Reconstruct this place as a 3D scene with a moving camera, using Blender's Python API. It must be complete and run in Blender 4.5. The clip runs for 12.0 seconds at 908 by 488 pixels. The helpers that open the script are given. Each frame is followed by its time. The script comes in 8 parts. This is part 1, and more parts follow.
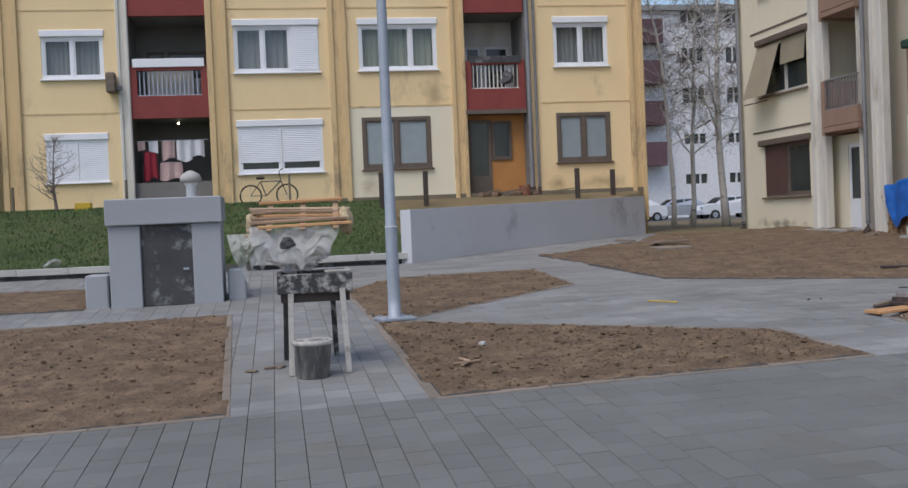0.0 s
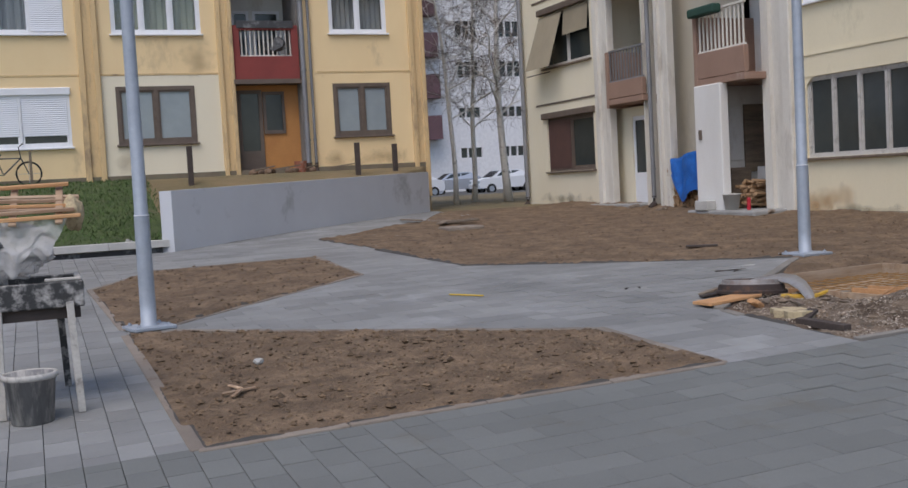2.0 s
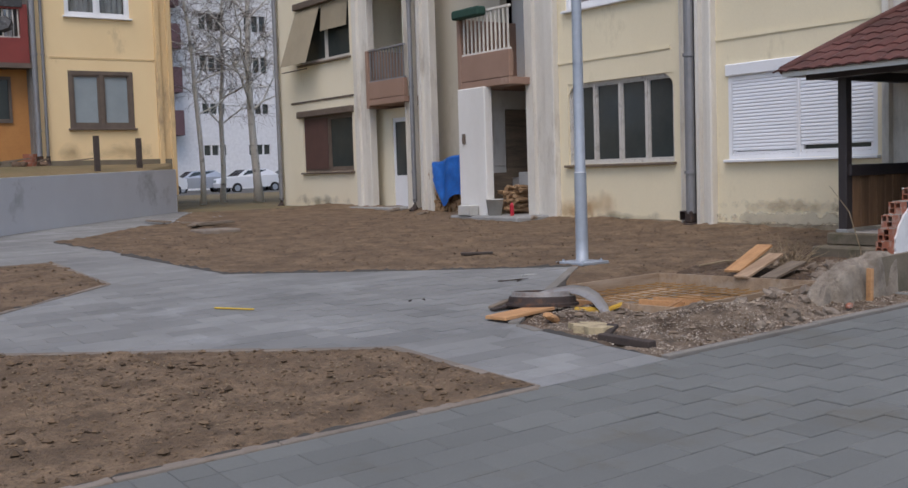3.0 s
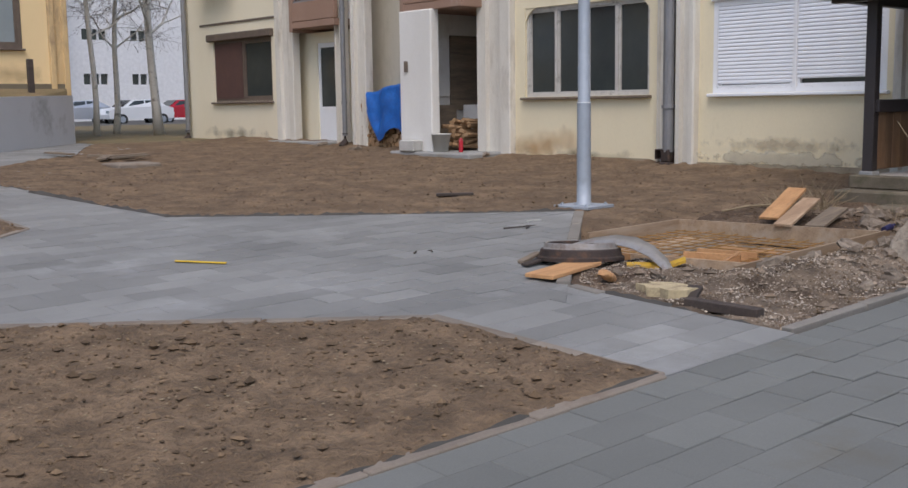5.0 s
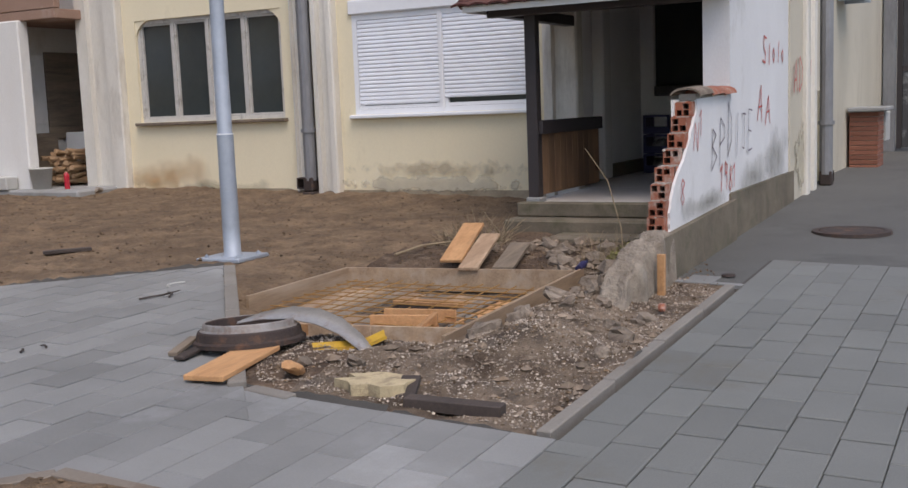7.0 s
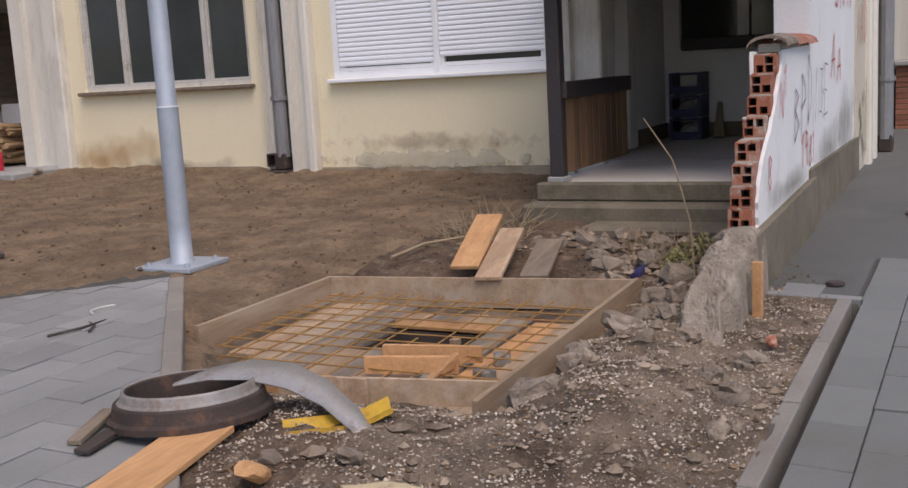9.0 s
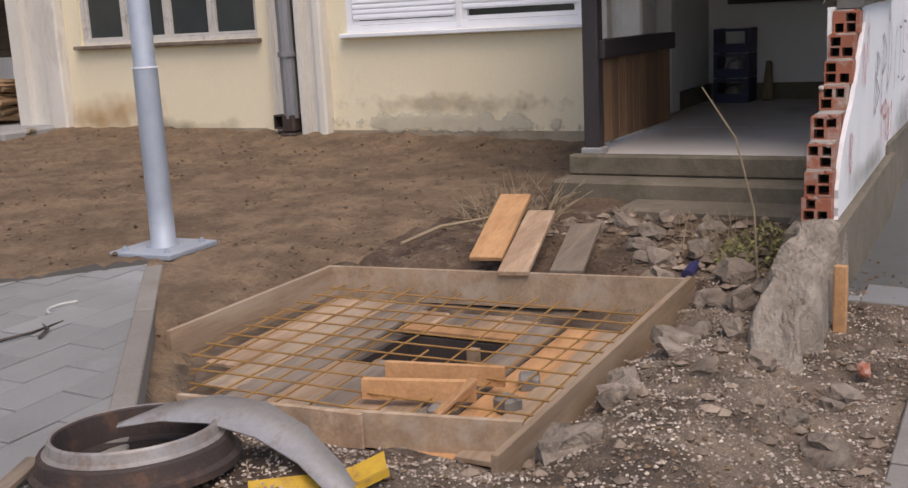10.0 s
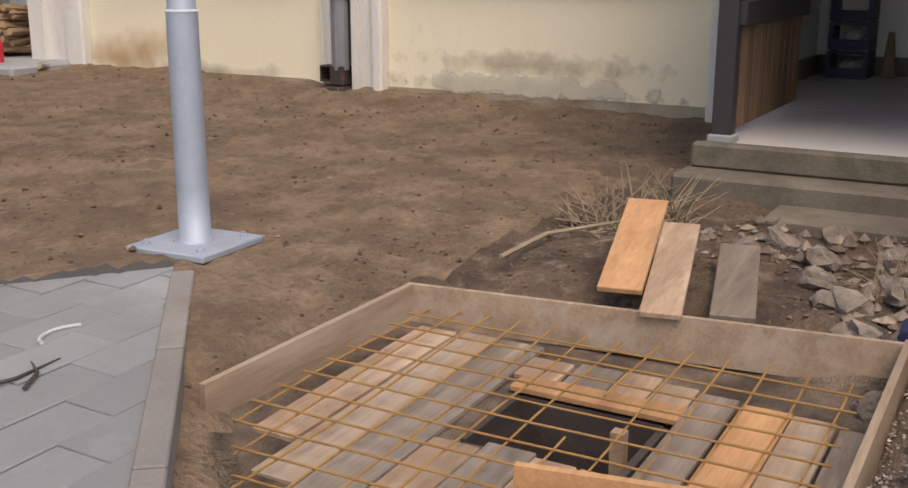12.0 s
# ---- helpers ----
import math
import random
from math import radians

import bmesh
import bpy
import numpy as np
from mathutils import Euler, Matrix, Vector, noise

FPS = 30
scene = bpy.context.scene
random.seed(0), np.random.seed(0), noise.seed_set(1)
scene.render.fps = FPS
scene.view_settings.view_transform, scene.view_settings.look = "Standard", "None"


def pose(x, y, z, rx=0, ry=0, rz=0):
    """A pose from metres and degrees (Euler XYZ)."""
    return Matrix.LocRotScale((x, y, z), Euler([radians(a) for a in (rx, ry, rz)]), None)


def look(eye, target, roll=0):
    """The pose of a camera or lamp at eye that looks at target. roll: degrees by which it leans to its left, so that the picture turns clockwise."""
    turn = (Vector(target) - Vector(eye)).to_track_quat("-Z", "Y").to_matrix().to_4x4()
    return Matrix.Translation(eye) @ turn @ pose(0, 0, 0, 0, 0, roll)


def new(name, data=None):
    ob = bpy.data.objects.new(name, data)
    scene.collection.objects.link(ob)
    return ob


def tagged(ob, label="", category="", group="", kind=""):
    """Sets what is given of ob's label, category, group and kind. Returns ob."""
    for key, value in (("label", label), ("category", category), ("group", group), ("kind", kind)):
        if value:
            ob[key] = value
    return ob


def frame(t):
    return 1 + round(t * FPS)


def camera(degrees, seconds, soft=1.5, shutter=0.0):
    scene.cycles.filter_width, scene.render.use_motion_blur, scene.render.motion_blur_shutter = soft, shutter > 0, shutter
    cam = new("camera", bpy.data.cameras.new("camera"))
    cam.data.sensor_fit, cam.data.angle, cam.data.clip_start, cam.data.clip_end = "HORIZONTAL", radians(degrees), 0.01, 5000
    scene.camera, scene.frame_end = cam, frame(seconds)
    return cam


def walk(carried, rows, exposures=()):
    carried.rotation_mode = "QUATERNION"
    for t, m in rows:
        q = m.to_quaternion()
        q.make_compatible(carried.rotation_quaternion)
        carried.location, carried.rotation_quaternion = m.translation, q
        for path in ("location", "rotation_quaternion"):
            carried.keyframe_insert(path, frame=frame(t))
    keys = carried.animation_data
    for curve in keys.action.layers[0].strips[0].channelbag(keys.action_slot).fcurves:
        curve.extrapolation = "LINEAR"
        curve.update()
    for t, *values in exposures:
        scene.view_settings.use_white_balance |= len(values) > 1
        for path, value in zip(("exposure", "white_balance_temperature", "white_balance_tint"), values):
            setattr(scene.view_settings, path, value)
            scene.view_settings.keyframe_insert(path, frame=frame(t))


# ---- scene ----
cam = camera(46.0, 12.0)
PATH = [
    (0, (0.479, -0.795, 1.289), (0.807, 1.178, 1.24), -2.4),
    (0.5, (0.538, -0.298, 1.292), (1.02, 1.641, 1.203), -3.0),
    (1, (0.668, 0.174, 1.37), (1.208, 2.097, 1.257), -3.3),
    (1.5, (0.693, 0.637, 1.416), (1.349, 2.523, 1.301), -3.2),
    (2, (0.855, 1.1, 1.383), (1.583, 2.959, 1.266), -3.1),
    (2.5, (0.945, 1.628, 1.395), (1.787, 3.438, 1.262), -2.7),
    (3, (0.966, 2.107, 1.413), (2.115, 3.738, 1.277), -1.8),
    (3.2, (0.973, 2.291, 1.392), (2.185, 3.879, 1.292), -1.7),
    (4.8, (1.165, 4.076, 1.306), (2.453, 5.585, 1.052), -1.3),
    (5, (1.144, 4.235, 1.339), (2.457, 5.721, 1.082), -0.8),
    (5.5, (1.263, 4.633, 1.448), (2.743, 5.949, 1.171), -1.2),
    (6, (1.547, 4.906, 1.447), (3.19, 6.021, 1.208), -0.5),
    (6.5, (1.914, 5.271, 1.471), (3.629, 6.271, 1.225), -1.1),
    (7, (2.293, 5.64, 1.502), (4.043, 6.573, 1.25), -2.2),
    (7.2, (2.466, 5.768, 1.481), (4.215, 6.706, 1.233), -2.4),
    (8.8, (3.854, 6.697, 1.528), (5.619, 7.589, 1.231), -3.1),
    (9, (4.036, 6.807, 1.498), (5.794, 7.705, 1.175), -3.2),
    (9.5, (4.448, 7.064, 1.528), (6.191, 7.969, 1.15), -3.0),
    (10, (4.94, 7.23, 1.525), (6.661, 8.165, 1.118), -2.9),
    (10.5, (5.33, 7.479, 1.505), (7.03, 8.428, 1.049), -2.0),
    (11, (5.626, 7.715, 1.497), (7.285, 8.694, 0.96), -1.0),
    (11.5, (5.919, 7.99, 1.504), (7.555, 9.002, 0.955), -0.3),
    (12, (6.017, 8.34, 1.56), (7.703, 9.288, 1.052), 0.1),
]
EXPOSURE = [(0, 0.20, 6550, 12), (3, 0.18, 6600, 14), (5.5, 0.36, 6760, 13), (9.5, 0.47, 7130, 18), (12, 0.68, 7400, 17)]
walk(cam, [(t, look(eye, target, roll)) for t, eye, target, roll in PATH], EXPOSURE)
SKY_STRENGTH, SUN_STRENGTH = 0.145, 1.5


# ---- light ----
world = bpy.data.worlds.new("overcast")
world.use_nodes = True
scene.world = world
wn = world.node_tree
sky = wn.nodes.new("ShaderNodeTexSky")
sky.sky_type, sky.sun_disc = "NISHITA", False
sky.sun_elevation, sky.sun_rotation = radians(58), radians(223)
sky.air_density, sky.dust_density, sky.ozone_density = 1.0, 1.5, 1.0
wn.nodes["Background"].inputs[1].default_value = SKY_STRENGTH
wn.links.new(sky.outputs[0], wn.nodes["Background"].inputs[0])
sun = new("sun", bpy.data.lights.new("sun", "SUN"))
sun.data.energy, sun.data.angle, sun.data.color = SUN_STRENGTH, radians(40), (1.0, 0.965, 0.93)
sun.matrix_world = look((0, 0, 30), (12.6, 13.5, 0.0))


# ---- materials ----
def mat(name, col, col2=None, rough=0.8, metal=0.0, fine=40.0, coarse=1.2, var=0.5, bump=0.3, stain=None, stain_scale=0.6,
        stain_amount=0.35, stretch=(1, 1, 1), rand=0.0, grain_col=0.25, bump_dist=0.01, island=0.0):
    """Two scales of noise for colour and bump, optional stains, optional change from piece to piece."""
    m = bpy.data.materials.new(name)
    m.use_nodes = True
    n, l = m.node_tree.nodes, m.node_tree.links
    b = n["Principled BSDF"]
    b.inputs["Roughness"].default_value, b.inputs["Metallic"].default_value = rough, metal
    col2 = col2 or tuple(c * 0.72 for c in col)
    geo = n.new("ShaderNodeNewGeometry")
    mapn = n.new("ShaderNodeMapping")
    mapn.inputs["Scale"].default_value = stretch
    l.new(geo.outputs["Position"], mapn.inputs["Vector"])

    def noise_node(scale, detail, rough_=0.6):
        t = n.new("ShaderNodeTexNoise")
        t.inputs["Scale"].default_value, t.inputs["Detail"].default_value, t.inputs["Roughness"].default_value = scale, detail, rough_
        l.new(mapn.outputs[0], t.inputs["Vector"])
        return t
    big, small = noise_node(coarse, 5), noise_node(fine, 4)

    def ramp(src, lo, hi):
        r = n.new("ShaderNodeMapRange")
        r.inputs["From Min"].default_value, r.inputs["From Max"].default_value = lo, hi
        l.new(src, r.inputs["Value"])
        return r.outputs[0]

    def mix(fac, a, c, kind="MIX"):
        x = n.new("ShaderNodeMix")
        x.data_type, x.blend_type = "RGBA", kind
        for sock, v in ((x.inputs[0], fac), (x.inputs[6], a), (x.inputs[7], c)):
            if hasattr(v, "is_linked"):
                l.new(v, sock)
            else:
                sock.default_value = v
        return x.outputs[2]
    rgba = lambda c: (*c, 1.0)
    f = ramp(big.outputs[0], 0.5 - 0.28 / max(var, 0.05) * 0.5, 0.5 + 0.28 / max(var, 0.05) * 0.5)
    c = mix(f, rgba(col2), rgba(col))
    g = ramp(small.outputs[0], 0.25, 0.75)
    c = mix(grain_col, c, mix(g, (0.25, 0.25, 0.25, 1), (1, 1, 1, 1)), "MULTIPLY")
    if stain:
        s = noise_node(stain_scale, 8, 0.7)
        c = mix(ramp(s.outputs[0], 0.62 - stain_amount * 0.3, 0.78 - stain_amount * 0.2), c, rgba(stain))
    if rand:
        oi = n.new("ShaderNodeObjectInfo")
        rr = ramp(oi.outputs["Random"], 0, 1)
        hsv = n.new("ShaderNodeHueSaturation")
        mr = n.new("ShaderNodeMapRange")
        mr.inputs["To Min"].default_value, mr.inputs["To Max"].default_value = 1 - rand, 1 + rand
        l.new(rr, mr.inputs["Value"])
        l.new(mr.outputs[0], hsv.inputs["Value"])
        l.new(c, hsv.inputs["Color"])
        c = hsv.outputs[0]
    if island:
        hsv = n.new("ShaderNodeHueSaturation")
        mr = n.new("ShaderNodeMapRange")
        mr.inputs["To Min"].default_value, mr.inputs["To Max"].default_value = 1 - island, 1 + island
        l.new(geo.outputs["Random Per Island"], mr.inputs["Value"])
        l.new(mr.outputs[0], hsv.inputs["Value"])
        l.new(c, hsv.inputs["Color"])
        c = hsv.outputs[0]
    l.new(c, b.inputs["Base Color"])
    if bump:
        bm_ = n.new("ShaderNodeBump")
        bm_.inputs["Strength"].default_value, bm_.inputs["Distance"].default_value = bump, bump_dist
        l.new(small.outputs[0], bm_.inputs["Height"])
        l.new(bm_.outputs[0], b.inputs["Normal"])
    return m


def wood(name, col, col2, rough=0.7, axis=0, rand=0.2, stain=None, amount=0.22):
    """Boards: grain drawn out along one axis."""
    s = [1.0, 1.0, 1.0]
    s[axis] = 0.12
    return mat(name, col, col2, rough, fine=60, coarse=9, var=0.7, bump=0.35, stretch=tuple(s), rand=rand, grain_col=0.4, bump_dist=0.004, stain=stain or tuple(c * 0.45 for c in col2), stain_amount=amount, stain_scale=5)


M = {}
M["yellow"] = mat("yellow_plaster", (0.87, 0.68, 0.395), (0.79, 0.59, 0.33), 0.9, fine=90, coarse=0.7, bump=0.25, stain=(0.42, 0.31, 0.19), stain_amount=0.1, stretch=(1, 1, 0.45), grain_col=0.1, bump_dist=0.004)
M["ochre"] = mat("ochre_pilaster_plaster", (0.76, 0.55, 0.29), (0.60, 0.43, 0.23), 0.9, fine=60, coarse=1.5, bump=0.3, stain=(0.23, 0.17, 0.12), stain_amount=0.3, stain_scale=1.5, stretch=(1, 1, 0.3), grain_col=0.15)
M["cream"] = mat("cream_plaster", (0.82, 0.76, 0.60), (0.74, 0.67, 0.51), 0.9, fine=90, coarse=0.6, bump=0.25, stain=(0.52, 0.44, 0.30), stain_amount=0.1, stretch=(1, 1, 0.4), grain_col=0.1, bump_dist=0.004)
M["paleyellow"] = mat("pale_yellow_plaster", (0.82, 0.735, 0.53), (0.74, 0.65, 0.46), 0.9, fine=90, coarse=0.6, bump=0.25, stain=(0.45, 0.38, 0.24), stain_amount=0.12, stretch=(1, 1, 0.4), grain_col=0.12, bump_dist=0.004)
M["white"] = mat("white_plaster", (0.80, 0.79, 0.76), (0.66, 0.64, 0.60), 0.9, fine=70, coarse=0.9, bump=0.25, stain=(0.42, 0.38, 0.32), stain_amount=0.12, stretch=(1, 1, 0.4), grain_col=0.12, bump_dist=0.004)
M["sidewhite"] = mat("dirty_white_side_plaster", (0.73, 0.73, 0.73), (0.62, 0.615, 0.61), 0.9, fine=70, coarse=1.1, bump=0.35, stain=(0.38, 0.36, 0.32), stain_amount=0.16, stain_scale=0.9, stretch=(1, 1, 0.5), grain_col=0.12, bump_dist=0.006)
M["hallwhite"] = mat("white_hall_paint", (0.88, 0.87, 0.85), (0.80, 0.79, 0.77), 0.8, fine=60, coarse=1.2, bump=0.1, grain_col=0.06)
# cream plaster darkened for dirt and for the shade on these walls
M["dullcream"] = mat("weathered_shaded_cream_plaster", (0.58, 0.53, 0.43), (0.47, 0.43, 0.34), 0.9, fine=80, coarse=0.8, bump=0.3, stain=(0.36, 0.32, 0.25), stain_amount=0.2, stretch=(1, 1, 0.4), grain_col=0.15, bump_dist=0.004)
M["trimwhite"] = mat("dirty_white_pilaster_plaster", (0.76, 0.73, 0.66), (0.58, 0.54, 0.47), 0.9, fine=60, coarse=1.6, bump=0.3, stain=(0.34, 0.30, 0.25), stain_amount=0.2, stain_scale=1.4, stretch=(1, 1, 0.25), grain_col=0.15)
M["plinth"] = mat("stained_concrete_plinth", (0.25, 0.208, 0.15), (0.15, 0.124, 0.088), 0.95, fine=45, coarse=2.2, bump=0.5, stain=(0.16, 0.17, 0.11), stain_amount=0.4, stain_scale=2)
M["concrete"] = mat("grey_concrete", (0.36, 0.36, 0.35), (0.27, 0.27, 0.26), 0.9, fine=50, coarse=1.5, bump=0.35, stain=(0.2, 0.18, 0.15), stain_amount=0.2)
M["greypaint"] = mat("grey_painted_render", (0.57, 0.585, 0.61), (0.51, 0.52, 0.545), 0.85, fine=70, coarse=0.8, bump=0.35, grain_col=0.12, stain=(0.25, 0.25, 0.25), stain_amount=0.05)
M["kioskgrey"] = mat("grey_painted_housing_render", (0.35, 0.37, 0.39), (0.30, 0.315, 0.335), 0.85, fine=70, coarse=0.8, bump=0.35, grain_col=0.12, stain=(0.25, 0.25, 0.25), stain_amount=0.08)
M["bplinth"] = mat("earth_stained_pale_plinth", (0.44, 0.365, 0.265), (0.28, 0.225, 0.155), 0.95, fine=45, coarse=1.8, var=0.8, bump=0.5, stain=(0.17, 0.13, 0.085), stain_amount=0.4, stain_scale=1.4)
M["leaf"] = mat("yellow_green_dry_leaves", (0.30, 0.27, 0.10), (0.17, 0.16, 0.06), 0.8, fine=30, coarse=6, bump=0.0, island=0.4)
M["darkdoor"] = mat("scuffed_dark_metal", (0.07, 0.07, 0.07), (0.04, 0.04, 0.045), 0.6, fine=30, coarse=3, bump=0.2, stain=(0.32, 0.33, 0.33), stain_amount=0.28, stain_scale=3.5)
M["red"] = mat("red_painted_parapet", (0.30, 0.06, 0.05), (0.22, 0.045, 0.04), 0.8, fine=50, coarse=1.5, bump=0.25, stain=(0.12, 0.05, 0.04), stain_amount=0.15)
M["brown"] = mat("brown_painted_parapet", (0.36, 0.23, 0.17), (0.29, 0.18, 0.13), 0.85, fine=50, coarse=1.2, bump=0.25, stain=(0.5, 0.42, 0.36), stain_amount=0.1)
M["pvc"] = mat("white_plastic_frame", (0.82, 0.83, 0.85), (0.74, 0.75, 0.77), 0.4, fine=20, coarse=2, bump=0.02, grain_col=0.05)
M["shutter"] = mat("white_roller_shutter_slats", (0.80, 0.82, 0.86), (0.74, 0.76, 0.80), 0.5, fine=30, coarse=1.5, bump=0.05, grain_col=0.06)
M["brownframe"] = mat("weathered_brown_window_wood", (0.17, 0.13, 0.10), (0.11, 0.085, 0.07), 0.75, fine=60, coarse=4, bump=0.3)
M["greyframe"] = mat("peeling_grey_window_wood", (0.66, 0.645, 0.61), (0.46, 0.43, 0.39), 0.8, fine=60, coarse=5, bump=0.4, stain=(0.2, 0.17, 0.14), stain_amount=0.3, stain_scale=5)
# near-black colour for the shade inside rooms and block holes
M["dark"] = mat("shade_black", (0.03, 0.03, 0.032), (0.02, 0.02, 0.02), 0.9, bump=0.0)
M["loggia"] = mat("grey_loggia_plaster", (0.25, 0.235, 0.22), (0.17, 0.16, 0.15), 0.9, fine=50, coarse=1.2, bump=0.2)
M["galv"] = mat("galvanised_steel", (0.43, 0.47, 0.525), (0.33, 0.37, 0.42), 0.62, metal=0.4, fine=25, coarse=5, bump=0.04, grain_col=0.12)
M["pipe"] = mat("grey_tin_downpipe", (0.33, 0.33, 0.34), (0.22, 0.22, 0.23), 0.55, metal=0.5, fine=25, coarse=3, bump=0.08, stain=(0.18, 0.09, 0.05), stain_amount=0.15, stretch=(1, 1, 0.3))
M["castiron"] = mat("rusty_dark_cast_iron", (0.06, 0.04, 0.032), (0.032, 0.022, 0.019), 0.75, metal=0.0, fine=60, coarse=6, bump=0.4, stain=(0.15, 0.07, 0.035), stain_amount=0.3, stain_scale=6)
M["ironlight"] = mat("worn_bare_iron", (0.40, 0.385, 0.37), (0.20, 0.16, 0.13), 0.45, metal=0.3, fine=50, coarse=6, bump=0.25, stain=(0.18, 0.09, 0.04), stain_amount=0.3, stain_scale=7)
M["sheet"] = mat("dull_grey_sheet_steel", (0.47, 0.45, 0.43), (0.36, 0.33, 0.30), 0.42, metal=0.45, fine=50, coarse=4, bump=0.1, stain=(0.22, 0.14, 0.09), stain_amount=0.2, stain_scale=6)
M["stepstone"] = mat("mossy_worn_step_concrete", (0.20, 0.165, 0.12), (0.12, 0.10, 0.07), 0.95, fine=45, coarse=2.6, var=0.8, bump=0.5, stain=(0.09, 0.085, 0.05), stain_amount=0.4, stain_scale=3)
M["wallbrick"] = mat("dull_red_brick", (0.30, 0.12, 0.075), (0.21, 0.085, 0.055), 0.9, fine=60, coarse=6, bump=0.4, rand=0.2)
M["rebar"] = mat("rusty_rebar", (0.43, 0.245, 0.075), (0.26, 0.13, 0.04), 0.8, metal=0.1, fine=120, coarse=8, bump=0.4, bump_dist=0.002)
M["post_paint"] = mat("dark_brown_painted_post", (0.045, 0.035, 0.035), (0.03, 0.025, 0.025), 0.55, fine=40, coarse=3, bump=0.15)
M["roof"] = mat("brown_red_roof_tile", (0.16, 0.055, 0.045), (0.085, 0.035, 0.03), 0.75, fine=50, coarse=3, bump=0.3, rand=0.15, stain=(0.07, 0.06, 0.045), stain_amount=0.15)
M["clay"] = mat("orange_clay_block", (0.37, 0.125, 0.07), (0.26, 0.09, 0.05), 0.9, fine=60, coarse=6, bump=0.4, rand=0.12, stain=(0.38, 0.33, 0.28), stain_amount=0.42, stain_scale=9)
M["mortar"] = mat("grey_mortar", (0.42, 0.38, 0.33), (0.30, 0.27, 0.23), 0.95, fine=70, coarse=6, bump=0.5)
M["graffiti_red"] = mat("red_spray_paint", (0.62, 0.10, 0.08), (0.55, 0.14, 0.12), 0.7, bump=0.0)
M["graffiti_black"] = mat("dark_spray_paint", (0.07, 0.05, 0.08), (0.12, 0.08, 0.12), 0.7, bump=0.0)
M["slab"] = mat("grey_concrete_paving_slab", (0.27, 0.27, 0.26), (0.193, 0.194, 0.187), 0.7, fine=120, coarse=0.7, var=0.8, bump=0.3, rand=0.14, grain_col=0.22, stain=(0.315, 0.318, 0.318), stain_amount=0.2, bump_dist=0.003)
M["slabfield"] = mat("grey_concrete_paving_field", (0.27, 0.27, 0.26), (0.193, 0.194, 0.187), 0.7, fine=120, coarse=0.7, var=0.8, bump=0.3, island=0.14, grain_col=0.22, stain=(0.315, 0.318, 0.318), stain_amount=0.2, bump_dist=0.003)
M["slabold"] = mat("worn_green_grey_paving", (0.185, 0.19, 0.178), (0.145, 0.15, 0.14), 0.8, fine=120, coarse=0.8, bump=0.3, rand=0.09, grain_col=0.25, stain=(0.13, 0.12, 0.095), stain_amount=0.2, stain_scale=0.9, bump_dist=0.003)
M["slaboldfield"] = mat("worn_green_grey_paving_field", (0.185, 0.19, 0.178), (0.145, 0.15, 0.14), 0.8, fine=120, coarse=0.8, bump=0.3, island=0.09, grain_col=0.25, stain=(0.13, 0.12, 0.095), stain_amount=0.2, stain_scale=0.9, bump_dist=0.003)
M["joint"] = mat("dark_sandy_joint", (0.085, 0.08, 0.07), (0.055, 0.05, 0.045), 0.95, fine=80, coarse=3, bump=0.4)
M["kerb"] = mat("soil_stained_concrete_edging", (0.285, 0.24, 0.195), (0.205, 0.168, 0.135), 0.9, fine=70, coarse=2.5, bump=0.4, rand=0.12, stain=(0.16, 0.11, 0.075), stain_amount=0.3, stain_scale=2)
M["kerbdull"] = mat("dusty_grey_edging", (0.26, 0.24, 0.21), (0.20, 0.18, 0.155), 0.9, fine=70, coarse=2.5, bump=0.4, rand=0.1, stain=(0.17, 0.14, 0.11), stain_amount=0.25, stain_scale=2)
M["kerbgrey"] = mat("pale_concrete_kerb", (0.55, 0.54, 0.51), (0.42, 0.41, 0.38), 0.9, fine=60, coarse=2, bump=0.4, rand=0.08)
M["soil"] = mat("brown_garden_soil", (0.288, 0.195, 0.118), (0.178, 0.117, 0.069), 0.97, fine=26, coarse=2.4, var=1.2, bump=1.0, grain_col=0.55, stain=(0.10, 0.067, 0.04), stain_amount=0.52, stain_scale=5.0, bump_dist=0.04)
M["darksoil"] = mat("dark_dug_earth", (0.165, 0.108, 0.068), (0.082, 0.051, 0.032), 0.95, fine=32, coarse=3.2, var=1.2, bump=1.0, grain_col=0.55, stain=(0.27, 0.205, 0.145), stain_amount=0.3, stain_scale=6, bump_dist=0.04)
M["clod"] = mat("soil_clods", (0.215, 0.145, 0.085), (0.115, 0.075, 0.044), 0.97, fine=60, coarse=6, bump=0.7, island=0.45, grain_col=0.4)
M["rubble"] = mat("crushed_stone_and_earth", (0.42, 0.315, 0.22), (0.118, 0.077, 0.048), 0.97, fine=110, coarse=3.2, var=0.9, bump=1.0, grain_col=0.6, stain=(0.11, 0.085, 0.065), stain_amount=0.35, stain_scale=3, bump_dist=0.03)
M["gravel"] = mat("grey_gravel", (0.56, 0.475, 0.385), (0.21, 0.155, 0.11), 0.9, fine=60, coarse=4, var=0.9, bump=0.4, island=0.45, grain_col=0.3)
M["rubblestone"] = mat("broken_stone_bits", (0.34, 0.265, 0.195), (0.15, 0.108, 0.074), 0.95, fine=40, coarse=7, var=0.9, bump=0.9, island=0.4)
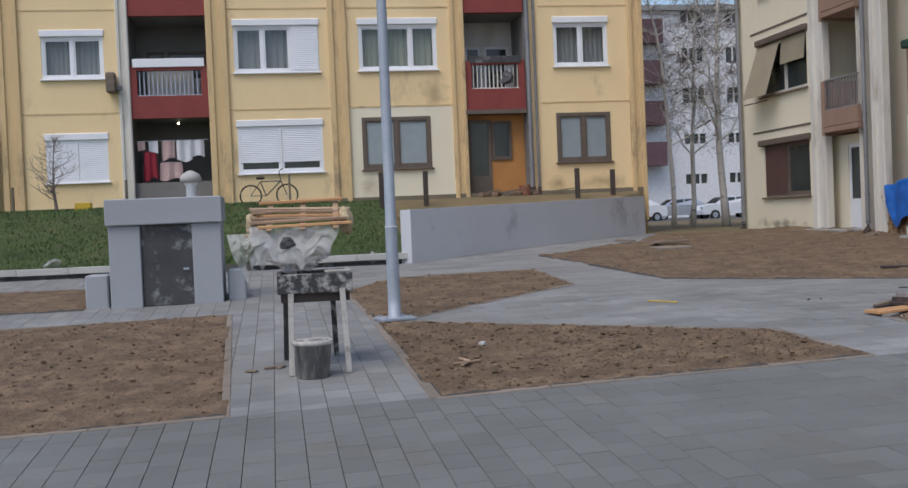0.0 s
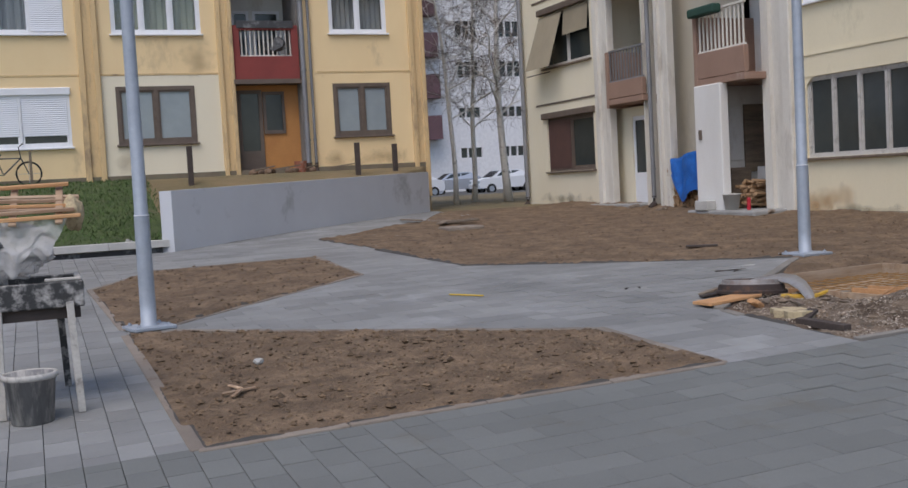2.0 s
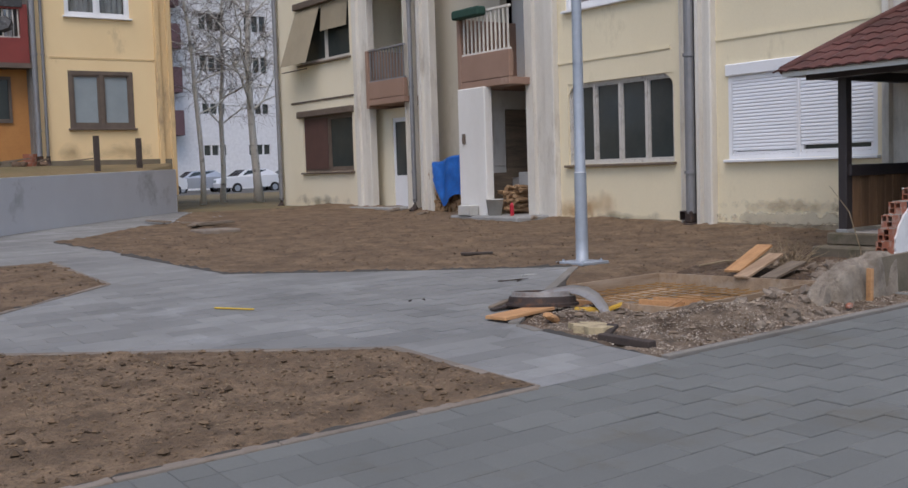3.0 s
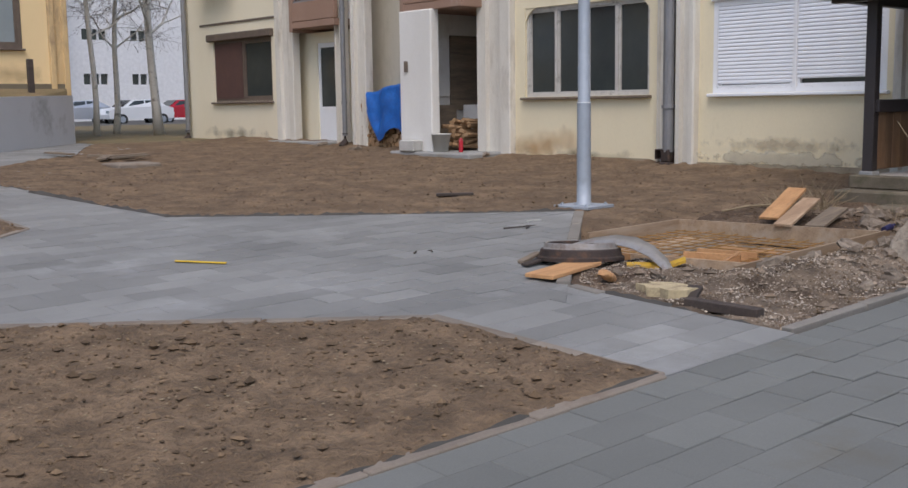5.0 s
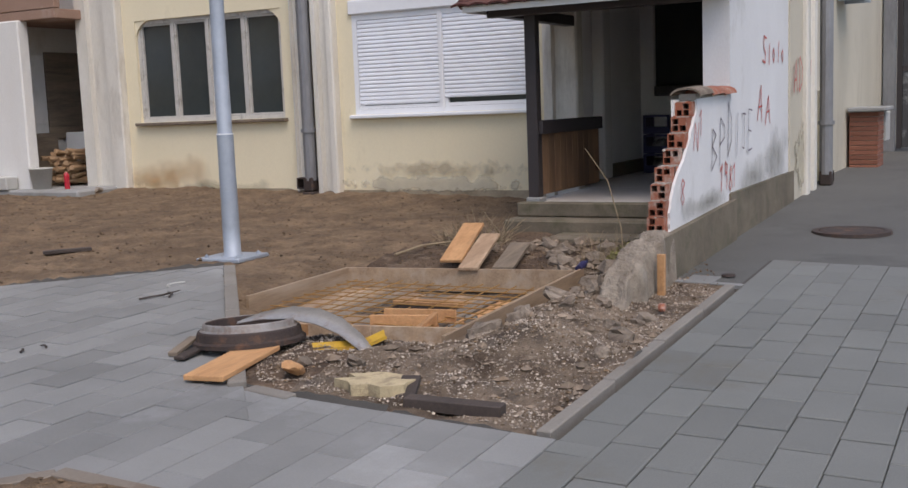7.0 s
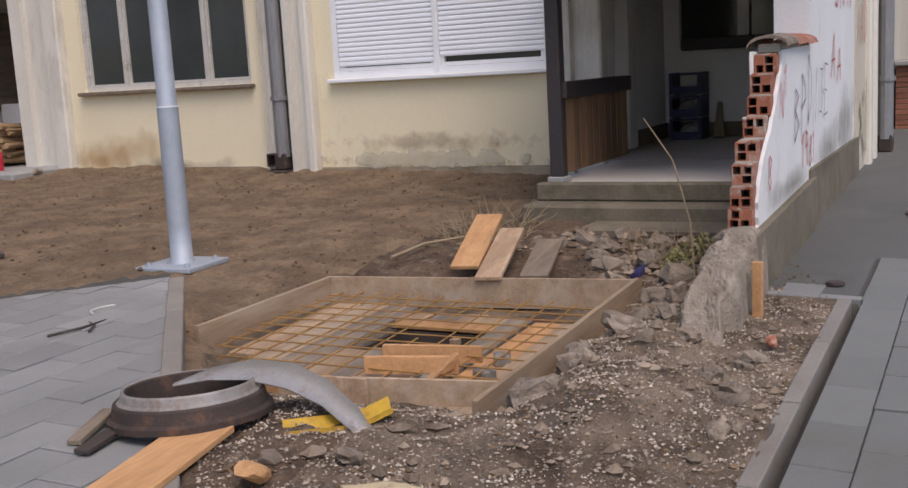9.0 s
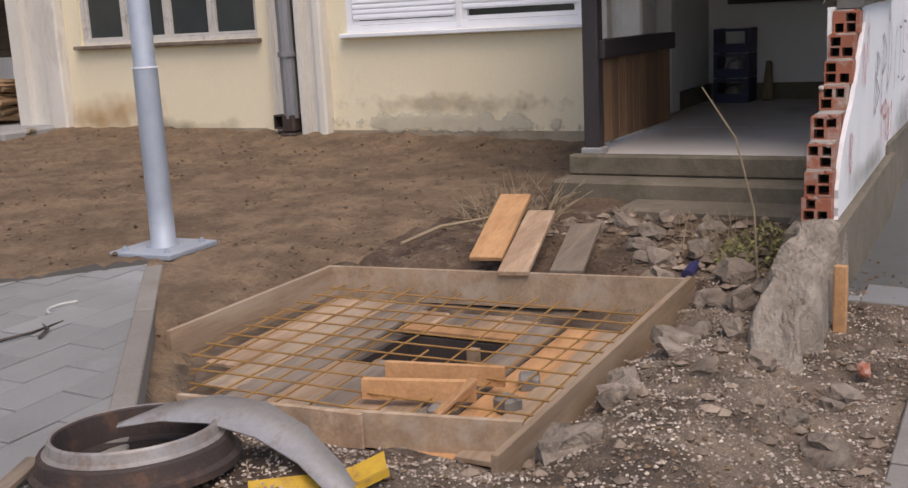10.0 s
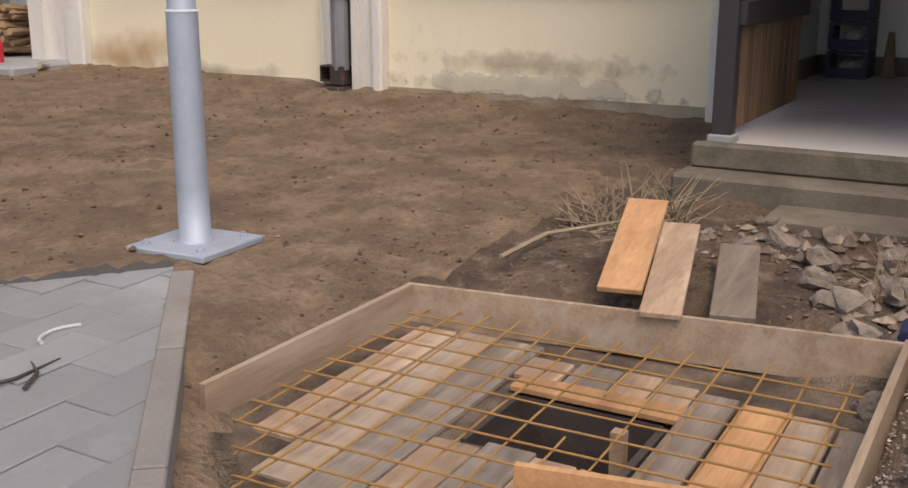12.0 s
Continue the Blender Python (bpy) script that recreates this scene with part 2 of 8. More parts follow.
M["lumpstone"] = mat("pale_broken_concrete", (0.37, 0.315, 0.25), (0.21, 0.17, 0.13), 0.95, fine=45, coarse=6, var=0.9, bump=1.0, stain=(0.15, 0.12, 0.09), stain_amount=0.25, stain_scale=7, bump_dist=0.02)
M["stone"] = mat("broken_concrete_stone", (0.33, 0.27, 0.21), (0.16, 0.122, 0.09), 0.95, fine=40, coarse=7, var=0.9, bump=1.0, rand=0.2, stain=(0.13, 0.10, 0.075), stain_amount=0.35, stain_scale=5, bump_dist=0.02)
M["grass"] = mat("green_lawn", (0.085, 0.125, 0.032), (0.055, 0.08, 0.024), 0.95, fine=45, coarse=1.6, var=0.9, bump=0.9, grain_col=0.5, stain=(0.13, 0.10, 0.055), stain_amount=0.22, stain_scale=1.4, bump_dist=0.03)
M["blade"] = mat("grass_blades", (0.08, 0.145, 0.032), (0.055, 0.09, 0.024), 0.8, fine=30, coarse=1.5, bump=0.0, island=0.35)
M["lawn"] = mat("dry_winter_lawn", (0.25, 0.18, 0.09), (0.16, 0.13, 0.06), 0.95, fine=40, coarse=0.8, var=0.9, bump=0.8, grain_col=0.5)
M["asphalt"] = mat("old_asphalt", (0.12, 0.118, 0.11), (0.085, 0.084, 0.078), 0.85, fine=90, coarse=0.8, bump=0.5, stain=(0.06, 0.06, 0.055), stain_amount=0.3, stain_scale=0.9)
M["freshwood"] = wood("orange_new_board", (0.62, 0.345, 0.16), (0.46, 0.235, 0.10), stain=(0.30, 0.17, 0.085))
M["palewood"] = wood("pale_used_board", (0.50, 0.34, 0.215), (0.31, 0.20, 0.125), stain=(0.57, 0.43, 0.305), amount=0.4)
M["greywood"] = wood("grey_brown_weathered_board", (0.27, 0.21, 0.15), (0.15, 0.115, 0.085))
M["formwood"] = wood("cement_stained_formwork_board", (0.46, 0.33, 0.212), (0.30, 0.205, 0.13), stain=(0.40, 0.325, 0.25), amount=0.45)
M["cementwood"] = wood("cement_grey_used_board", (0.29, 0.235, 0.18), (0.17, 0.13, 0.098), stain=(0.40, 0.33, 0.26), amount=0.35)
M["panelwood"] = wood("brown_vertical_panel_wood", (0.25, 0.145, 0.075), (0.16, 0.09, 0.05), axis=2)
M["orangepanel"] = mat("orange_painted_board", (0.58, 0.27, 0.08), (0.46, 0.2, 0.06), 0.7, fine=40, coarse=2, bump=0.15)
# wet dark timber, and the shade painted inside the open shaft
M["darkwood"] = wood("wet_timber_and_shaft_shade", (0.075, 0.055, 0.045), (0.045, 0.033, 0.028))
M["yellowpaint"] = mat("yellow_painted_steel", (0.62, 0.38, 0.03), (0.45, 0.26, 0.03), 0.5, fine=40, coarse=6, bump=0.2, stain=(0.2, 0.1, 0.04), stain_amount=0.3, stain_scale=9)
M["plastic"] = mat("milky_plastic_sheet", (0.80, 0.78, 0.76), (0.66, 0.64, 0.62), 0.3, fine=14, coarse=4, bump=0.9, bump_dist=0.03)
pb = M["plastic"].node_tree.nodes["Principled BSDF"]
pb.inputs["Alpha"].default_value, pb.inputs["Roughness"].default_value = 0.42, 0.25
M["blacktub"] = mat("mortar_splashed_black_tub", (0.05, 0.05, 0.05), (0.03, 0.03, 0.03), 0.6, fine=40, coarse=5, bump=0.3, stain=(0.5, 0.48, 0.45), stain_amount=0.4, stain_scale=8)
M["splashwhite"] = mat("mortar_splashed_pale_wood", (0.58, 0.56, 0.52), (0.40, 0.37, 0.33), 0.85, fine=40, coarse=5, bump=0.3, stain=(0.15, 0.14, 0.13), stain_amount=0.3, stain_scale=8)
M["bucket"] = mat("mortar_caked_bucket", (0.22, 0.22, 0.225), (0.13, 0.13, 0.135), 0.7, fine=40, coarse=6, bump=0.4, stain=(0.45, 0.43, 0.40), stain_amount=0.6, stain_scale=9, stretch=(1.6, 1.6, 0.35))
M["tarp"] = mat("blue_tarpaulin", (0.012, 0.16, 0.58), (0.01, 0.10, 0.40), 0.45, fine=20, coarse=5, bump=0.4)
M["bark"] = mat("log_bark", (0.20, 0.13, 0.085), (0.12, 0.08, 0.055), 0.9, fine=40, coarse=8, bump=0.6, rand=0.3, stretch=(0.3, 1, 1))
M["logend"] = mat("cut_log_wood", (0.42, 0.27, 0.15), (0.28, 0.17, 0.09), 0.85, fine=40, coarse=8, bump=0.3, island=0.3)
M["birch"] = mat("white_birch_bark", (0.86, 0.83, 0.79), (0.70, 0.67, 0.63), 0.85, fine=25, coarse=2, bump=0.4, stain=(0.10, 0.085, 0.075), stain_amount=0.22, stain_scale=3, stretch=(1, 1, 1.8))
M["twig"] = mat("dark_birch_twigs", (0.25, 0.205, 0.185), (0.17, 0.14, 0.125), 0.9, fine=30, coarse=2, bump=0.0)
M["drytwig"] = mat("dry_straw_twigs", (0.36, 0.28, 0.18), (0.24, 0.18, 0.11), 0.9, fine=30, coarse=4, bump=0.0)
M["curtain"] = mat("grey_net_curtain", (0.36, 0.36, 0.37), (0.22, 0.22, 0.23), 0.9, fine=20, coarse=7, bump=0.0, stretch=(6, 6, 0.2))
M["curtaingreen"] = mat("pale_green_curtain", (0.42, 0.43, 0.33), (0.27, 0.28, 0.22), 0.9, fine=20, coarse=6, bump=0.0, stretch=(6, 6, 0.2))
M["blind"] = mat("brown_wooden_blind", (0.12, 0.06, 0.05), (0.085, 0.045, 0.04), 0.7, fine=40, coarse=3, bump=0.1)
M["awning"] = mat("faded_beige_awning", (0.36, 0.31, 0.22), (0.29, 0.25, 0.18), 0.9, fine=50, coarse=2, bump=0.15)
M["fardull"] = mat("pale_far_facade", (0.84, 0.83, 0.83), (0.77, 0.765, 0.77), 0.9, fine=4, coarse=0.2, bump=0.0)
M["farmaroon"] = mat("maroon_balcony", (0.16, 0.09, 0.10), (0.12, 0.07, 0.08), 0.9, bump=0.0)
M["carwhite"] = mat("white_car_paint", (0.75, 0.77, 0.80), (0.70, 0.72, 0.75), 0.25, bump=0.0, grain_col=0.02)
M["carsilver"] = mat("silver_car_paint", (0.50, 0.53, 0.57), (0.46, 0.49, 0.53), 0.25, metal=0.4, bump=0.0, grain_col=0.02)
M["carred"] = mat("red_car_paint", (0.45, 0.02, 0.04), (0.4, 0.02, 0.03), 0.25, bump=0.0, grain_col=0.02)
M["rubber"] = mat("black_rubber", (0.025, 0.025, 0.025), (0.02, 0.02, 0.02), 0.85, bump=0.1)
M["cloth_white"] = mat("white_laundry", (0.75, 0.75, 0.78), (0.62, 0.62, 0.66), 0.9, fine=20, coarse=4, bump=0.1, stretch=(3, 3, 0.4))
M["cloth_red"] = mat("red_laundry", (0.36, 0.03, 0.05), (0.26, 0.02, 0.04), 0.9, fine=20, coarse=4, bump=0.1)
M["cloth_pink"] = mat("pale_pink_laundry", (0.60, 0.42, 0.40), (0.50, 0.35, 0.33), 0.9, fine=20, coarse=4, bump=0.1)
M["foam"] = mat("cream_insulation_foam", (0.60, 0.49, 0.30), (0.45, 0.36, 0.22), 0.9, fine=60, coarse=8, bump=0.7, stain=(0.2, 0.15, 0.1), stain_amount=0.45, stain_scale=9)
M["green"] = mat("dark_green_cloth", (0.02, 0.07, 0.05), (0.015, 0.05, 0.035), 0.85, bump=0.1)
M["bluecrate"] = mat("dark_blue_plastic_crate", (0.03, 0.03, 0.10), (0.02, 0.02, 0.07), 0.5, bump=0.05)
M["tilefloor"] = mat("worn_grey_terrazzo_floor", (0.70, 0.65, 0.60), (0.58, 0.54, 0.50), 0.55, fine=60, coarse=1.5, bump=0.15, stain=(0.2, 0.18, 0.16), stain_amount=0.25)
M["yellowplastic"] = mat("bright_yellow_plastic", (0.75, 0.5, 0.03), (0.65, 0.42, 0.03), 0.5, bump=0.05)


def patch(name, col, edge=0.5, full=1.0, scale=5.0, detail=7):
    """A stain with a ragged edge of its own, laid on a wall."""
    m = mat(name, col, tuple(c * 0.75 for c in col), 0.95, fine=60, coarse=6, bump=0.3)
    n, l = m.node_tree.nodes, m.node_tree.links
    tc, ns = n.new("ShaderNodeTexCoord"), n.new("ShaderNodeTexNoise")
    ns.inputs["Scale"].default_value, ns.inputs["Detail"].default_value = scale, detail
    l.new(n["Geometry"].outputs["Position"], ns.inputs["Vector"])
    dist = n.new("ShaderNodeVectorMath")
    dist.operation = "DISTANCE"
    dist.inputs[1].default_value = (0.5, 0.5, 0.5)
    l.new(tc.outputs["Generated"], dist.inputs[0])
    add = n.new("ShaderNodeMath")
    add.operation = "SUBTRACT"
    l.new(ns.outputs[0], add.inputs[0])
    l.new(dist.outputs["Value"], add.inputs[1])
    mr = n.new("ShaderNodeMapRange")
    mr.inputs["From Min"].default_value, mr.inputs["From Max"].default_value = 0.08, 0.08 + edge
    l.new(add.outputs[0], mr.inputs["Value"])
    mr.inputs["To Max"].default_value = full
    l.new(mr.outputs[0], n["Principled BSDF"].inputs["Alpha"])
    return m


M["rust_stain"] = patch("orange_rust_stain", (0.60, 0.35, 0.14), 0.6, 0.55, 2.8, 5)
M["peeled"] = patch("peeled_grey_render", (0.52, 0.45, 0.33), 0.3, 0.5, 7.0)
M["damp"] = patch("dark_damp_stain", (0.20, 0.19, 0.14), 0.6, 0.75, 2.6)
M["damp_light"] = patch("faint_damp_stain", (0.40, 0.30, 0.18), 0.7, 0.5, 3.0)
M["pale_peel"] = patch("pale_peeled_paint", (0.66, 0.60, 0.46), 0.15, 0.8)
glass = bpy.data.materials.new("window_glass")
glass.use_nodes = True
gb = glass.node_tree.nodes["Principled BSDF"]
gb.inputs["Base Color"].default_value, gb.inputs["Roughness"].default_value = (0.75, 0.8, 0.82, 1), 0.03
gb.inputs["Transmission Weight"].default_value, gb.inputs["IOR"].default_value = 1.0, 1.45
M["glass"] = glass
dg = mat("dusty_dark_window_glass", (0.045, 0.055, 0.055), (0.03, 0.038, 0.04), 0.12, fine=15, coarse=2, bump=0.0, grain_col=0.1)
M["darkglass"] = dg
M["paleglass"] = mat("frosted_pale_window_glass", (0.30, 0.35, 0.37), (0.25, 0.29, 0.31), 0.15, fine=15, coarse=2, bump=0.0, grain_col=0.05)


# ---- building helpers ----
class Shape:
    """Collects faces in world metres."""

    def __init__(self):
        self.v, self.f = [], []

    def quad(self, *pts):
        k = len(self.v)
        self.v += [tuple(p) for p in pts]
        self.f.append(tuple(range(k, k + len(pts))))
        return self

    def box(self, lo, hi, m=None, bev=0.0):
        """A box between two corners, chamfered by bev, placed by m."""
        k = len(self.v)
        lo, hi = Vector(lo), Vector(hi)
        lo, hi = Vector(map(min, lo, hi)), Vector(map(max, lo, hi))
        if not bev:
            pts = [Vector((x, y, z)) for x in (lo.x, hi.x) for y in (lo.y, hi.y) for z in (lo.z, hi.z)]
            faces = [(0, 1, 3, 2), (4, 6, 7, 5), (0, 4, 5, 1), (2, 3, 7, 6), (0, 2, 6, 4), (1, 5, 7, 3)]
        else:
            bev = min(bev, 0.45 * min(hi - lo))
            pts, idx = [], {}
            for ix in (0, 1):
                for iy in (0, 1):
                    for iz in (0, 1):
                        for ax in (0, 1, 2):
                            s = (ix, iy, iz)
                            p = Vector([(hi if s[i] else lo)[i] + (0 if i == ax else (-bev if s[i] else bev)) for i in range(3)])
                            idx[(ix, iy, iz, ax)] = len(pts)
                            pts.append(p)
            faces = []
            for ax in range(3):
                o = [i for i in range(3) if i != ax]
                for s in (0, 1):
                    ring = []
                    for a, b2 in ((0, 0), (1, 0), (1, 1), (0, 1)):
                        c = [0, 0, 0]
                        c[ax], c[o[0]], c[o[1]] = s, a, b2
                        ring.append(idx[(*c, ax)])
                    faces.append(tuple(ring))
                for a in (0, 1):
                    for b2 in (0, 1):
                        c0, c1 = [0, 0, 0], [0, 0, 0]
                        for c, e in ((c0, 0), (c1, 1)):
                            c[ax], c[o[0]], c[o[1]] = e, a, b2
                        faces.append((idx[(*c0, o[0])], idx[(*c1, o[0])], idx[(*c1, o[1])], idx[(*c0, o[1])]))
            for ix in (0, 1):
                for iy in (0, 1):
                    for iz in (0, 1):
                        faces.append(tuple(idx[(ix, iy, iz, ax)] for ax in range(3)))
        if m is not None:
            pts = [m @ p for p in pts]
        self.v += [tuple(p) for p in pts]
        self.f += [tuple(k + i for i in f) for f in faces]
        return self

    def tube(self, pts, radii, n=8, cap=True):
        """A round tube through points, with a radius at each."""
        pts = [Vector(p) for p in pts]
        if not hasattr(radii, "__len__"):
            radii = [radii] * len(pts)
        k = len(self.v)
        for i, (p, r) in enumerate(zip(pts, radii)):
            d = (pts[min(i + 1, len(pts) - 1)] - pts[max(i - 1, 0)]).normalized()
            a = d.cross(Vector((0, 0, 1)) if abs(d.z) < 0.95 else Vector((1, 0, 0))).normalized()
            b = d.cross(a)
            self.v += [tuple(p + r * (math.cos(2 * math.pi * j / n) * a + math.sin(2 * math.pi * j / n) * b)) for j in range(n)]
        for i in range(len(pts) - 1):
            for j in range(n):
                a0, a1 = k + i * n + j, k + i * n + (j + 1) % n
                self.f.append((a0, a1, a1 + n, a0 + n))
        if cap:
            self.f.append(tuple(k + j for j in range(n))[::-1])
            self.f.append(tuple(k + (len(pts) - 1) * n + j for j in range(n)))
        return self

    def lathe(self, centre, profile, n=24):
        """A turned shape: rings of (radius, height) above centre."""
        k = len(self.v)
        cx, cy, cz = centre
        for r, z in profile:
            self.v += [(cx + r * math.cos(2 * math.pi * j / n), cy + r * math.sin(2 * math.pi * j / n), cz + z) for j in range(n)]
        for i in range(len(profile) - 1):
            for j in range(n):
                a0, a1 = k + i * n + j, k + i * n + (j + 1) % n
                self.f.append((a0, a1, a1 + n, a0 + n))
        return self

    def rock(self, centre, size, rng, m=None, rough=0.3):
        """A broken lump: a jittered, flattened ball."""
        k = len(self.v)
        bm = bmesh.new()
        bmesh.ops.create_icosphere(bm, subdivisions=2, radius=1.0)
        off = Vector((rng.random() * 50, rng.random() * 50, rng.random() * 50))
        turn = Euler((rng.random() * 0.6, rng.random() * 0.6, rng.random() * 6.3)).to_matrix()
        for v in bm.verts:
            p = v.co * (1 + rough * noise.noise(v.co * 1.6 + off) * 1.6 + 0.12 * noise.noise(v.co * 5 + off))
            p = Vector([max(-0.8, min(0.8, c)) for c in p])
            p = turn @ Vector((p.x * size[0], p.y * size[1], p.z * size[2]))
            self.v.append(tuple(p + Vector(centre)))
        bm.verts.index_update()
        self.f += [tuple(k + v.index for v in f.verts) for f in bm.faces]
        bm.free()
        return self

    def move(self, m):
        self.v = [tuple(m @ Vector(p)) for p in self.v]
        return self


BASE = {}


def thing(name, at, label, category, group="", kind=""):
    """An Empty at the base of a thing; its parts are built in world metres."""
    ob = new(name)
    ob.location = at
    ob.empty_display_size = 0.1
    BASE[ob] = Vector(at)
    return tagged(ob, label, category, group, kind)


def to_mesh(name, s, material, base):
    me = bpy.data.meshes.new(name)
    v = np.array(s.v, dtype=float).reshape(-1, 3) - np.array(base)
    me.from_pydata(v.tolist(), [], s.f)
    bm = bmesh.new()
    bm.from_mesh(me)
    bmesh.ops.remove_doubles(bm, verts=bm.verts, dist=1e-5)
    bmesh.ops.recalc_face_normals(bm, faces=bm.faces)
    bm.to_mesh(me)
    bm.free()
    me.materials.append(material)
    return me


def part(name, s, material, parent, label="", smooth=False):
    """One mesh object under a thing or a part."""
    base = BASE[parent]
    me = to_mesh(name, s, material, base)
    if smooth:
        me.shade_smooth()
    ob = new(name, me)
    ob.parent = parent
    BASE[ob] = base
    return tagged(ob, label)


def single(name, s, material, label, category, group="", kind="", smooth=False):
    """A thing of one mesh, with its origin at its base."""
    v = np.array(s.v)
    base = Vector((v[:, 0].mean(), v[:, 1].mean(), v[:, 2].min()))
    me = to_mesh(name, s, material, base)
    if smooth:
        me.shade_smooth()
    ob = new(name, me)
    ob.location = base
    BASE[ob] = base
    return tagged(ob, label, category, group, kind)


def shade_auto(ob):
    ob.data.shade_smooth()
    return ob


def facing(kind, at):
    """Maps wall metres (u along, w out of the wall, z up) into the world."""
    if kind == "y":
        return lambda u, w, z: (u, at - w, z)
    return lambda u, w, z: (at - w, u, z)


def ubox(s, F, u0, u1, w0, w1, z0, z1, bev=0.0):
    a, b = F(u0, w0, z0), F(u1, w1, z1)
    return s.box(a, b, bev=bev)


def wall_with_holes(s, F, u0, u1, z0, z1, holes, w0=-0.3, w1=0.0):
    """A wall plate with rectangular openings and their reveals, as one closed skin."""
    us = sorted({u0, u1, *[h[i] for h in holes for i in (0, 1) if u0 < h[i] < u1]})
    zs = sorted({z0, z1, *[h[i] for h in holes for i in (2, 3) if z0 < h[i] < z1]})
    solid = lambda i, j: 0 <= i < len(us) - 1 and 0 <= j < len(zs) - 1 and not any(
        h[0] <= (us[i] + us[i + 1]) / 2 <= h[1] and h[2] <= (zs[j] + zs[j + 1]) / 2 <= h[3] for h in holes)
    for i in range(len(us) - 1):
        for j in range(len(zs) - 1):
            if not solid(i, j):
                continue
            a, b, c, d = us[i], us[i + 1], zs[j], zs[j + 1]
            s.quad(F(a, w1, c), F(b, w1, c), F(b, w1, d), F(a, w1, d))
            s.quad(F(a, w0, c), F(a, w0, d), F(b, w0, d), F(b, w0, c))
            if not solid(i - 1, j):
                s.quad(F(a, w0, c), F(a, w1, c), F(a, w1, d), F(a, w0, d))
            if not solid(i + 1, j):
                s.quad(F(b, w0, c), F(b, w0, d), F(b, w1, d), F(b, w1, c))
            if not solid(i, j - 1):
                s.quad(F(a, w0, c), F(b, w0, c), F(b, w1, c), F(a, w1, c))
            if not solid(i, j + 1):
                s.quad(F(a, w0, d), F(a, w1, d), F(b, w1, d), F(b, w0, d))
    return s


# ---- the lie of the land ----
def gz(x, y):
    """Height of the paved yard, which rises gently away from the start."""
    x, y = np.clip(x, -6, 18), np.clip(y, 2, 32)
    return -0.533 + 0.04403 * x + 0.04991 * y - 0.00222 * x * y


BED_NEAR = [(1.7, 7.5), (5.3, 7.5), (5.26, 9.14), (2.02, 11.6), (1.62, 11.66)]
OUTER_NEAR = [(1.66, 7.455), (5.35, 7.455), (5.31, 9.17), (2.03, 11.65), (1.6, 11.7)]
BED_SMALL = [(1.6, 12.05), (1.46, 15.35), (2.45, 16.95), (4.8, 17.0), (4.74, 14.35), (2.08, 12.02)]
BED_LEFT = [(-7.0, 7.62), (0.04, 7.5), (-0.16, 13.45), (-7.0, 13.7)]
BED_STRIP = [(-7.0, 15.3), (-2.26, 15.0), (-2.26, 17.9), (-7.0, 18.4)]
BED_LARGE = [(5.6, 19.9), (5.98, 17.0), (6.12, 14.25), (9.45, 11.75), (7.95, 10.33), (6.62, 9.25), (6.6, 7.5), (10.15, 7.5),
             (10.2, 8.0), (16, 8.0), (16, 29.4), (13.4, 26.9), (10.4, 26.2), (8.7, 22.9)]
PIT = (8.0, 10.05, 8.72, 10.75)
PAVED_TO = 11.3


def inside(poly, x, y):
    x, y = np.asarray(x, float), np.asarray(y, float)
    hit = np.zeros(x.shape, bool)
    for (x0, y0), (x1, y1) in zip(poly, poly[1:] + poly[:1]):
        if y0 != y1:
            hit ^= ((y0 > y) != (y1 > y)) & (x < (x1 - x0) * (y - y0) / (y1 - y0) + x0)
    return hit


def wall_line(x):
    """The front of the grass bank: a kerb, then the retaining wall that runs up to the house."""
    return np.where(x < 3.05, 20.1 - 0.15 * (x + 5) / 8, np.where(x < 10.25, 19.88 + (x - 3.05) * 0.972, 26.9 + (x - 10.25) * 2.6))


def bank(x, y):
    t = np.clip((y - 20.0) / 8.0, 0, 1)
    return 0.52 + 1.30 * t * t * (3 - 2 * t) + 0.06 * (x < 0)


def smooth_noise(x, y, scale, seed):
    """Cheap rolling noise from a few turned waves."""
    r = np.random.RandomState(seed)
    out = np.zeros_like(x)
    for _ in range(9):
        a, k, p = r.rand() * 6.283, scale * (0.6 + 1.2 * r.rand()), r.rand() * 6.283
        out += np.sin((x * np.cos(a) + y * np.sin(a)) * k + p + 1.3 * np.sin((x * np.sin(a) - y * np.cos(a)) * k * 0.7 + p))
    return out / 9


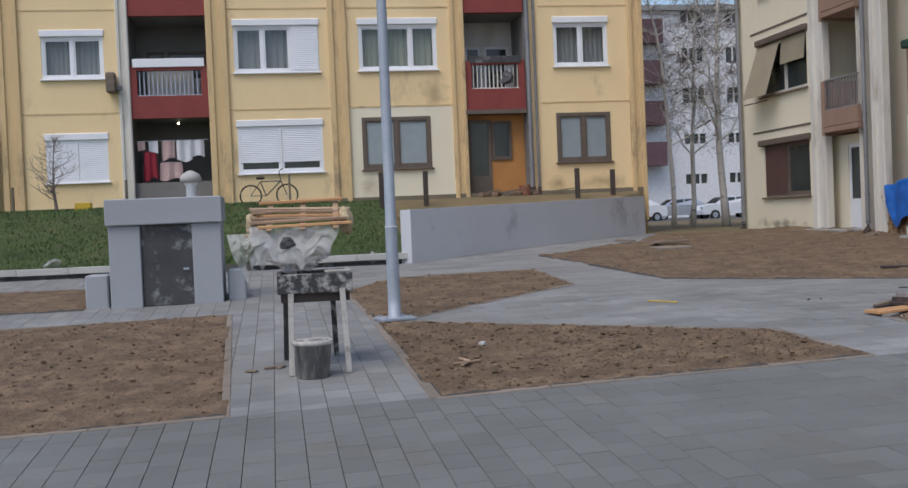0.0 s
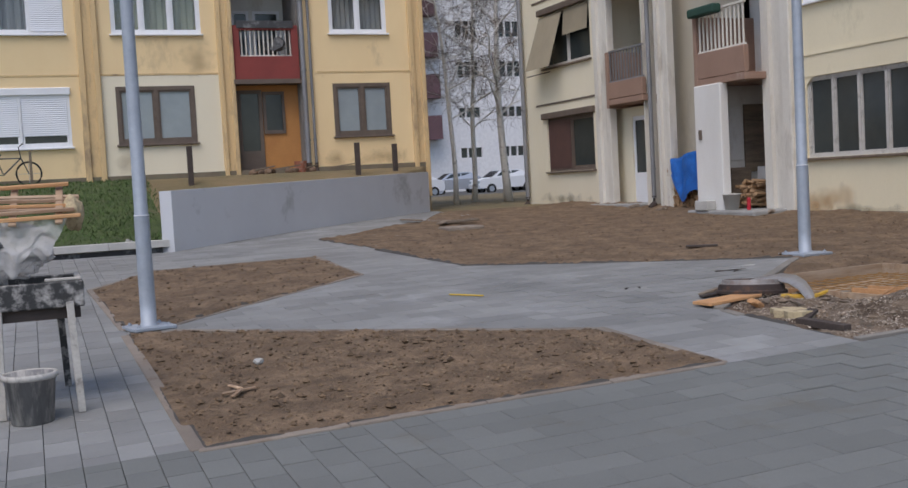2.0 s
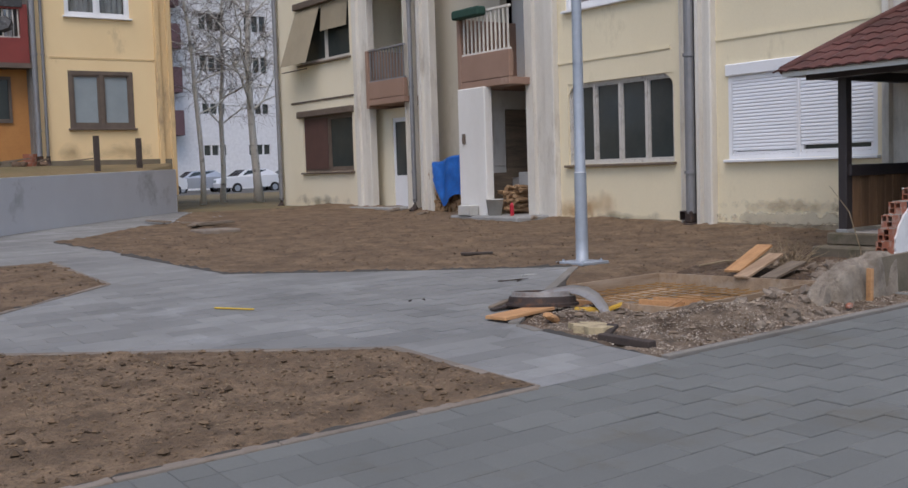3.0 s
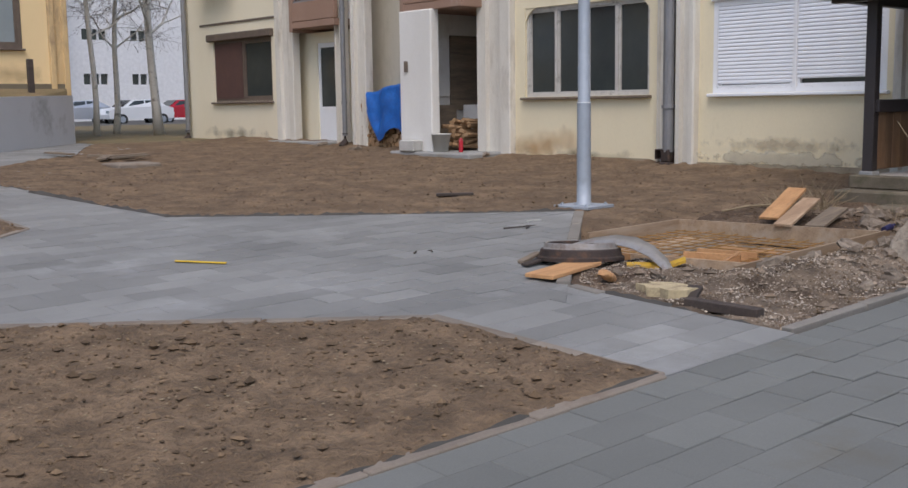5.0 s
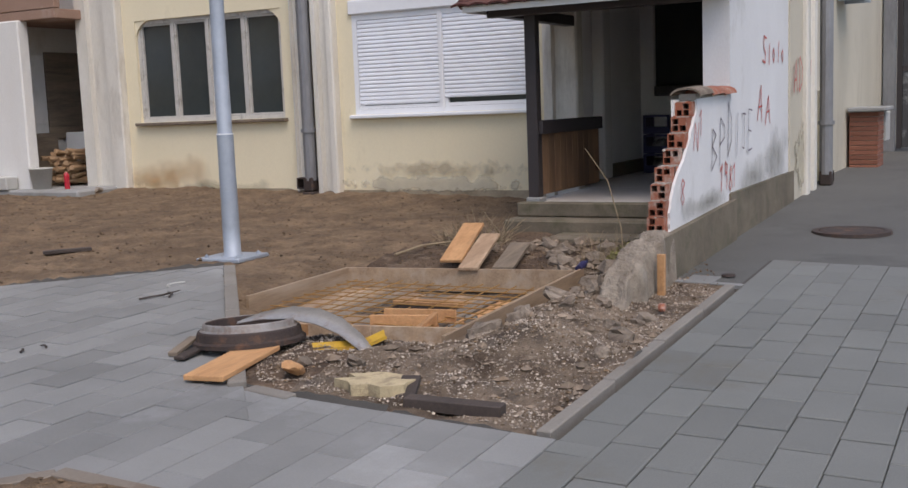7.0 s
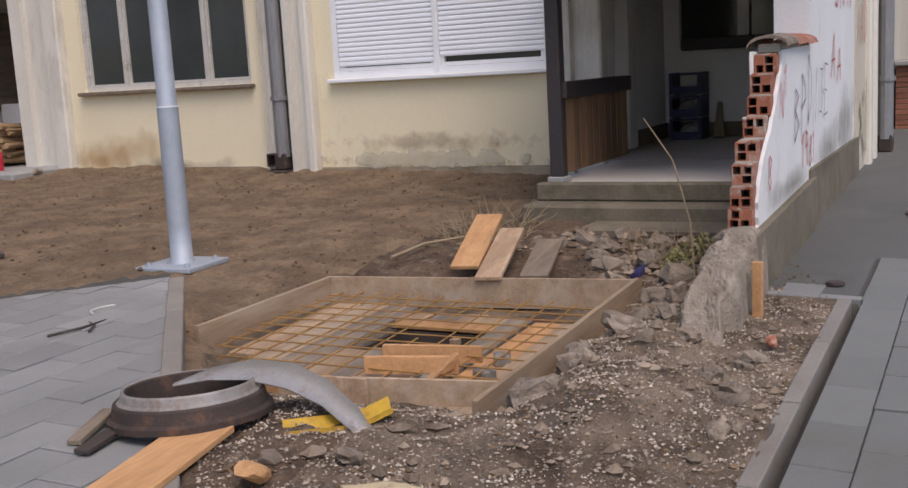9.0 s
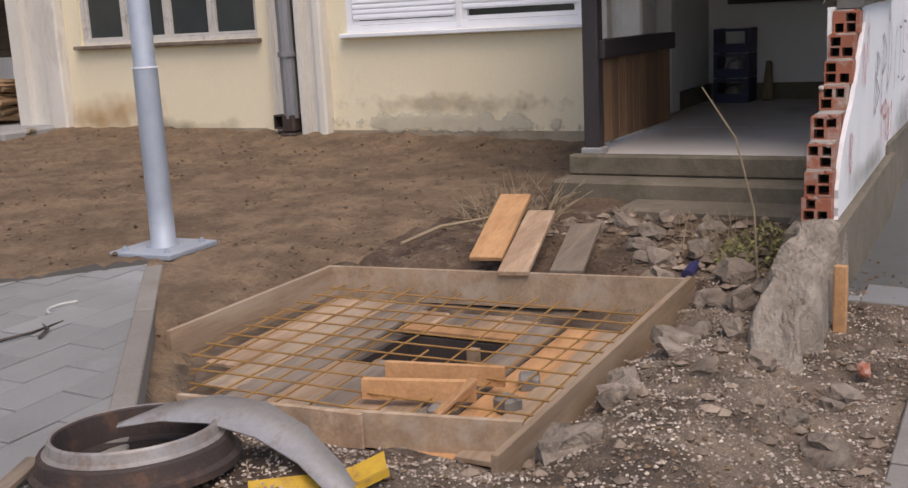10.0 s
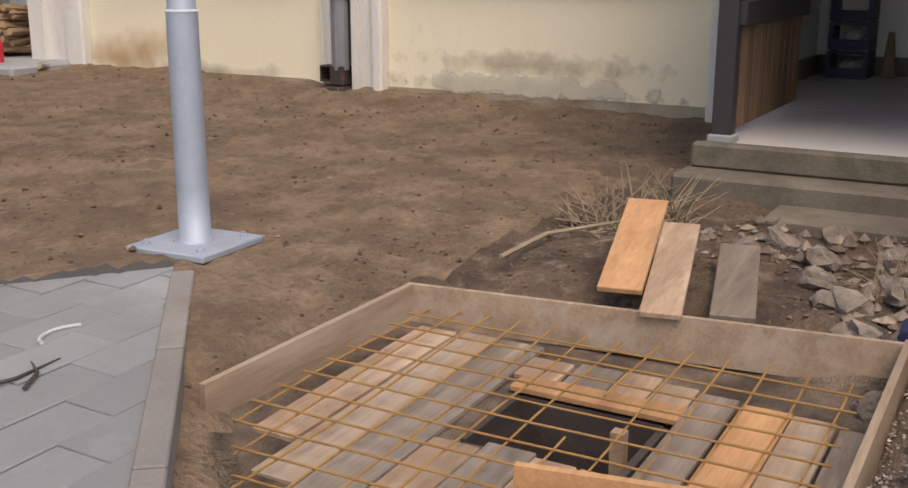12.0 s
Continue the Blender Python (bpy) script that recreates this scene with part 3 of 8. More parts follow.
def land(x, y):
    """Height of the open ground and which surface it is: 0 soil, 1 rubble, 2 grass bank, 3 dry lawn, 4 joint bed, 5 asphalt, 6 dug earth."""
    g = gz(x, y)
    z = g - 0.06
    k = np.full(x.shape, 4)
    beds = np.zeros(x.shape, bool)
    for b in (OUTER_NEAR, BED_SMALL, BED_LEFT, BED_STRIP, BED_LARGE):
        for ox, oy in ((0, 0), (0.012, 0), (-0.012, 0), (0, 0.012), (0, -0.012)):
            beds |= inside(b, x + ox, y + oy) & ((y > 11.2) | (x < 6.2))
    beds |= inside(BED_LARGE, x, y)
    lumps = 0.018 * smooth_noise(x, y, 10, 3) + 0.028 * smooth_noise(x, y, 30, 4) + 0.03 * smooth_noise(x, y, 1.7, 5)
    z = np.where(beds, g + 0.012 + lumps, z)
    k = np.where(beds, 0, k)
    big = inside(BED_LARGE, x, y)
    ridge = np.clip((x - 13.55) / 0.75, 0, 1) ** 1.5
    z = np.where(big & (y > 10.5), z + ridge * (0.07 + 0.06 * smooth_noise(x, y, 2.2, 14) + 0.03 * smooth_noise(x, y, 9, 15)), z)
    rub = big & (y < 10.9 - 0.1 * (x - 8)) & (x < 12.3) & ((y < 8.75) | (x > 10.0) | (x < 8.05))
    heap = 0.15 * np.exp(-((x - 7.9) ** 2 / 0.35 + (y - 8.2) ** 2 / 0.10)) + 0.08 * np.exp(-((x - 9.0) ** 2 / 0.3 + (y - 8.35) ** 2 / 0.08)) + 0.06 * np.exp(-((x - 7.3) ** 2 / 0.2 + (y - 9.0) ** 2 / 0.2))
    z = np.where(rub, g - 0.01 + heap + 0.045 * smooth_noise(x, y, 6, 8) + 0.034 * smooth_noise(x, y, 19, 9), z)
    k = np.where(rub, np.where((y < 8.95) & (x < 10.5), 1, 6), k)
    edge = np.maximum(np.maximum(PIT[0] - x, x - PIT[1]), np.maximum(PIT[2] - y, y - PIT[3]))
    z = z - 0.085 * np.clip(1 - edge / 0.35, 0, 1)* big
    pit = (y < 10.2 + (x - 8.0) * 0.85) & (edge < 0.03)
    z = np.where(pit, g - 0.20, z)
    slope = (y - 10.2 - (x - 8.0) * 0.85) / 1.31
    z = np.where((slope > -0.02) & (slope < 0.4) & (x > 7.85) & (x < 8.75) & (y > 9.9) & (y < 10.95) & big, z - 0.09 * np.clip(1 - slope / 0.35, 0, 1), z)
    hole = (x > 8.98) & (x < 9.44) & (y > 9.40) & (y < 9.98)
    z = np.where(hole, g - 1.3, z)
    k = np.where(pit, 1, k)
    drain = (x > 6.55) & (x < 10.2) & (y > 7.38) & (y < 7.5)
    z = np.where(drain, g - 0.14, z)
    passage = ((x > PAVED_TO) | ((x > 10.17) & (y > 7.43))) & (y < 8.3) & (y > -30)
    z, k = np.where(passage, g - 0.008, z), np.where(passage, 5, k)
    up = (y > wall_line(x)) & (x < 11.6) & (x > -40) & (y < 45)
    z = np.where(up, bank(x, y) + 0.02 * smooth_noise(x, y, 5, 11), z)
    k = np.where(up, np.where((x > 3.2) & (y > 22.5), 3, 2), k)
    back = (y > 27.2) & ~up & (x > 9) & (x < 60)
    z = np.where(back, np.minimum(g, 0.6) + 0.0 * x, z)
    k = np.where(back, np.where(y < 55, 3, 5), k)
    far = (np.abs(x) > 60) | (y > 60) | (y < -30)
    k = np.where(far, 5, k)
    return z, k


def axis_steps(lo, hi, a, b, step):
    mid = np.arange(a, b, step)
    left = a - np.cumsum(np.geomspace(step, 90, 40))
    right = b + np.cumsum(np.geomspace(step, 90, 40))
    return np.concatenate([[lo], left[left > lo][::-1], mid, right[right < hi], [hi]])


def sheet():
    xs, ys = axis_steps(-700, 700, -5.5, 15.0, 0.07), axis_steps(-700, 900, 6.0, 28.0, 0.07)
    X, Y = np.meshgrid(xs, ys)
    Z, K = land(X, Y)
    nx, ny = len(xs), len(ys)
    i = (np.arange(ny - 1)[:, None] * nx + np.arange(nx - 1)[None, :]).ravel()
    me = bpy.data.meshes.new("ground")
    v = np.stack([X.ravel(), Y.ravel(), Z.ravel()], 1)
    me.from_pydata(v.tolist(), [], np.stack([i, i + 1, i + nx + 1, i + nx], 1).tolist())
    for key in ("soil", "rubble", "grass", "lawn", "joint", "asphalt", "darksoil"):
        me.materials.append(M[key])
    kk = K.ravel()
    me.polygons.foreach_set("material_index", np.min([np.where(kk[i] == kk[i + nx + 1], kk[i], kk[i])], axis=0).astype(np.int32))
    me.shade_smooth()
    return tagged(new("ground", me), "brown soil, rubble, grass bank and paving bed of the yard", "ground", kind="structure")


ground = sheet()


# ---- house walls and windows ----
def panes_between(F, u0, u1, z0, z1, n, w, bar):
    """Openings of n equal lights between bars."""
    step = (u1 - u0 - bar) / n
    return [(u0 + bar + i * step, u0 + (i + 1) * step, z0 + bar, z1 - bar) for i in range(n)]


def window(house, F, u0, u1, z0, z1, style, n=2, label=""):
    """A window as a part of its house: frame, panes, sill, and shutter, curtain or blind."""
    frame_key, bar, w0, w1 = {"pvc": ("pvc", 0.07, -0.12, -0.02), "shut": ("pvc", 0.07, -0.12, 0.0), "half": ("pvc", 0.07, -0.12, -0.02),
                              "brown": ("brownframe", 0.10, -0.10, 0.015), "grey": ("greyframe", 0.055, -0.16, -0.05), "blind": ("brownframe", 0.08, -0.14, -0.04)}[style]
    top = z1
    fr = Shape()
    box_h = 0.0
    if style in ("pvc", "shut", "half"):
        box_h = 0.19
        top = z1 - box_h
    lights = panes_between(F, u0, u1, z0, top, n, w1, bar)
    wall_with_holes(fr, F, u0, u1, z0, top, lights, w0, w1)
    win = part("window", fr, M[frame_key], house, label)
    if box_h:
        part("shutter_box", ubox(Shape(), F, u0 - 0.03, u1 + 0.03, -0.1, 0.05, top + 0.002, z1, bev=0.015), M[frame_key], win)
    edge = 0.028 if style == "grey" else 0.045
    for a, b, c, d in lights:
        part("sash", wall_with_holes(Shape(), F, a + 0.002, b - 0.002, c + 0.002, d - 0.002, [(a + edge, b - edge, c + edge, d - edge)], w0 + 0.02, w1 - 0.02), M[frame_key], win)
    part("sill", ubox(Shape(), F, u0 - 0.05, u1 + 0.05, -0.05, 0.09, z0 - 0.05, z0 - 0.004, bev=0.008), M["brownframe" if style in ("brown", "blind") else "greywood" if style == "grey" else "pvc"], win)
    for i, (a, b, c, d) in enumerate(lights):
        key = {"pvc": "glass", "half": "glass", "shut": "darkglass", "brown": "paleglass", "grey": "darkglass", "blind": "darkglass"}[style]
        p = part("pane", ubox(Shape(), F, a + 0.02, b - 0.02, w0 + 0.045, w0 + 0.055, c + 0.02, d - 0.02), M[key], win)
        p.visible_shadow = False
    if style in ("pvc", "half"):
        s = Shape()
        m = 36
        for i in range(m):
            ua, ub = u0 + 0.04 + (u1 - u0 - 0.08) * i / m, u0 + 0.04 + (u1 - u0 - 0.08) * (i + 1) / m
            wa, wb = -0.24 + 0.03 * math.sin(i * 1.9), -0.24 + 0.03 * math.sin((i + 1) * 1.9)
            s.quad(F(ua, wa, z0 + 0.02), F(ub, wb, z0 + 0.02), F(ub, wb, top), F(ua, wa, top))
        part("curtain", s, M["curtain" if u0 < 3 or u0 > 8 else "curtaingreen"], win)
    def slats(a, b, c, d, w):
        s = Shape()
        h = 0.052
        k = max(1, int((d - c) / h))
        for i in range(k):
            za = d - (i + 1) * h
            s.quad(F(a, w, za), F(b, w, za), F(b, w + 0.009, za + h * 0.35), F(a, w + 0.009, za + h * 0.35))
            s.quad(F(a, w + 0.009, za + h * 0.35), F(b, w + 0.009, za + h * 0.35), F(b, w + 0.006, za + h * 0.8), F(a, w + 0.006, za + h * 0.8))
            s.quad(F(a, w + 0.006, za + h * 0.8), F(b, w + 0.006, za + h * 0.8), F(b, w, za + h), F(a, w, za + h))
        return part("roller_shutter", s, M["shutter"], win)
    if style == "shut":
        drop = SHUT_GAP
        for i, (a, b, c, d) in enumerate(lights):
            slats(a + 0.005, b - 0.005, z0 + 0.05 + drop[i % len(drop)], top + 0.02, -0.012)
            if n == 2 and i == 0:
                part("guide_rail", ubox(Shape(), F, b + 0.005, b + bar - 0.005, -0.02, 0.012, z0 + 0.02, top, bev=0.004), M["pvc"], win)
    if style == "half":
        a, b, c, d = lights[-1]
        slats(a - 0.02, b + 0.05, z0 + 0.05, top, 0.0)
    if style == "blind":
        a, b, c, d = lights[-1]
        part("blind", ubox(Shape(), F, a - 0.02, b + 0.02, -0.05, -0.02, c, d), M["blind"], win, "lowered brown blind")
    return win


SHUT_GAP = (0.0,)


def pilaster(house, F, u0, u1, z0, z1, key, out=0.10):
    """An upright concrete pilaster with two shallow flutes."""
    s = Shape()
    w = u1 - u0
    prof = [(u0, -0.05), (u0, out - 0.02), (u0 + 0.02, out), (u0 + w * 0.3 - 0.015, out), (u0 + w * 0.3, out * 0.45), (u1 - w * 0.3, out * 0.45), (u1 - w * 0.3 + 0.015, out), (u1 - 0.02, out), (u1, out - 0.02), (u1, -0.05)]
    for (ua, wa), (ub, wb) in zip(prof, prof[1:] + prof[:1]):
        s.quad(F(ua, wa, z0), F(ub, wb, z0), F(ub, wb, z1), F(ua, wa, z1))
    s.quad(*[F(u, w_, z1) for u, w_ in prof])
    s.quad(*[F(u, w_, z0) for u, w_ in reversed(prof)])
    return part("pilaster", s, M[key], house)


def downpipe(house, F, u, z0, z1, r=0.055, out=0.14, dark=True):
    s = Shape()
    s.tube([F(u, out, z1), F(u, out, z0 + 0.25)], r, 12)
    for z in np.arange(z0 + 0.9, z1, 1.9):
        s.tube([F(u, out, z), F(u, out, z + 0.05)], r * 1.25, 12)
    p = part("downpipe", s, M["pipe"], house)
    if r > 0.08 and out < 0.135:
        part("drain_shoe", Shape().box(F(u - 0.10, 0.02, z0 - 0.2), F(u + 0.10, out + 0.11, z0 + 0.10), bev=0.02).box(F(u - 0.07, 0.04, z0 + 0.10), F(u + 0.09, out + 0.08, z0 + 0.30), bev=0.02), M["castiron"], p, "rusty iron drain shoe set in the soil")
        spout = Shape()
        for a0, a1, b0, b1 in ((0.09, 0.105, -0.075, 0.075), (0.205, 0.22, -0.075, 0.075)):
            ubox(spout, F, u + a0 - 0.03, u + a1 - 0.03, out + b0, out + b1, z0 + 0.14, z0 + 0.29)
        ubox(spout, F, u + 0.075, u + 0.175, out - 0.075, out + 0.075, z0 + 0.14, z0 + 0.155)
        ubox(spout, F, u + 0.075, u + 0.175, out - 0.075, out + 0.075, z0 + 0.275, z0 + 0.29)
        part("spout", spout, M["castiron"], p, "open square iron spout")
        return p
    part("drain_shoe", Shape().tube([F(u, out, z0 + 0.3), F(u, out, z0 + 0.12), F(u, out + 0.1, z0 + 0.02)], [r * 1.3, r * 1.5, r * 1.5], 10), M["castiron"], p)
    return p


def railing(house, F, u0, u1, w, z0, z1, key="trimwhite", step=0.11, name="balcony_railing"):
    s = Shape()
    ubox(s, F, u0, u1, w - 0.03, w + 0.03, z1 - 0.05, z1, bev=0.008)
    r = part(name, s, M[key], house)
    part("bottom_rail", ubox(Shape(), F, u0, u1, w - 0.02, w + 0.02, z0, z0 + 0.04), M[key], r)
    for u in np.arange(u0 + 0.05, u1 - 0.03, step):
        part("baluster", ubox(Shape(), F, u, u + 0.035, w - 0.012, w + 0.012, z0 + 0.03, z1 - 0.04), M[key], r)
    return r


# yellow house across the yard
A = facing("y", 30.0)
house_a = thing("apartment_building", (2.3, 32, 1.6), "yellow plastered apartment block with red loggia parapets", "apartment building")
ST = 2.84
levels = [0, 1, 2, 3]
holes_a, wins_a = [], []
for k in levels:
    d = k * ST
    wins_a += [(-5.62, -3.98, 2.70 + d, 4.04 + d, "shut" if k == 0 else "pvc", 2), (-0.45, 1.93, 2.78 + d, 4.28 + d, "shut" if k == 0 else "half", 2 if k == 0 else 3),
               (3.06, 5.06 if k == 0 else 5.33, 2.78 + d, 4.27 + d, "brown" if k == 0 else "pvc", 2 if k == 0 else 3), (8.82, 10.48, 2.80 + d, 4.26 + d, "brown" if k == 0 else "pvc", 2)]
holes_a = [w[:4] for w in wins_a]
TOP_A = 13.2
for name, u0, u1, key in (("wall", -6.5, -3.4, "yellow"), ("wall", -1.0, 2.4, "yellow"), ("wall", 2.4, 6.0, "yellow"), ("wall", 8.1, 11.5, "yellow")):
    z_lo = 1.0
    if u0 == 2.4:
        # the repainted ground-floor panel is paler
        part("wall", wall_with_holes(Shape(), A, u0, u1, z_lo, 4.55, holes_a), M["cream"], house_a, "pale repainted ground-floor panel")
        z_lo = 4.55
    part(name, wall_with_holes(Shape(), A, u0, u1, z_lo, TOP_A, holes_a), M[key], house_a)
SHUT_GAP = (0.06, 0.06)
for u0, u1, z0, z1, st, n in wins_a:
    SHUT_GAP = (0.0, 0.0) if u0 < -3 else (0.24, 0.24)
    window(house_a, A, u0, u1, z0, z1, st, n)
for u0, u1, key in ((-7.45, -6.95, "ochre"), (-6.75, -6.2, "ochre"), (-3.62, -3.3, "trimwhite"), (-1.2, -0.62, "ochre"), (2.2, 2.72, "ochre"), (5.72, 6.14, "ochre"), (11.1, 11.56, "ochre")):
    pilaster(house_a, A, u0, u1, 1.0, TOP_A, key)
for k in levels[:3]:
    for u0, u1 in ((-6.2, -3.62), (-0.62, 2.2), (2.72, 5.72), (8.4, 11.1)):
        part("joint_moulding", ubox(Shape(), A, u0, u1, -0.02, 0.012, 4.56 + k * ST, 4.60 + k * ST), M["ochre"], house_a)
downpipe(house_a, A, 8.0, 1.8, TOP_A, 0.07, 0.12)
downpipe(house_a, A, 8.22, 1.8, TOP_A, 0.04, 0.06)
# loggias
for u0, u1 in ((-3.3, -1.2), (6.14, 7.92)):
    s = Shape()
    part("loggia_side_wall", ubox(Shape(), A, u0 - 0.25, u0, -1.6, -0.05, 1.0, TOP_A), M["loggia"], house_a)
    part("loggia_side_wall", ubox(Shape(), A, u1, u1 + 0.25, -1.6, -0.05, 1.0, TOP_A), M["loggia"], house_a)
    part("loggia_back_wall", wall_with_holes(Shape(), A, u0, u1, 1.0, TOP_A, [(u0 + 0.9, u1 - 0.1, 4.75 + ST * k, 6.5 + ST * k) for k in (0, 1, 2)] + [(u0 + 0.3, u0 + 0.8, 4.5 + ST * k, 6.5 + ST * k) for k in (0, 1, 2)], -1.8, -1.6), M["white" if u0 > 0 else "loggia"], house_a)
    for k in (0, 1, 2):
        d = k * ST
        s = Shape()
        z0, z1 = 4.40 + d, 5.85 + d
        wall_with_holes(s, A, u0, u1, z0, z1, [(u0 + 0.18, u1 - 0.18, z0 + 0.62, z1 - 0.12)], -0.16, 0.02)
        b = part("loggia_parapet", s, M["red"], house_a)
        part("loggia_slab", ubox(Shape(), A, u0, u1, -1.6, -0.16, 4.40 + d, 4.56 + d), M["concrete"], house_a)
        ubox_rail = railing(house_a, A, u0 + 0.18, u1 - 0.18, -0.06, z0 + 0.62, z1 - 0.02, "galv" if u0 < 0 else "trimwhite", 0.12)
        if u0 < 0:
            part("rail_board", ubox(Shape(), A, u0 + 0.08, u1 - 0.08, 0.0, 0.06, z1 - 0.04, z1 + 0.2, bev=0.01), M["pvc"], ubox_rail, "white board along the railing top")
        else:
            part("rail_board", ubox(Shape(), A, u0 + 0.12, u1 - 0.12, 0.025, 0.05, z1 - 0.08, z1 + 0.12, bev=0.008), M["darkdoor"], ubox_rail, "dark board along the railing top")
        for a0, a1, c0, c1 in ((u0 + 0.9, u1 - 0.1, 4.75 + d, 6.5 + d), (u0 + 0.3, u0 + 0.8, 4.5 + d, 6.5 + d)):
            wf = part("window", wall_with_holes(Shape(), A, a0, a1, c0, c1, [(a0 + 0.08, a1 - 0.08, c0 + 0.08, c1 - 0.08)], -1.72, -1.62), M["pvc" if u0 > 0 else "brownframe"], house_a)
            part("pane", ubox(Shape(), A, a0 + 0.05, a1 - 0.05, -1.68, -1.67, c0 + 0.05, c1 - 0.05), M["darkglass"], wf)
            if u0 < 0:
                part("lower_panel", ubox(Shape(), A, a0 + 0.06, a1 - 0.06, -1.66, -1.63, c0 + 0.06, c0 + (c1 - c0) * 0.55), M["pvc"], wf, "white lower panel")
# ground floor of the right-hand loggia: glazed door, window and orange boarding
s = Shape()
wall_with_holes(s, A, 6.14, 7.92, 1.85, 4.40, [(6.24, 6.82, 1.95, 4.1), (6.95, 7.5, 3.0, 4.05)], -0.45, -0.38)
fr = part("door_screen", s, M["orangepanel"], house_a, "orange boarded ground-floor screen")
s = wall_with_holes(Shape(), A, 6.22, 6.9, 1.9, 4.15, [(6.32, 6.8, 2.5, 4.05)], -0.40, -0.34)
dr = part("door", s, M["brownframe"], house_a, "grey-brown glazed door")
part("pane", ubox(Shape(), A, 6.3, 6.82, -0.38, -0.37, 2.48, 4.07), M["darkglass"], dr)
s = wall_with_holes(Shape(), A, 6.92, 7.52, 2.95, 4.1, [(7.0, 7.45, 3.05, 4.02)], -0.40, -0.33)
dr = part("window", s, M["brownframe"], house_a)
part("pane", ubox(Shape(), A, 6.98, 7.47, -0.38, -0.37, 3.03, 4.04), M["darkglass"], dr)
part("awning_edge", ubox(Shape(), A, 6.1, 7.95, -0.4, 0.12, 4.28, 4.40), M["brownframe"], house_a)
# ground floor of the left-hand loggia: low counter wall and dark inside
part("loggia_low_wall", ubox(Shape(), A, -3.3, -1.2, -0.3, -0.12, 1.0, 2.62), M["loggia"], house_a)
# shell
s = Shape()
s.box((-7.4, 30.3, 1.0), (-6.5, 31.8, TOP_A)).box((11.25, 30.0, 0.3), (11.5, 42, TOP_A))
part("side_wall", s, M["yellow"], house_a)
# added black sheet behind the windows, in place of unlit rooms
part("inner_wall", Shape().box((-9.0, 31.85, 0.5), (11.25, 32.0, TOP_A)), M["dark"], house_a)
part("roof", Shape().box((-9.5, 29.6, TOP_A), (11.9, 42.3, TOP_A + 0.35), bev=0.05), M["concrete"], house_a)
part("back_wall", Shape().box((-9.4, 41.8, 0.3), (11.3, 42.0, TOP_A)), M["yellow"], house_a)
part("end_wall", Shape().box((-9.4, 30.3, 0.5), (-9.2, 41.8, TOP_A)).box((-9.2, 30.6, 3.9), (-7.4, 30.8, TOP_A)), M["yellow"], house_a)
part("entrance_canopy", ubox(Shape(), A, -9.0, -6.95, -0.2, 0.5, 3.55, 4.1, bev=0.03), M["greywood"], house_a, "grey weathered entrance canopy")
part("plinth", ubox(Shape(), A, -6.6, 11.52, -0.1, 0.06, 0.5, 1.98), M["plinth"], house_a)

# pale house beside the pit
XB = 14.37
Bf = facing("x", XB)
house_b = thing("apartment_building", (18, 19, 0.2), "pale cream apartment block with white pilasters and brown balconies", "apartment building")
TOP_B = 12.0
wins_b = []
for k in levels[:3]:
    d = k * 2.85
    wins_b += [(25.35, 28.0, 1.50 + d, 2.97 + d, "blind" if k == 0 else "grey", 2), (14.64, 17.30, 1.46 + d, 2.95 + d, "grey" if k == 0 else "pvc", 4 if k == 0 else 3),
               (10.86, 13.48, 1.46 + d, 2.95 + d, "shut", 2)]
holes_b = [w[:4] for w in wins_b]
for u0, u1, key in ((24.9, 29.15, "cream"), (14.3, 17.85, "paleyellow"), (10.4, 13.95, "paleyellow")):
    part("wall", wall_with_holes(Shape(), Bf, u0, u1, 0.0, TOP_B, holes_b), M[key], house_b)
for u0, u1, z0, z1, st, n in wins_b:
    SHUT_GAP = (0.12, 0.03)
    window(house_b, Bf, u0, u1, z0, z1, st, n)
for u0, u1 in ((24.28, 25.0), (22.46, 22.72), (21.66, 22.16), (17.54, 18.38), (13.72, 14.06), (10.28, 10.72)):
    pilaster(house_b, Bf, u0, u1, 0.1, TOP_B, "trimwhite", 0.14)
pilaster(house_b, Bf, 14.28, 14.43, 0.1, TOP_B, "trimwhite", 0.10)
downpipe(house_b, Bf, 14.17, 0.35, TOP_B, 0.085, 0.13)
downpipe(house_b, Bf, 29.22, 0.5, TOP_B, 0.06, 0.12)
downpipe(house_b, Bf, 22.32, 0.5, TOP_B, 0.05, 0.2)
for u0, u1, zt in ((24.95, 29.15, 0.6), (14.62, 17.8, 0.50), (10.72, 13.86, 0.48)):
    part("plinth", ubox(Shape(), Bf, u0, u1, -0.1, 0.025, -0.2, zt - 0.02), M["bplinth"], house_b)
for k in (0, 1, 2):
    for u0, u1 in ((25.1, 28.6), (14.7, 17.7), (10.8, 13.8)):
        part("joint_moulding", ubox(Shape(), Bf, u0, u1, -0.02, 0.02, 3.34 + k * 2.85, 3.39 + k * 2.85), M["brownframe" if u0 > 20 else "paleyellow"], house_b)
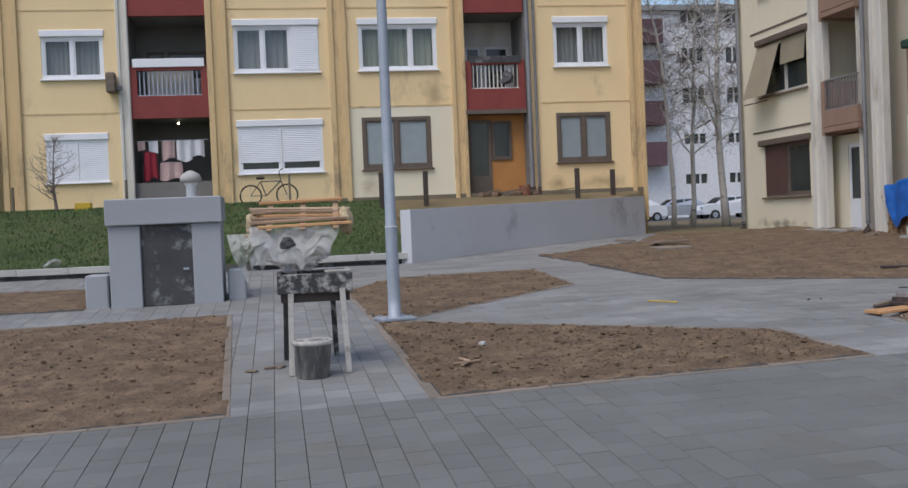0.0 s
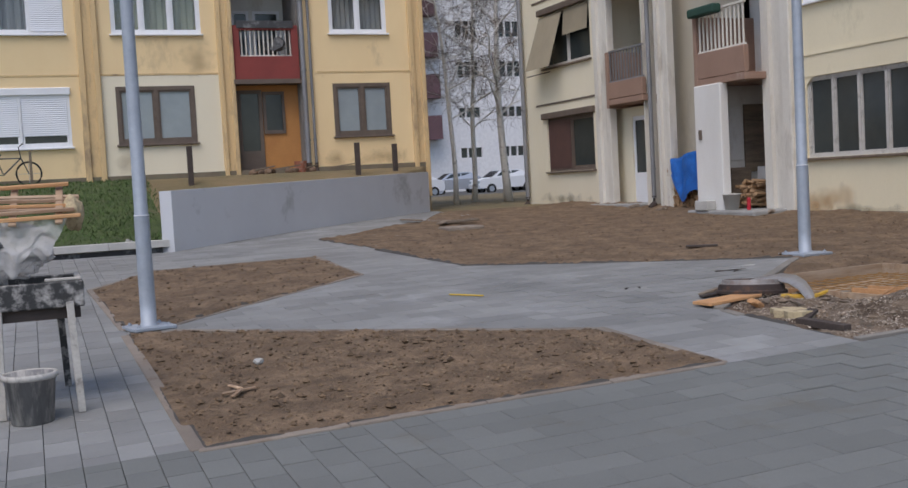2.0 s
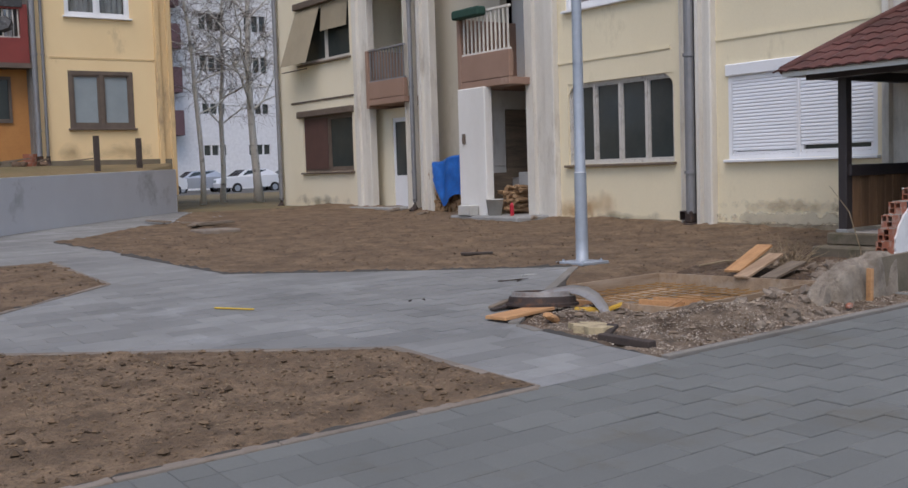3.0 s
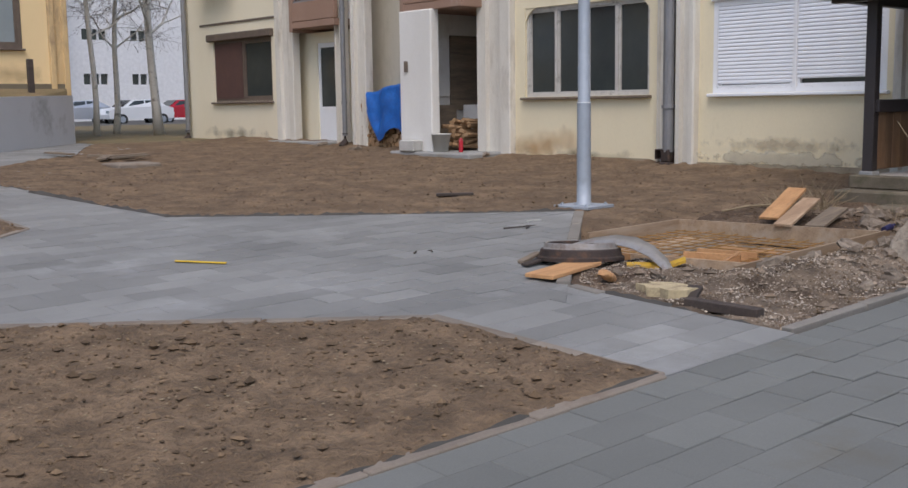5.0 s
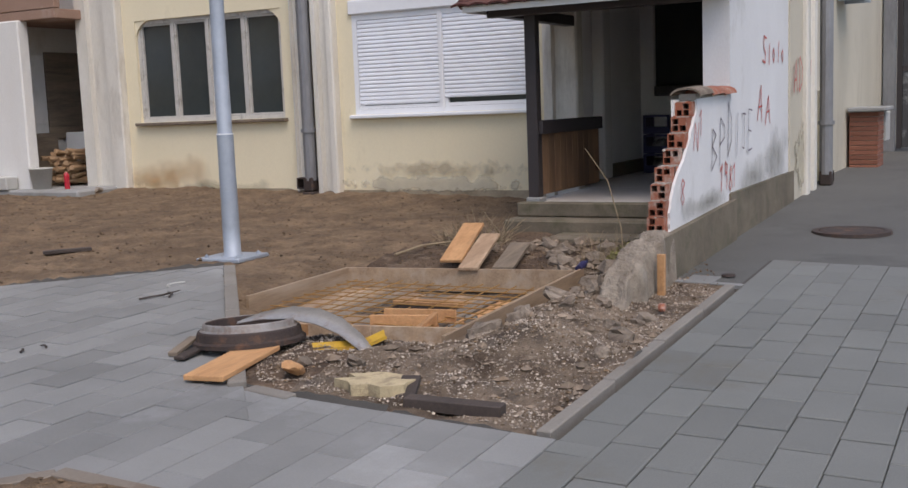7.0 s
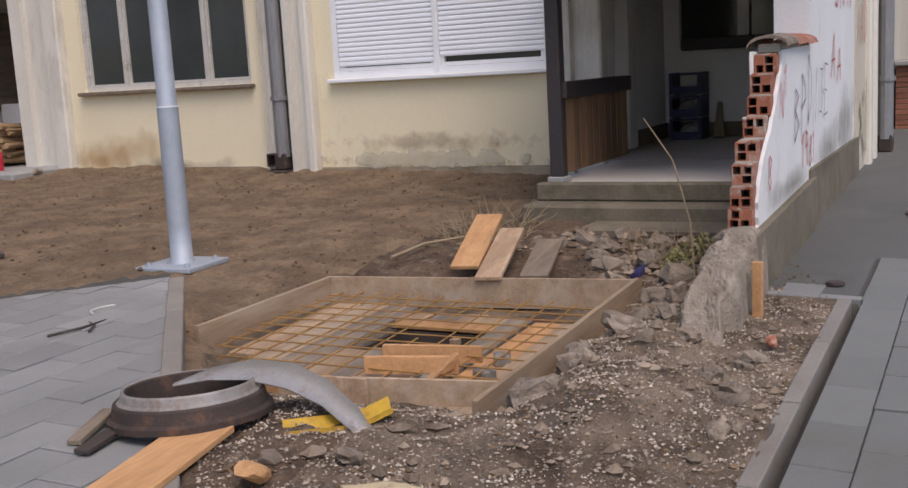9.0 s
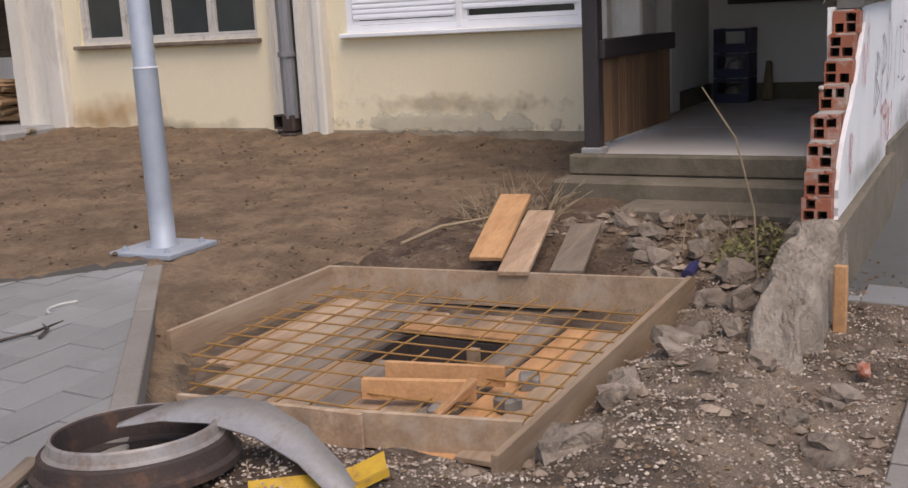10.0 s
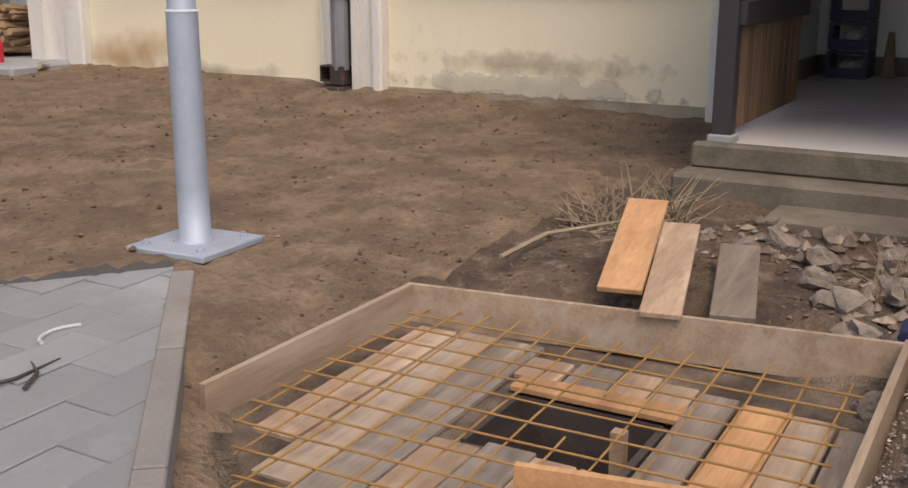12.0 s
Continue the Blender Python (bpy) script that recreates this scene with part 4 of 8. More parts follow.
for side in (0, 1):
    s = Shape()
    u_, z_, r_c = (14.63, 17.31)[side], 2.955, 0.32
    d_ = 1 if side == 0 else -1
    arc = [(u_ + d_ * r_c * (1 - math.cos(a)), z_ - r_c * (1 - math.sin(a))) for a in np.linspace(0, math.pi / 2, 6)]
    ring = [(u_ - d_ * 0.005, z_ + 0.005)] + arc
    for (ua, za), (ub, zb) in zip(arc, arc[1:]):
        s.quad(Bf(ring[0][0], -0.015, ring[0][1]), Bf(ua, -0.015, za), Bf(ub, -0.015, zb))
    for (ua, za), (ub, zb) in zip(ring, ring[1:] + ring[:1]):
        s.quad(Bf(ua, -0.015, za), Bf(ub, -0.015, zb), Bf(ub, -0.06, zb), Bf(ua, -0.06, za))
    part("rounded_corner", s, M["paleyellow"], house_b)
part("awning_rod", Shape().tube([Bf(28.2, 0.45, 4.15), Bf(26.8, 0.45, 4.15)], 0.015), M["castiron"], house_b)
s = Shape()
s.quad(Bf(28.1, 0.05, 5.75), Bf(26.75, 0.05, 5.75), Bf(26.75, 0.5, 4.3), Bf(28.2, 0.5, 4.3)).quad(Bf(26.7, 0.02, 5.78), Bf(25.35, 0.02, 5.78), Bf(25.35, 0.08, 5.1), Bf(26.7, 0.08, 5.1))
part("awning", s, M["awning"], house_b, "faded beige roller awning hanging out")
part("shutter_box", ubox(Shape(), Bf, 25.25, 28.15, -0.02, 0.12, 2.95, 3.12, bev=0.02), M["brownframe"], house_b)
part("shutter_box", ubox(Shape(), Bf, 25.25, 28.15, -0.02, 0.12, 5.8, 5.97, bev=0.02), M["brownframe"], house_b)
# recesses behind the balconies
s = Shape()
s.box((16.0, 21.9, 0), (16.2, 24.9, TOP_B)).box((14.45, 24.7, 0), (16.0, 24.9, TOP_B))
part("recess_wall", s, M["cream"], house_b)
s = Shape().box((14.65, 22.4, 0.2), (14.8, 22.98, 2.95)).box((14.65, 23.95, 0.2), (14.8, 24.9, 2.95)).box((14.65, 22.98, 2.72), (14.8, 23.95, 2.95))
part("recess_wall", s, M["cream"], house_b)
dr = part("door", Shape().box((14.68, 22.98, 0.62), (14.74, 23.95, 1.35)).box((14.68, 22.98, 1.35), (14.74, 23.06, 2.72)).box((14.68, 23.87, 1.35), (14.74, 23.95, 2.72)).box((14.68, 23.06, 2.62), (14.74, 23.87, 2.72)), M["pvc"], house_b, "white door with a dark glazed upper half")
part("pane", Shape().box((14.70, 23.05, 1.34), (14.72, 23.88, 2.63)), M["darkglass"], dr)
part("doorstep", Shape().box((13.95, 22.8, 0.3), (15.3, 25.0, 0.62), bev=0.02), M["concrete"], house_b)
for u0, u1, xo, zb, zt, zr in ((22.5, 24.16, 14.08, 2.95, 3.55, 4.32), (18.22, 19.90, 13.72, 2.98, 3.70, 4.55)):
    for k in (0, 1, 2):
        d = k * 2.85
        bal = part("balcony", Shape().box((xo, u0, zb + 0.205 + d), (xo + 0.12, u1 - 0.122, zt + d), bev=0.01), M["brown"], house_b)
        part("balcony_side", Shape().box((xo + 0.003, u1 - 0.12, zb + d), (15.98, u1, (zt + 0.75) + d), bev=0.01), M["brown"], bal)
        part("balcony_slab", Shape().box((xo + 0.005, u0 + 0.003, zb + 0.06 + d), (15.97, u1 - 0.122, zb + 0.2 + d), bev=0.01), M["brown"], bal)
        FB = facing("x", xo)
        railing(house_b, FB, u0, u1 - 0.12, -0.06, zt + d, zr + d, "trimwhite" if u0 < 20 else "pipe", 0.13)
        part("balcony_back_wall", wall_with_holes(Shape(), Bf, u0 - 0.2, u1, zb + 0.2 + d, zb + 2.85 + d, [(u0 + 0.3, u0 + 0.95, zb + 0.25 + d, zb + 2.3 + d)], -0.95, -0.8), M["white"], house_b)
        part("balcony_door", ubox(Shape(), Bf, u0 + 0.3, u0 + 0.95, -0.92, -0.85, zb + 0.25 + d, zb + 2.3 + d), M["darkglass"], house_b)
# white porch wall and its opening under the second balcony
part("porch_wall", Shape().box((13.66, 18.95, 0.2), (13.86, 19.85, 3.05), bev=0.02).box((13.86, 19.67, 0.2), (15.9, 19.85, 3.05)), M["white"], house_b, "white plastered porch wall")
part("porch_step", Shape().box((13.45, 17.75, 0.0), (16.0, 19.95, 0.52), bev=0.03).box((13.2, 17.9, 0.0), (13.5, 19.9, 0.36), bev=0.03), M["concrete"], house_b)
s = Shape().box((15.9, 17.6, 0.0), (16.1, 20.6, 3.1))
part("recess_wall", s, M["white"], house_b)
# white panel added where a lit opening would show in this wall
part("porch_board", Shape().box((14.15, 19.63, 1.5), (14.7, 19.665, 2.6), bev=0.008), M["white"], house_b, "pale panel standing for a bright opening in the porch wall")
part("porch_board", Shape().box((14.72, 19.62, 1.25), (15.6, 19.665, 2.65), bev=0.008), M["greywood"], house_b, "weathered boards on the porch wall")
# black sheet added behind this facade as the darkness of its rooms
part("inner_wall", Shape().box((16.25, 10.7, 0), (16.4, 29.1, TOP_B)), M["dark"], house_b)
part("end_wall", Shape().box((14.1 + 0.27, 29.15, 0.0), (26, 29.35, TOP_B)), M["cream"], house_b)
part("roof", Shape().box((13.9, 7.7, TOP_B), (40, 29.7, TOP_B + 0.35), bev=0.05), M["concrete"], house_b)
part("party_wall", Shape().box((14.82, 19.86, 0.1), (15.0, 22.3, TOP_B)), M["dullcream"], house_b, "weathered cream wall, darkened for shade, behind the firewood")
part("party_window", Shape().box((14.72, 20.2, 3.15), (14.82, 21.0, 4.4), bev=0.01), M["brownframe"], house_b)

# side wall of the pale house, along the paved passage
Sf = facing("y", 8.03)
part("wall", wall_with_holes(Shape(), Sf, 12.3, 15.1, 0.45, 6.2, [], -0.25, 0.0), M["sidewhite"], house_b, "white side wall with spray-painted scrawls")
# passage side: the darker cream carries shade as well as dirt
part("wall", wall_with_holes(Shape(), Sf, 15.1, 16.95, 0.25, TOP_B, [], -0.25, 0.02), M["dullcream"], house_b)
part("wall", wall_with_holes(Shape(), Sf, 16.95, 40, 0.0, TOP_B, [], -0.3, -0.06), M["dullcream"], house_b)
pilaster(house_b, Sf, 15.9, 16.6, 0.2, TOP_B, "trimwhite", 0.08)
downpipe(house_b, Sf, 17.05, 0.2, TOP_B, 0.085, 0.12)
part("plinth", ubox(Shape(), Sf, 12.2, 15.3, -0.2, 0.03, 0.0, 0.62), M["stepstone"], house_b)
part("upper_wall", Shape().box((14.37, 8.05, 3.4), (14.6, 10.4, TOP_B)), M["paleyellow"], house_b)
# entrance hall behind the porch
s = Shape().box((14.4, 10.5, 0.3), (17.5, 10.65, 3.4)).box((17.3, 8.2, 0.3), (17.45, 10.5, 1.60)).box((17.3, 10.3, 1.60), (17.45, 10.5, 3.4)).box((17.3, 9.46, 1.60), (17.45, 9.60, 3.4)).box((17.3, 8.2, 2.9), (17.45, 10.3, 3.4))
part("hall_wall", s, M["hallwhite"], house_b)
# ceiling made white to bounce more light through the hall
part("hall_ceiling", Shape().box((14.4, 8.2, 3.3), (17.5, 10.5, 3.42)), M["white"], house_b)
part("hall_baseboard", Shape().box((14.6, 10.46, 0.5), (17.3, 10.50, 0.68)).box((17.26, 8.3, 0.5), (17.3, 10.46, 0.68)), M["plinth"], house_b)
part("hall_window", Shape().box((17.38, 8.2, 1.6), (17.42, 9.46, 2.9)).box((17.38, 9.60, 1.6), (17.42, 10.3, 2.9)), M["darkglass"], house_b, "dark glazing above the hall shelf")
part("hall_shelf", Shape().box((17.02, 8.3, 1.56), (17.29, 10.22, 1.70), bev=0.01), M["post_paint"], house_b)
part("hall_column", Shape().box((15.3, 10.34, 0.52), (15.6, 10.5, 3.3), bev=0.02), M["white"], house_b)

# retaining wall and kerb of the bank
s = Shape()
r0, r1 = Vector((3.05, 19.65, 0)), Vector((10.25, 26.65, 0))
dirn = (r1 - r0).normalized()
nrm = Vector((-dirn.y, dirn.x, 0))


def slanted(s, a, b, thick, z0a, z0b, z1a, z1b):
    n_ = Vector((-(b - a).y, (b - a).x, 0)).normalized() * thick
    k = len(s.v)
    s.v += [(a.x, a.y, z0a), (b.x, b.y, z0b), (b.x + n_.x, b.y + n_.y, z0b), (a.x + n_.x, a.y + n_.y, z0a),
            (a.x, a.y, z1a), (b.x, b.y, z1b), (b.x + n_.x, b.y + n_.y, z1b), (a.x + n_.x, a.y + n_.y, z1a)]
    s.f += [tuple(k + i for i in f) for f in ((0, 1, 5, 4), (1, 2, 6, 5), (2, 3, 7, 6), (3, 0, 4, 7), (4, 5, 6, 7), (0, 3, 2, 1))]
    return s


slanted(s, r0, r1, 0.25, 0.2, 0.3, 1.48, 1.66)
slanted(s, r1 + Vector((0.02, 0.02, 0)), Vector((11.3, 29.9, 0)), 0.25, 0.2, 0.3, 1.655, 1.70)
single("retaining_wall", s, M["greypaint"], "grey rendered concrete retaining wall of the bank", "retaining wall", kind="structure")

# stains and peeling on the house walls
for F_, spots_ in ((Bf, ((15.7, 17.75, 0.40, 1.0, "rust_stain"), (10.75, 13.75, 0.62, 0.86, "peeled"), (10.8, 13.8, 0.42, 0.66, "pale_peel"), (16.4, 17.75, 0.40, 0.78, "rust_stain"), (14.7, 16.9, 0.38, 0.62, "damp"), (25.2, 28.9, 0.55, 0.95, "damp"))),
                   (Sf, ((13.6, 15.2, 0.4, 1.2, "damp"), (12.4, 14.0, 0.45, 0.95, "damp"), (15.2, 16.4, 0.3, 1.2, "pale_peel"), (10.4, 12.2, 0.5, 0.75, "damp"))),
                   (A, ((4.7, 5.72, 4.3, 5.6, "damp_light"), (9.2, 11.1, 1.9, 2.5, "damp_light"), (2.75, 3.6, 1.9, 2.7, "damp_light"), (8.4, 9.2, 1.9, 2.5, "damp_light")))):
    for i_, (u0, u1, z0, z1, key) in enumerate(spots_):
        w_ = (0.066 if z0 < 2 else 0.005) if F_ is A else 0.029 + 0.004 * i_
        part("stain", Shape().quad(F_(u0, w_, z0), F_(u1, w_, z0), F_(u1, w_, z1), F_(u0, w_, z1)), M[key], house_a if F_ is A else house_b)


# ---- things in the yard ----
def G(x, y):
    return float(gz(x, y))


def board(s, a, b, width, thick, up=(0, 0, 1), bev=0.004):
    """A plank from a to b (middle of its near edges), its width across, its thickness along up."""
    a, b = Vector(a), Vector(b)
    d = (b - a)
    ln = d.length
    d.normalize()
    u = Vector(up)
    side = u.cross(d).normalized()
    u = d.cross(side).normalized()
    m = Matrix((d, side, u)).transposed().to_4x4()
    m.translation = a
    return s.box((0, -width / 2, -thick / 2), (ln, width / 2, thick / 2), m, bev)


# lamp posts
def lamp_post(x, y, plate, turn):
    z = G(x, y)
    post = thing("street_lamp", (x, y, z), "galvanised steel lamp post bolted to a square foot plate", "street lamp", "lamp posts of the yard")
    r = Matrix.Translation((x, y, z)) @ Matrix.Rotation(radians(turn), 4, "Z")
    part("foot_plate", Shape().box((-plate / 2, -plate / 2, 0.0), (plate / 2, plate / 2, 0.035), r, 0.006), M["galv"], post)
    prof = [(0.092, 0.034), (0.09, 0.045), (0.077, 0.05), (0.076, 0.3), (0.073, 1.1), (0.073, 1.12), (0.066, 1.135), (0.062, 2.5), (0.05, 6.4)]
    p = part("pole", Shape().lathe((x, y, z), prof, 20), M["galv"], post, smooth=True)
    part("clamp_band", Shape().lathe((x, y, z), [(0.068, 1.112), (0.077, 1.114), (0.077, 1.122), (0.066, 1.124)], 20), M["pvc"], p, "white tie round the pole")
    m2 = Matrix.Translation((x, y, z)) @ Matrix.Rotation(radians(turn + 215), 4, "Z")
    for i in range(4):
        a = radians(turn + 45 + 90 * i)
        bx, by = x + plate * 0.5 * math.cos(a), y + plate * 0.5 * math.sin(a)
        part("bolt", Shape().lathe((bx, by, z + 0.035), [(0.02, 0), (0.02, 0.015), (0.01, 0.016), (0.01, 0.026), (0.0, 0.026)], 8), M["galv"], post)
    door_s = Shape()
    for j in range(6):
        a0, a1 = radians(turn - 148 + 9 * j), radians(turn - 148 + 9 * (j + 1))
        for r_, z_a, z_b in ((0.0785, 0.42, 1.0),):
            door_s.quad(*[(x + q * math.cos(a), y + q * math.sin(a), z + h) for a, q, h in ((a0, r_, z_a), (a1, r_, z_a), (a1, r_ - 0.002, z_b), (a0, r_ - 0.002, z_b))])
    part("access_door", door_s, M["galv"], p)
    part("lamp_arm", Shape().tube([(x, y, z + 6.35), (x + 0.5, y - 0.3, z + 6.55)], 0.035, 8), M["galv"], post)
    return post


lamp_post(1.845, 11.97, 0.42, 12)
lamp_post(9.755, 11.87, 0.46, 3)

# kiosk-like meter housing
kx0, kx1, ky = -1.87, -0.30, 15.0
kz = G(-1, 15)
kiosk = thing("meter_housing", (-1.08, 15.4, kz - 0.02), "grey rendered concrete housing with a dark metal door", "utility housing")
part("roof_slab", Shape().box((kx0 - 0.03, ky - 0.06, 1.37), (kx1 + 0.03, ky + 1.0, 1.75), bev=0.015), M["kioskgrey"], kiosk)
part("side_wall", Shape().box((kx0, ky, kz - 0.05), (kx0 + 0.44, ky + 0.9, 1.37), bev=0.01), M["kioskgrey"], kiosk)
part("side_wall", Shape().box((kx1 - 0.41, ky, kz - 0.05), (kx1, ky + 0.9, 1.37), bev=0.01), M["kioskgrey"], kiosk)
part("back_wall", Shape().box((kx0 + 0.44, ky + 0.75, kz - 0.05), (kx1 - 0.41, ky + 0.9, 1.37)), M["kioskgrey"], kiosk)
dr = part("door", Shape().box((kx0 + 0.44, ky + 0.05, kz), (kx1 - 0.41, ky + 0.09, 1.36), bev=0.004), M["darkdoor"], kiosk, "scuffed black metal door")
part("handle", Shape().box((kx1 - 0.55, ky + 0.02, kz + 0.5), (kx1 - 0.47, ky + 0.05, kz + 0.53)), M["galv"], dr)
for x0, x1 in ((-2.25, -1.93), (-0.24, 0.02)):
    single("concrete_block", Shape().box((x0, ky + 0.2, kz - 0.03), (x1, ky + 0.75, kz + 0.47), bev=0.02), M["kioskgrey"], "low grey rendered block beside the housing", "concrete block", "blocks beside the housing")
vent = thing("garden_lamp", (-1.0, 19.2, 0.72), "small white turned garden lamp behind the housing", "garden lamp")
part("column", Shape().lathe((-1.0, 19.2, 0.72), [(0.14, 0), (0.12, 0.1), (0.09, 0.2), (0.09, 1.35), (0.13, 1.4)], 16), M["pvc"], vent, smooth=True)
part("cap", Shape().lathe((-1.0, 19.2, 0.72), [(0.13, 1.4), (0.2, 1.45), (0.17, 1.55), (0.05, 1.62), (0.0, 1.63)], 16), M["kerbgrey"], vent, smooth=True)

# workbench with wrapped bench slats
bench = thing("work_table", (0.8, 9.35, -0.06), "mortar-splashed work table with a black tub on four legs", "work table")
for i, (x, y, key) in enumerate(((0.57, 8.93, "splashwhite"), (1.08, 8.87, "splashwhite"), (0.53, 9.78, "blacktub"), (1.02, 9.8, "blacktub"))):
    board_leg = Shape()
    z = G(x, y)
    tx, ty = x + (0.02 if x < 0.8 else -0.03), y + (0.03 if y < 9.3 else -0.25)
    board(board_leg, (x, y, z), (tx, ty, 0.70), 0.055, 0.05, (1, 0, 0))
    part("leg", board_leg, M[key], bench)
tub = Shape()
tub.box((0.47, 8.93, 0.66), (1.15, 8.97, 0.84), bev=0.008).box((0.47, 9.72, 0.66), (1.15, 9.76, 0.84), bev=0.008).box((0.47, 8.97, 0.66), (0.51, 9.72, 0.84), bev=0.008).box((1.11, 8.97, 0.66), (1.15, 9.72, 0.84), bev=0.008).box((0.5, 8.97, 0.66), (1.12, 9.72, 0.69))
part("tub", tub, M["blacktub"], bench, "black tub caked with mortar")
part("apron", Shape().box((0.5, 8.98, 0.58), (1.12, 9.02, 0.66)), M["darkwood"], bench)
part("apron", Shape().box((0.5, 9.66, 0.58), (1.12, 9.7, 0.66)), M["darkwood"], bench)
part("rim", Shape().box((0.9, 8.94, 0.842), (1.14, 8.98, 0.865), bev=0.006).box((1.10, 8.98, 0.842), (1.14, 9.5, 0.865), bev=0.006), M["splashwhite"], bench)

seat = thing("bench_seat", (0.72, 9.35, 0.85), "pale slatted wooden bench seat bundled in plastic on the table", "bench seat")
rng = random.Random(5)
for i in range(7):
    y0 = 9.0 + i * 0.055
    z0 = 1.27 + i * 0.036 + rng.uniform(-0.012, 0.012)
    s = Shape()
    board(s, (0.30 + rng.uniform(-0.05, 0.05), y0, z0), (1.13 + rng.uniform(-0.05, 0.06), y0 + 0.01, z0 + rng.uniform(-0.035, 0.02)), 0.042, 0.026, (0, rng.uniform(-0.5, 0.1), 1))
    part("slat", s, M["palewood" if i % 3 else "freshwood"], seat)
for x in (0.42, 0.72, 1.02):
    s = Shape()
    board(s, (x, 8.97, 1.24), (x + 0.03, 9.4, 1.5), 0.05, 0.02)
    part("batten", s, M["palewood"], seat)
for i in range(5):
    s = Shape()
    board(s, (0.20 + 0.02 * i, 9.12, 1.20 + i * 0.05), (0.42 + 0.03 * i, 9.16 + 0.02 * i, 1.215 + i * 0.05), 0.04, 0.022)
    part("slat", s, M["palewood"], seat)


def crumple(s, centre, size, seed, n=22, rough=0.22, drape=0.0):
    """A crumpled sheet bag: a ball pushed in and out by noise."""
    k = len(s.v)
    off = Vector((seed * 3.1, seed * 1.7, seed))
    for i in range(n + 1):
        th = math.pi * i / n
        for j in range(2 * n):
            ph = math.pi * j / n
            d = Vector((math.sin(th) * math.cos(ph), math.sin(th) * math.sin(ph), math.cos(th)))
            r = 1 + rough * noise.noise(d * 1.5 + off) * 1.8 - rough * 1.5 * (0.35 - abs(noise.noise(d * 3.2 + off))) - rough * 0.8 * (0.3 - abs(noise.noise(d * 7 + off))) + 0.06 * noise.noise(d * 15 + off)
            p = Vector((d.x * size[0], d.y * size[1], d.z * size[2])) * r
            if d.z < 0:
                p.z -= drape * max(0.0, noise.noise(Vector((ph * 1.3, seed, 0))))
            s.v.append(tuple(p + Vector(centre)))
    for i in range(n):
        for j in range(2 * n):
            a, b = k + i * 2 * n + j, k + i * 2 * n + (j + 1) % (2 * n)
            s.f.append((a, b, b + 2 * n, a + 2 * n))
    return s


s = crumple(Shape(), (0.66, 9.38, 1.06), (0.34, 0.26, 0.19), 4, 36, 0.11, 0.1)
part("wrapping", s, M["plastic"], seat, "torn milky plastic sheet", smooth=True)


def sheet_flap(x0, x1, ztop, drop, y, seed, tail, taper=0.0):
    """A hanging plastic sheet with soft folds and a ragged lower edge."""
    s = Shape()
    n_, m_ = 40, 26

    def pt(a, b):
        u, v = a / n_, b / m_
        n1 = noise.noise(Vector((u * 3.1, v * 1.6, seed)))
        n2 = noise.noise(Vector((u * 9, v * 4.5, seed + 4))) + 0.7 * (0.3 - abs(noise.noise(Vector((u * 14, v * 9, seed + 7)))))
        low = drop * (0.75 + 0.5 * noise.noise(Vector((u * 4, 0, seed + 9)))) + tail * max(0.0, 0.35 - u) / 0.35
        pull = 0.10 * v * (0.5 - u) + 0.05 * n1 * v
        u = u + taper * v * (0.25 - u)
        return (x0 + (x1 - x0) * u + pull * 1.2 - tail * 0.35 * max(0.0, 0.4 - u) * v, y - 0.10 * math.sin(v * 2.2) + 0.07 * n1 + 0.045 * n2, ztop - low * v + 0.03 * n2 * v)
    idx = len(s.v)
    for b in range(m_ + 1):
        for a in range(n_ + 1):
            s.v.append(pt(a, b))
    for b in range(m_):
        for a in range(n_):
            k = idx + b * (n_ + 1) + a
            s.f.append((k, k + 1, k + n_ + 2, k + n_ + 1))
    return s


part("wrapping", sheet_flap(0.24, 1.08, 1.28, 0.42, 9.04, 2.0, 0.1, 0.15), M["plastic"], seat, "hanging flap of milky plastic", smooth=True)
part("wrapping", sheet_flap(0.04, 0.62, 1.22, 0.30, 9.12, 6.0, 0.22, 0.75), M["plastic"], seat, "hanging flap of milky plastic", smooth=True)
part("foam_pad", crumple(Shape(), (1.13, 9.2, 1.3), (0.07, 0.12, 0.12), 2, 10, 0.2), M["foam"], seat, smooth=True)
part("foam_pad", crumple(Shape(), (0.28, 9.2, 1.3), (0.07, 0.14, 0.11), 3, 10, 0.2), M["foam"], seat, smooth=True)
part("dark_tear", crumple(Shape(), (0.58, 8.95, 1.12), (0.075, 0.03, 0.05), 7, 8, 0.3), M["darkdoor"], seat)

bz = G(0.76, 8.75)
bucket = thing("bucket", (0.76, 8.78, bz), "black plastic bucket caked with dried mortar under the table", "bucket")
part("body", Shape().lathe((0.76, 8.78, bz), [(0.0, 0.005), (0.135, 0.0), (0.165, 0.3), (0.175, 0.3), (0.175, 0.33), (0.155, 0.33), (0.13, 0.05), (0.0, 0.04)], 24), M["bucket"], bucket, smooth=True)
part("rim", Shape().lathe((0.76, 8.78, bz), [(0.168, 0.295), (0.181, 0.30), (0.181, 0.335), (0.165, 0.337), (0.158, 0.32)], 24), M["splashwhite"], bucket, "white mortar rim", smooth=True)
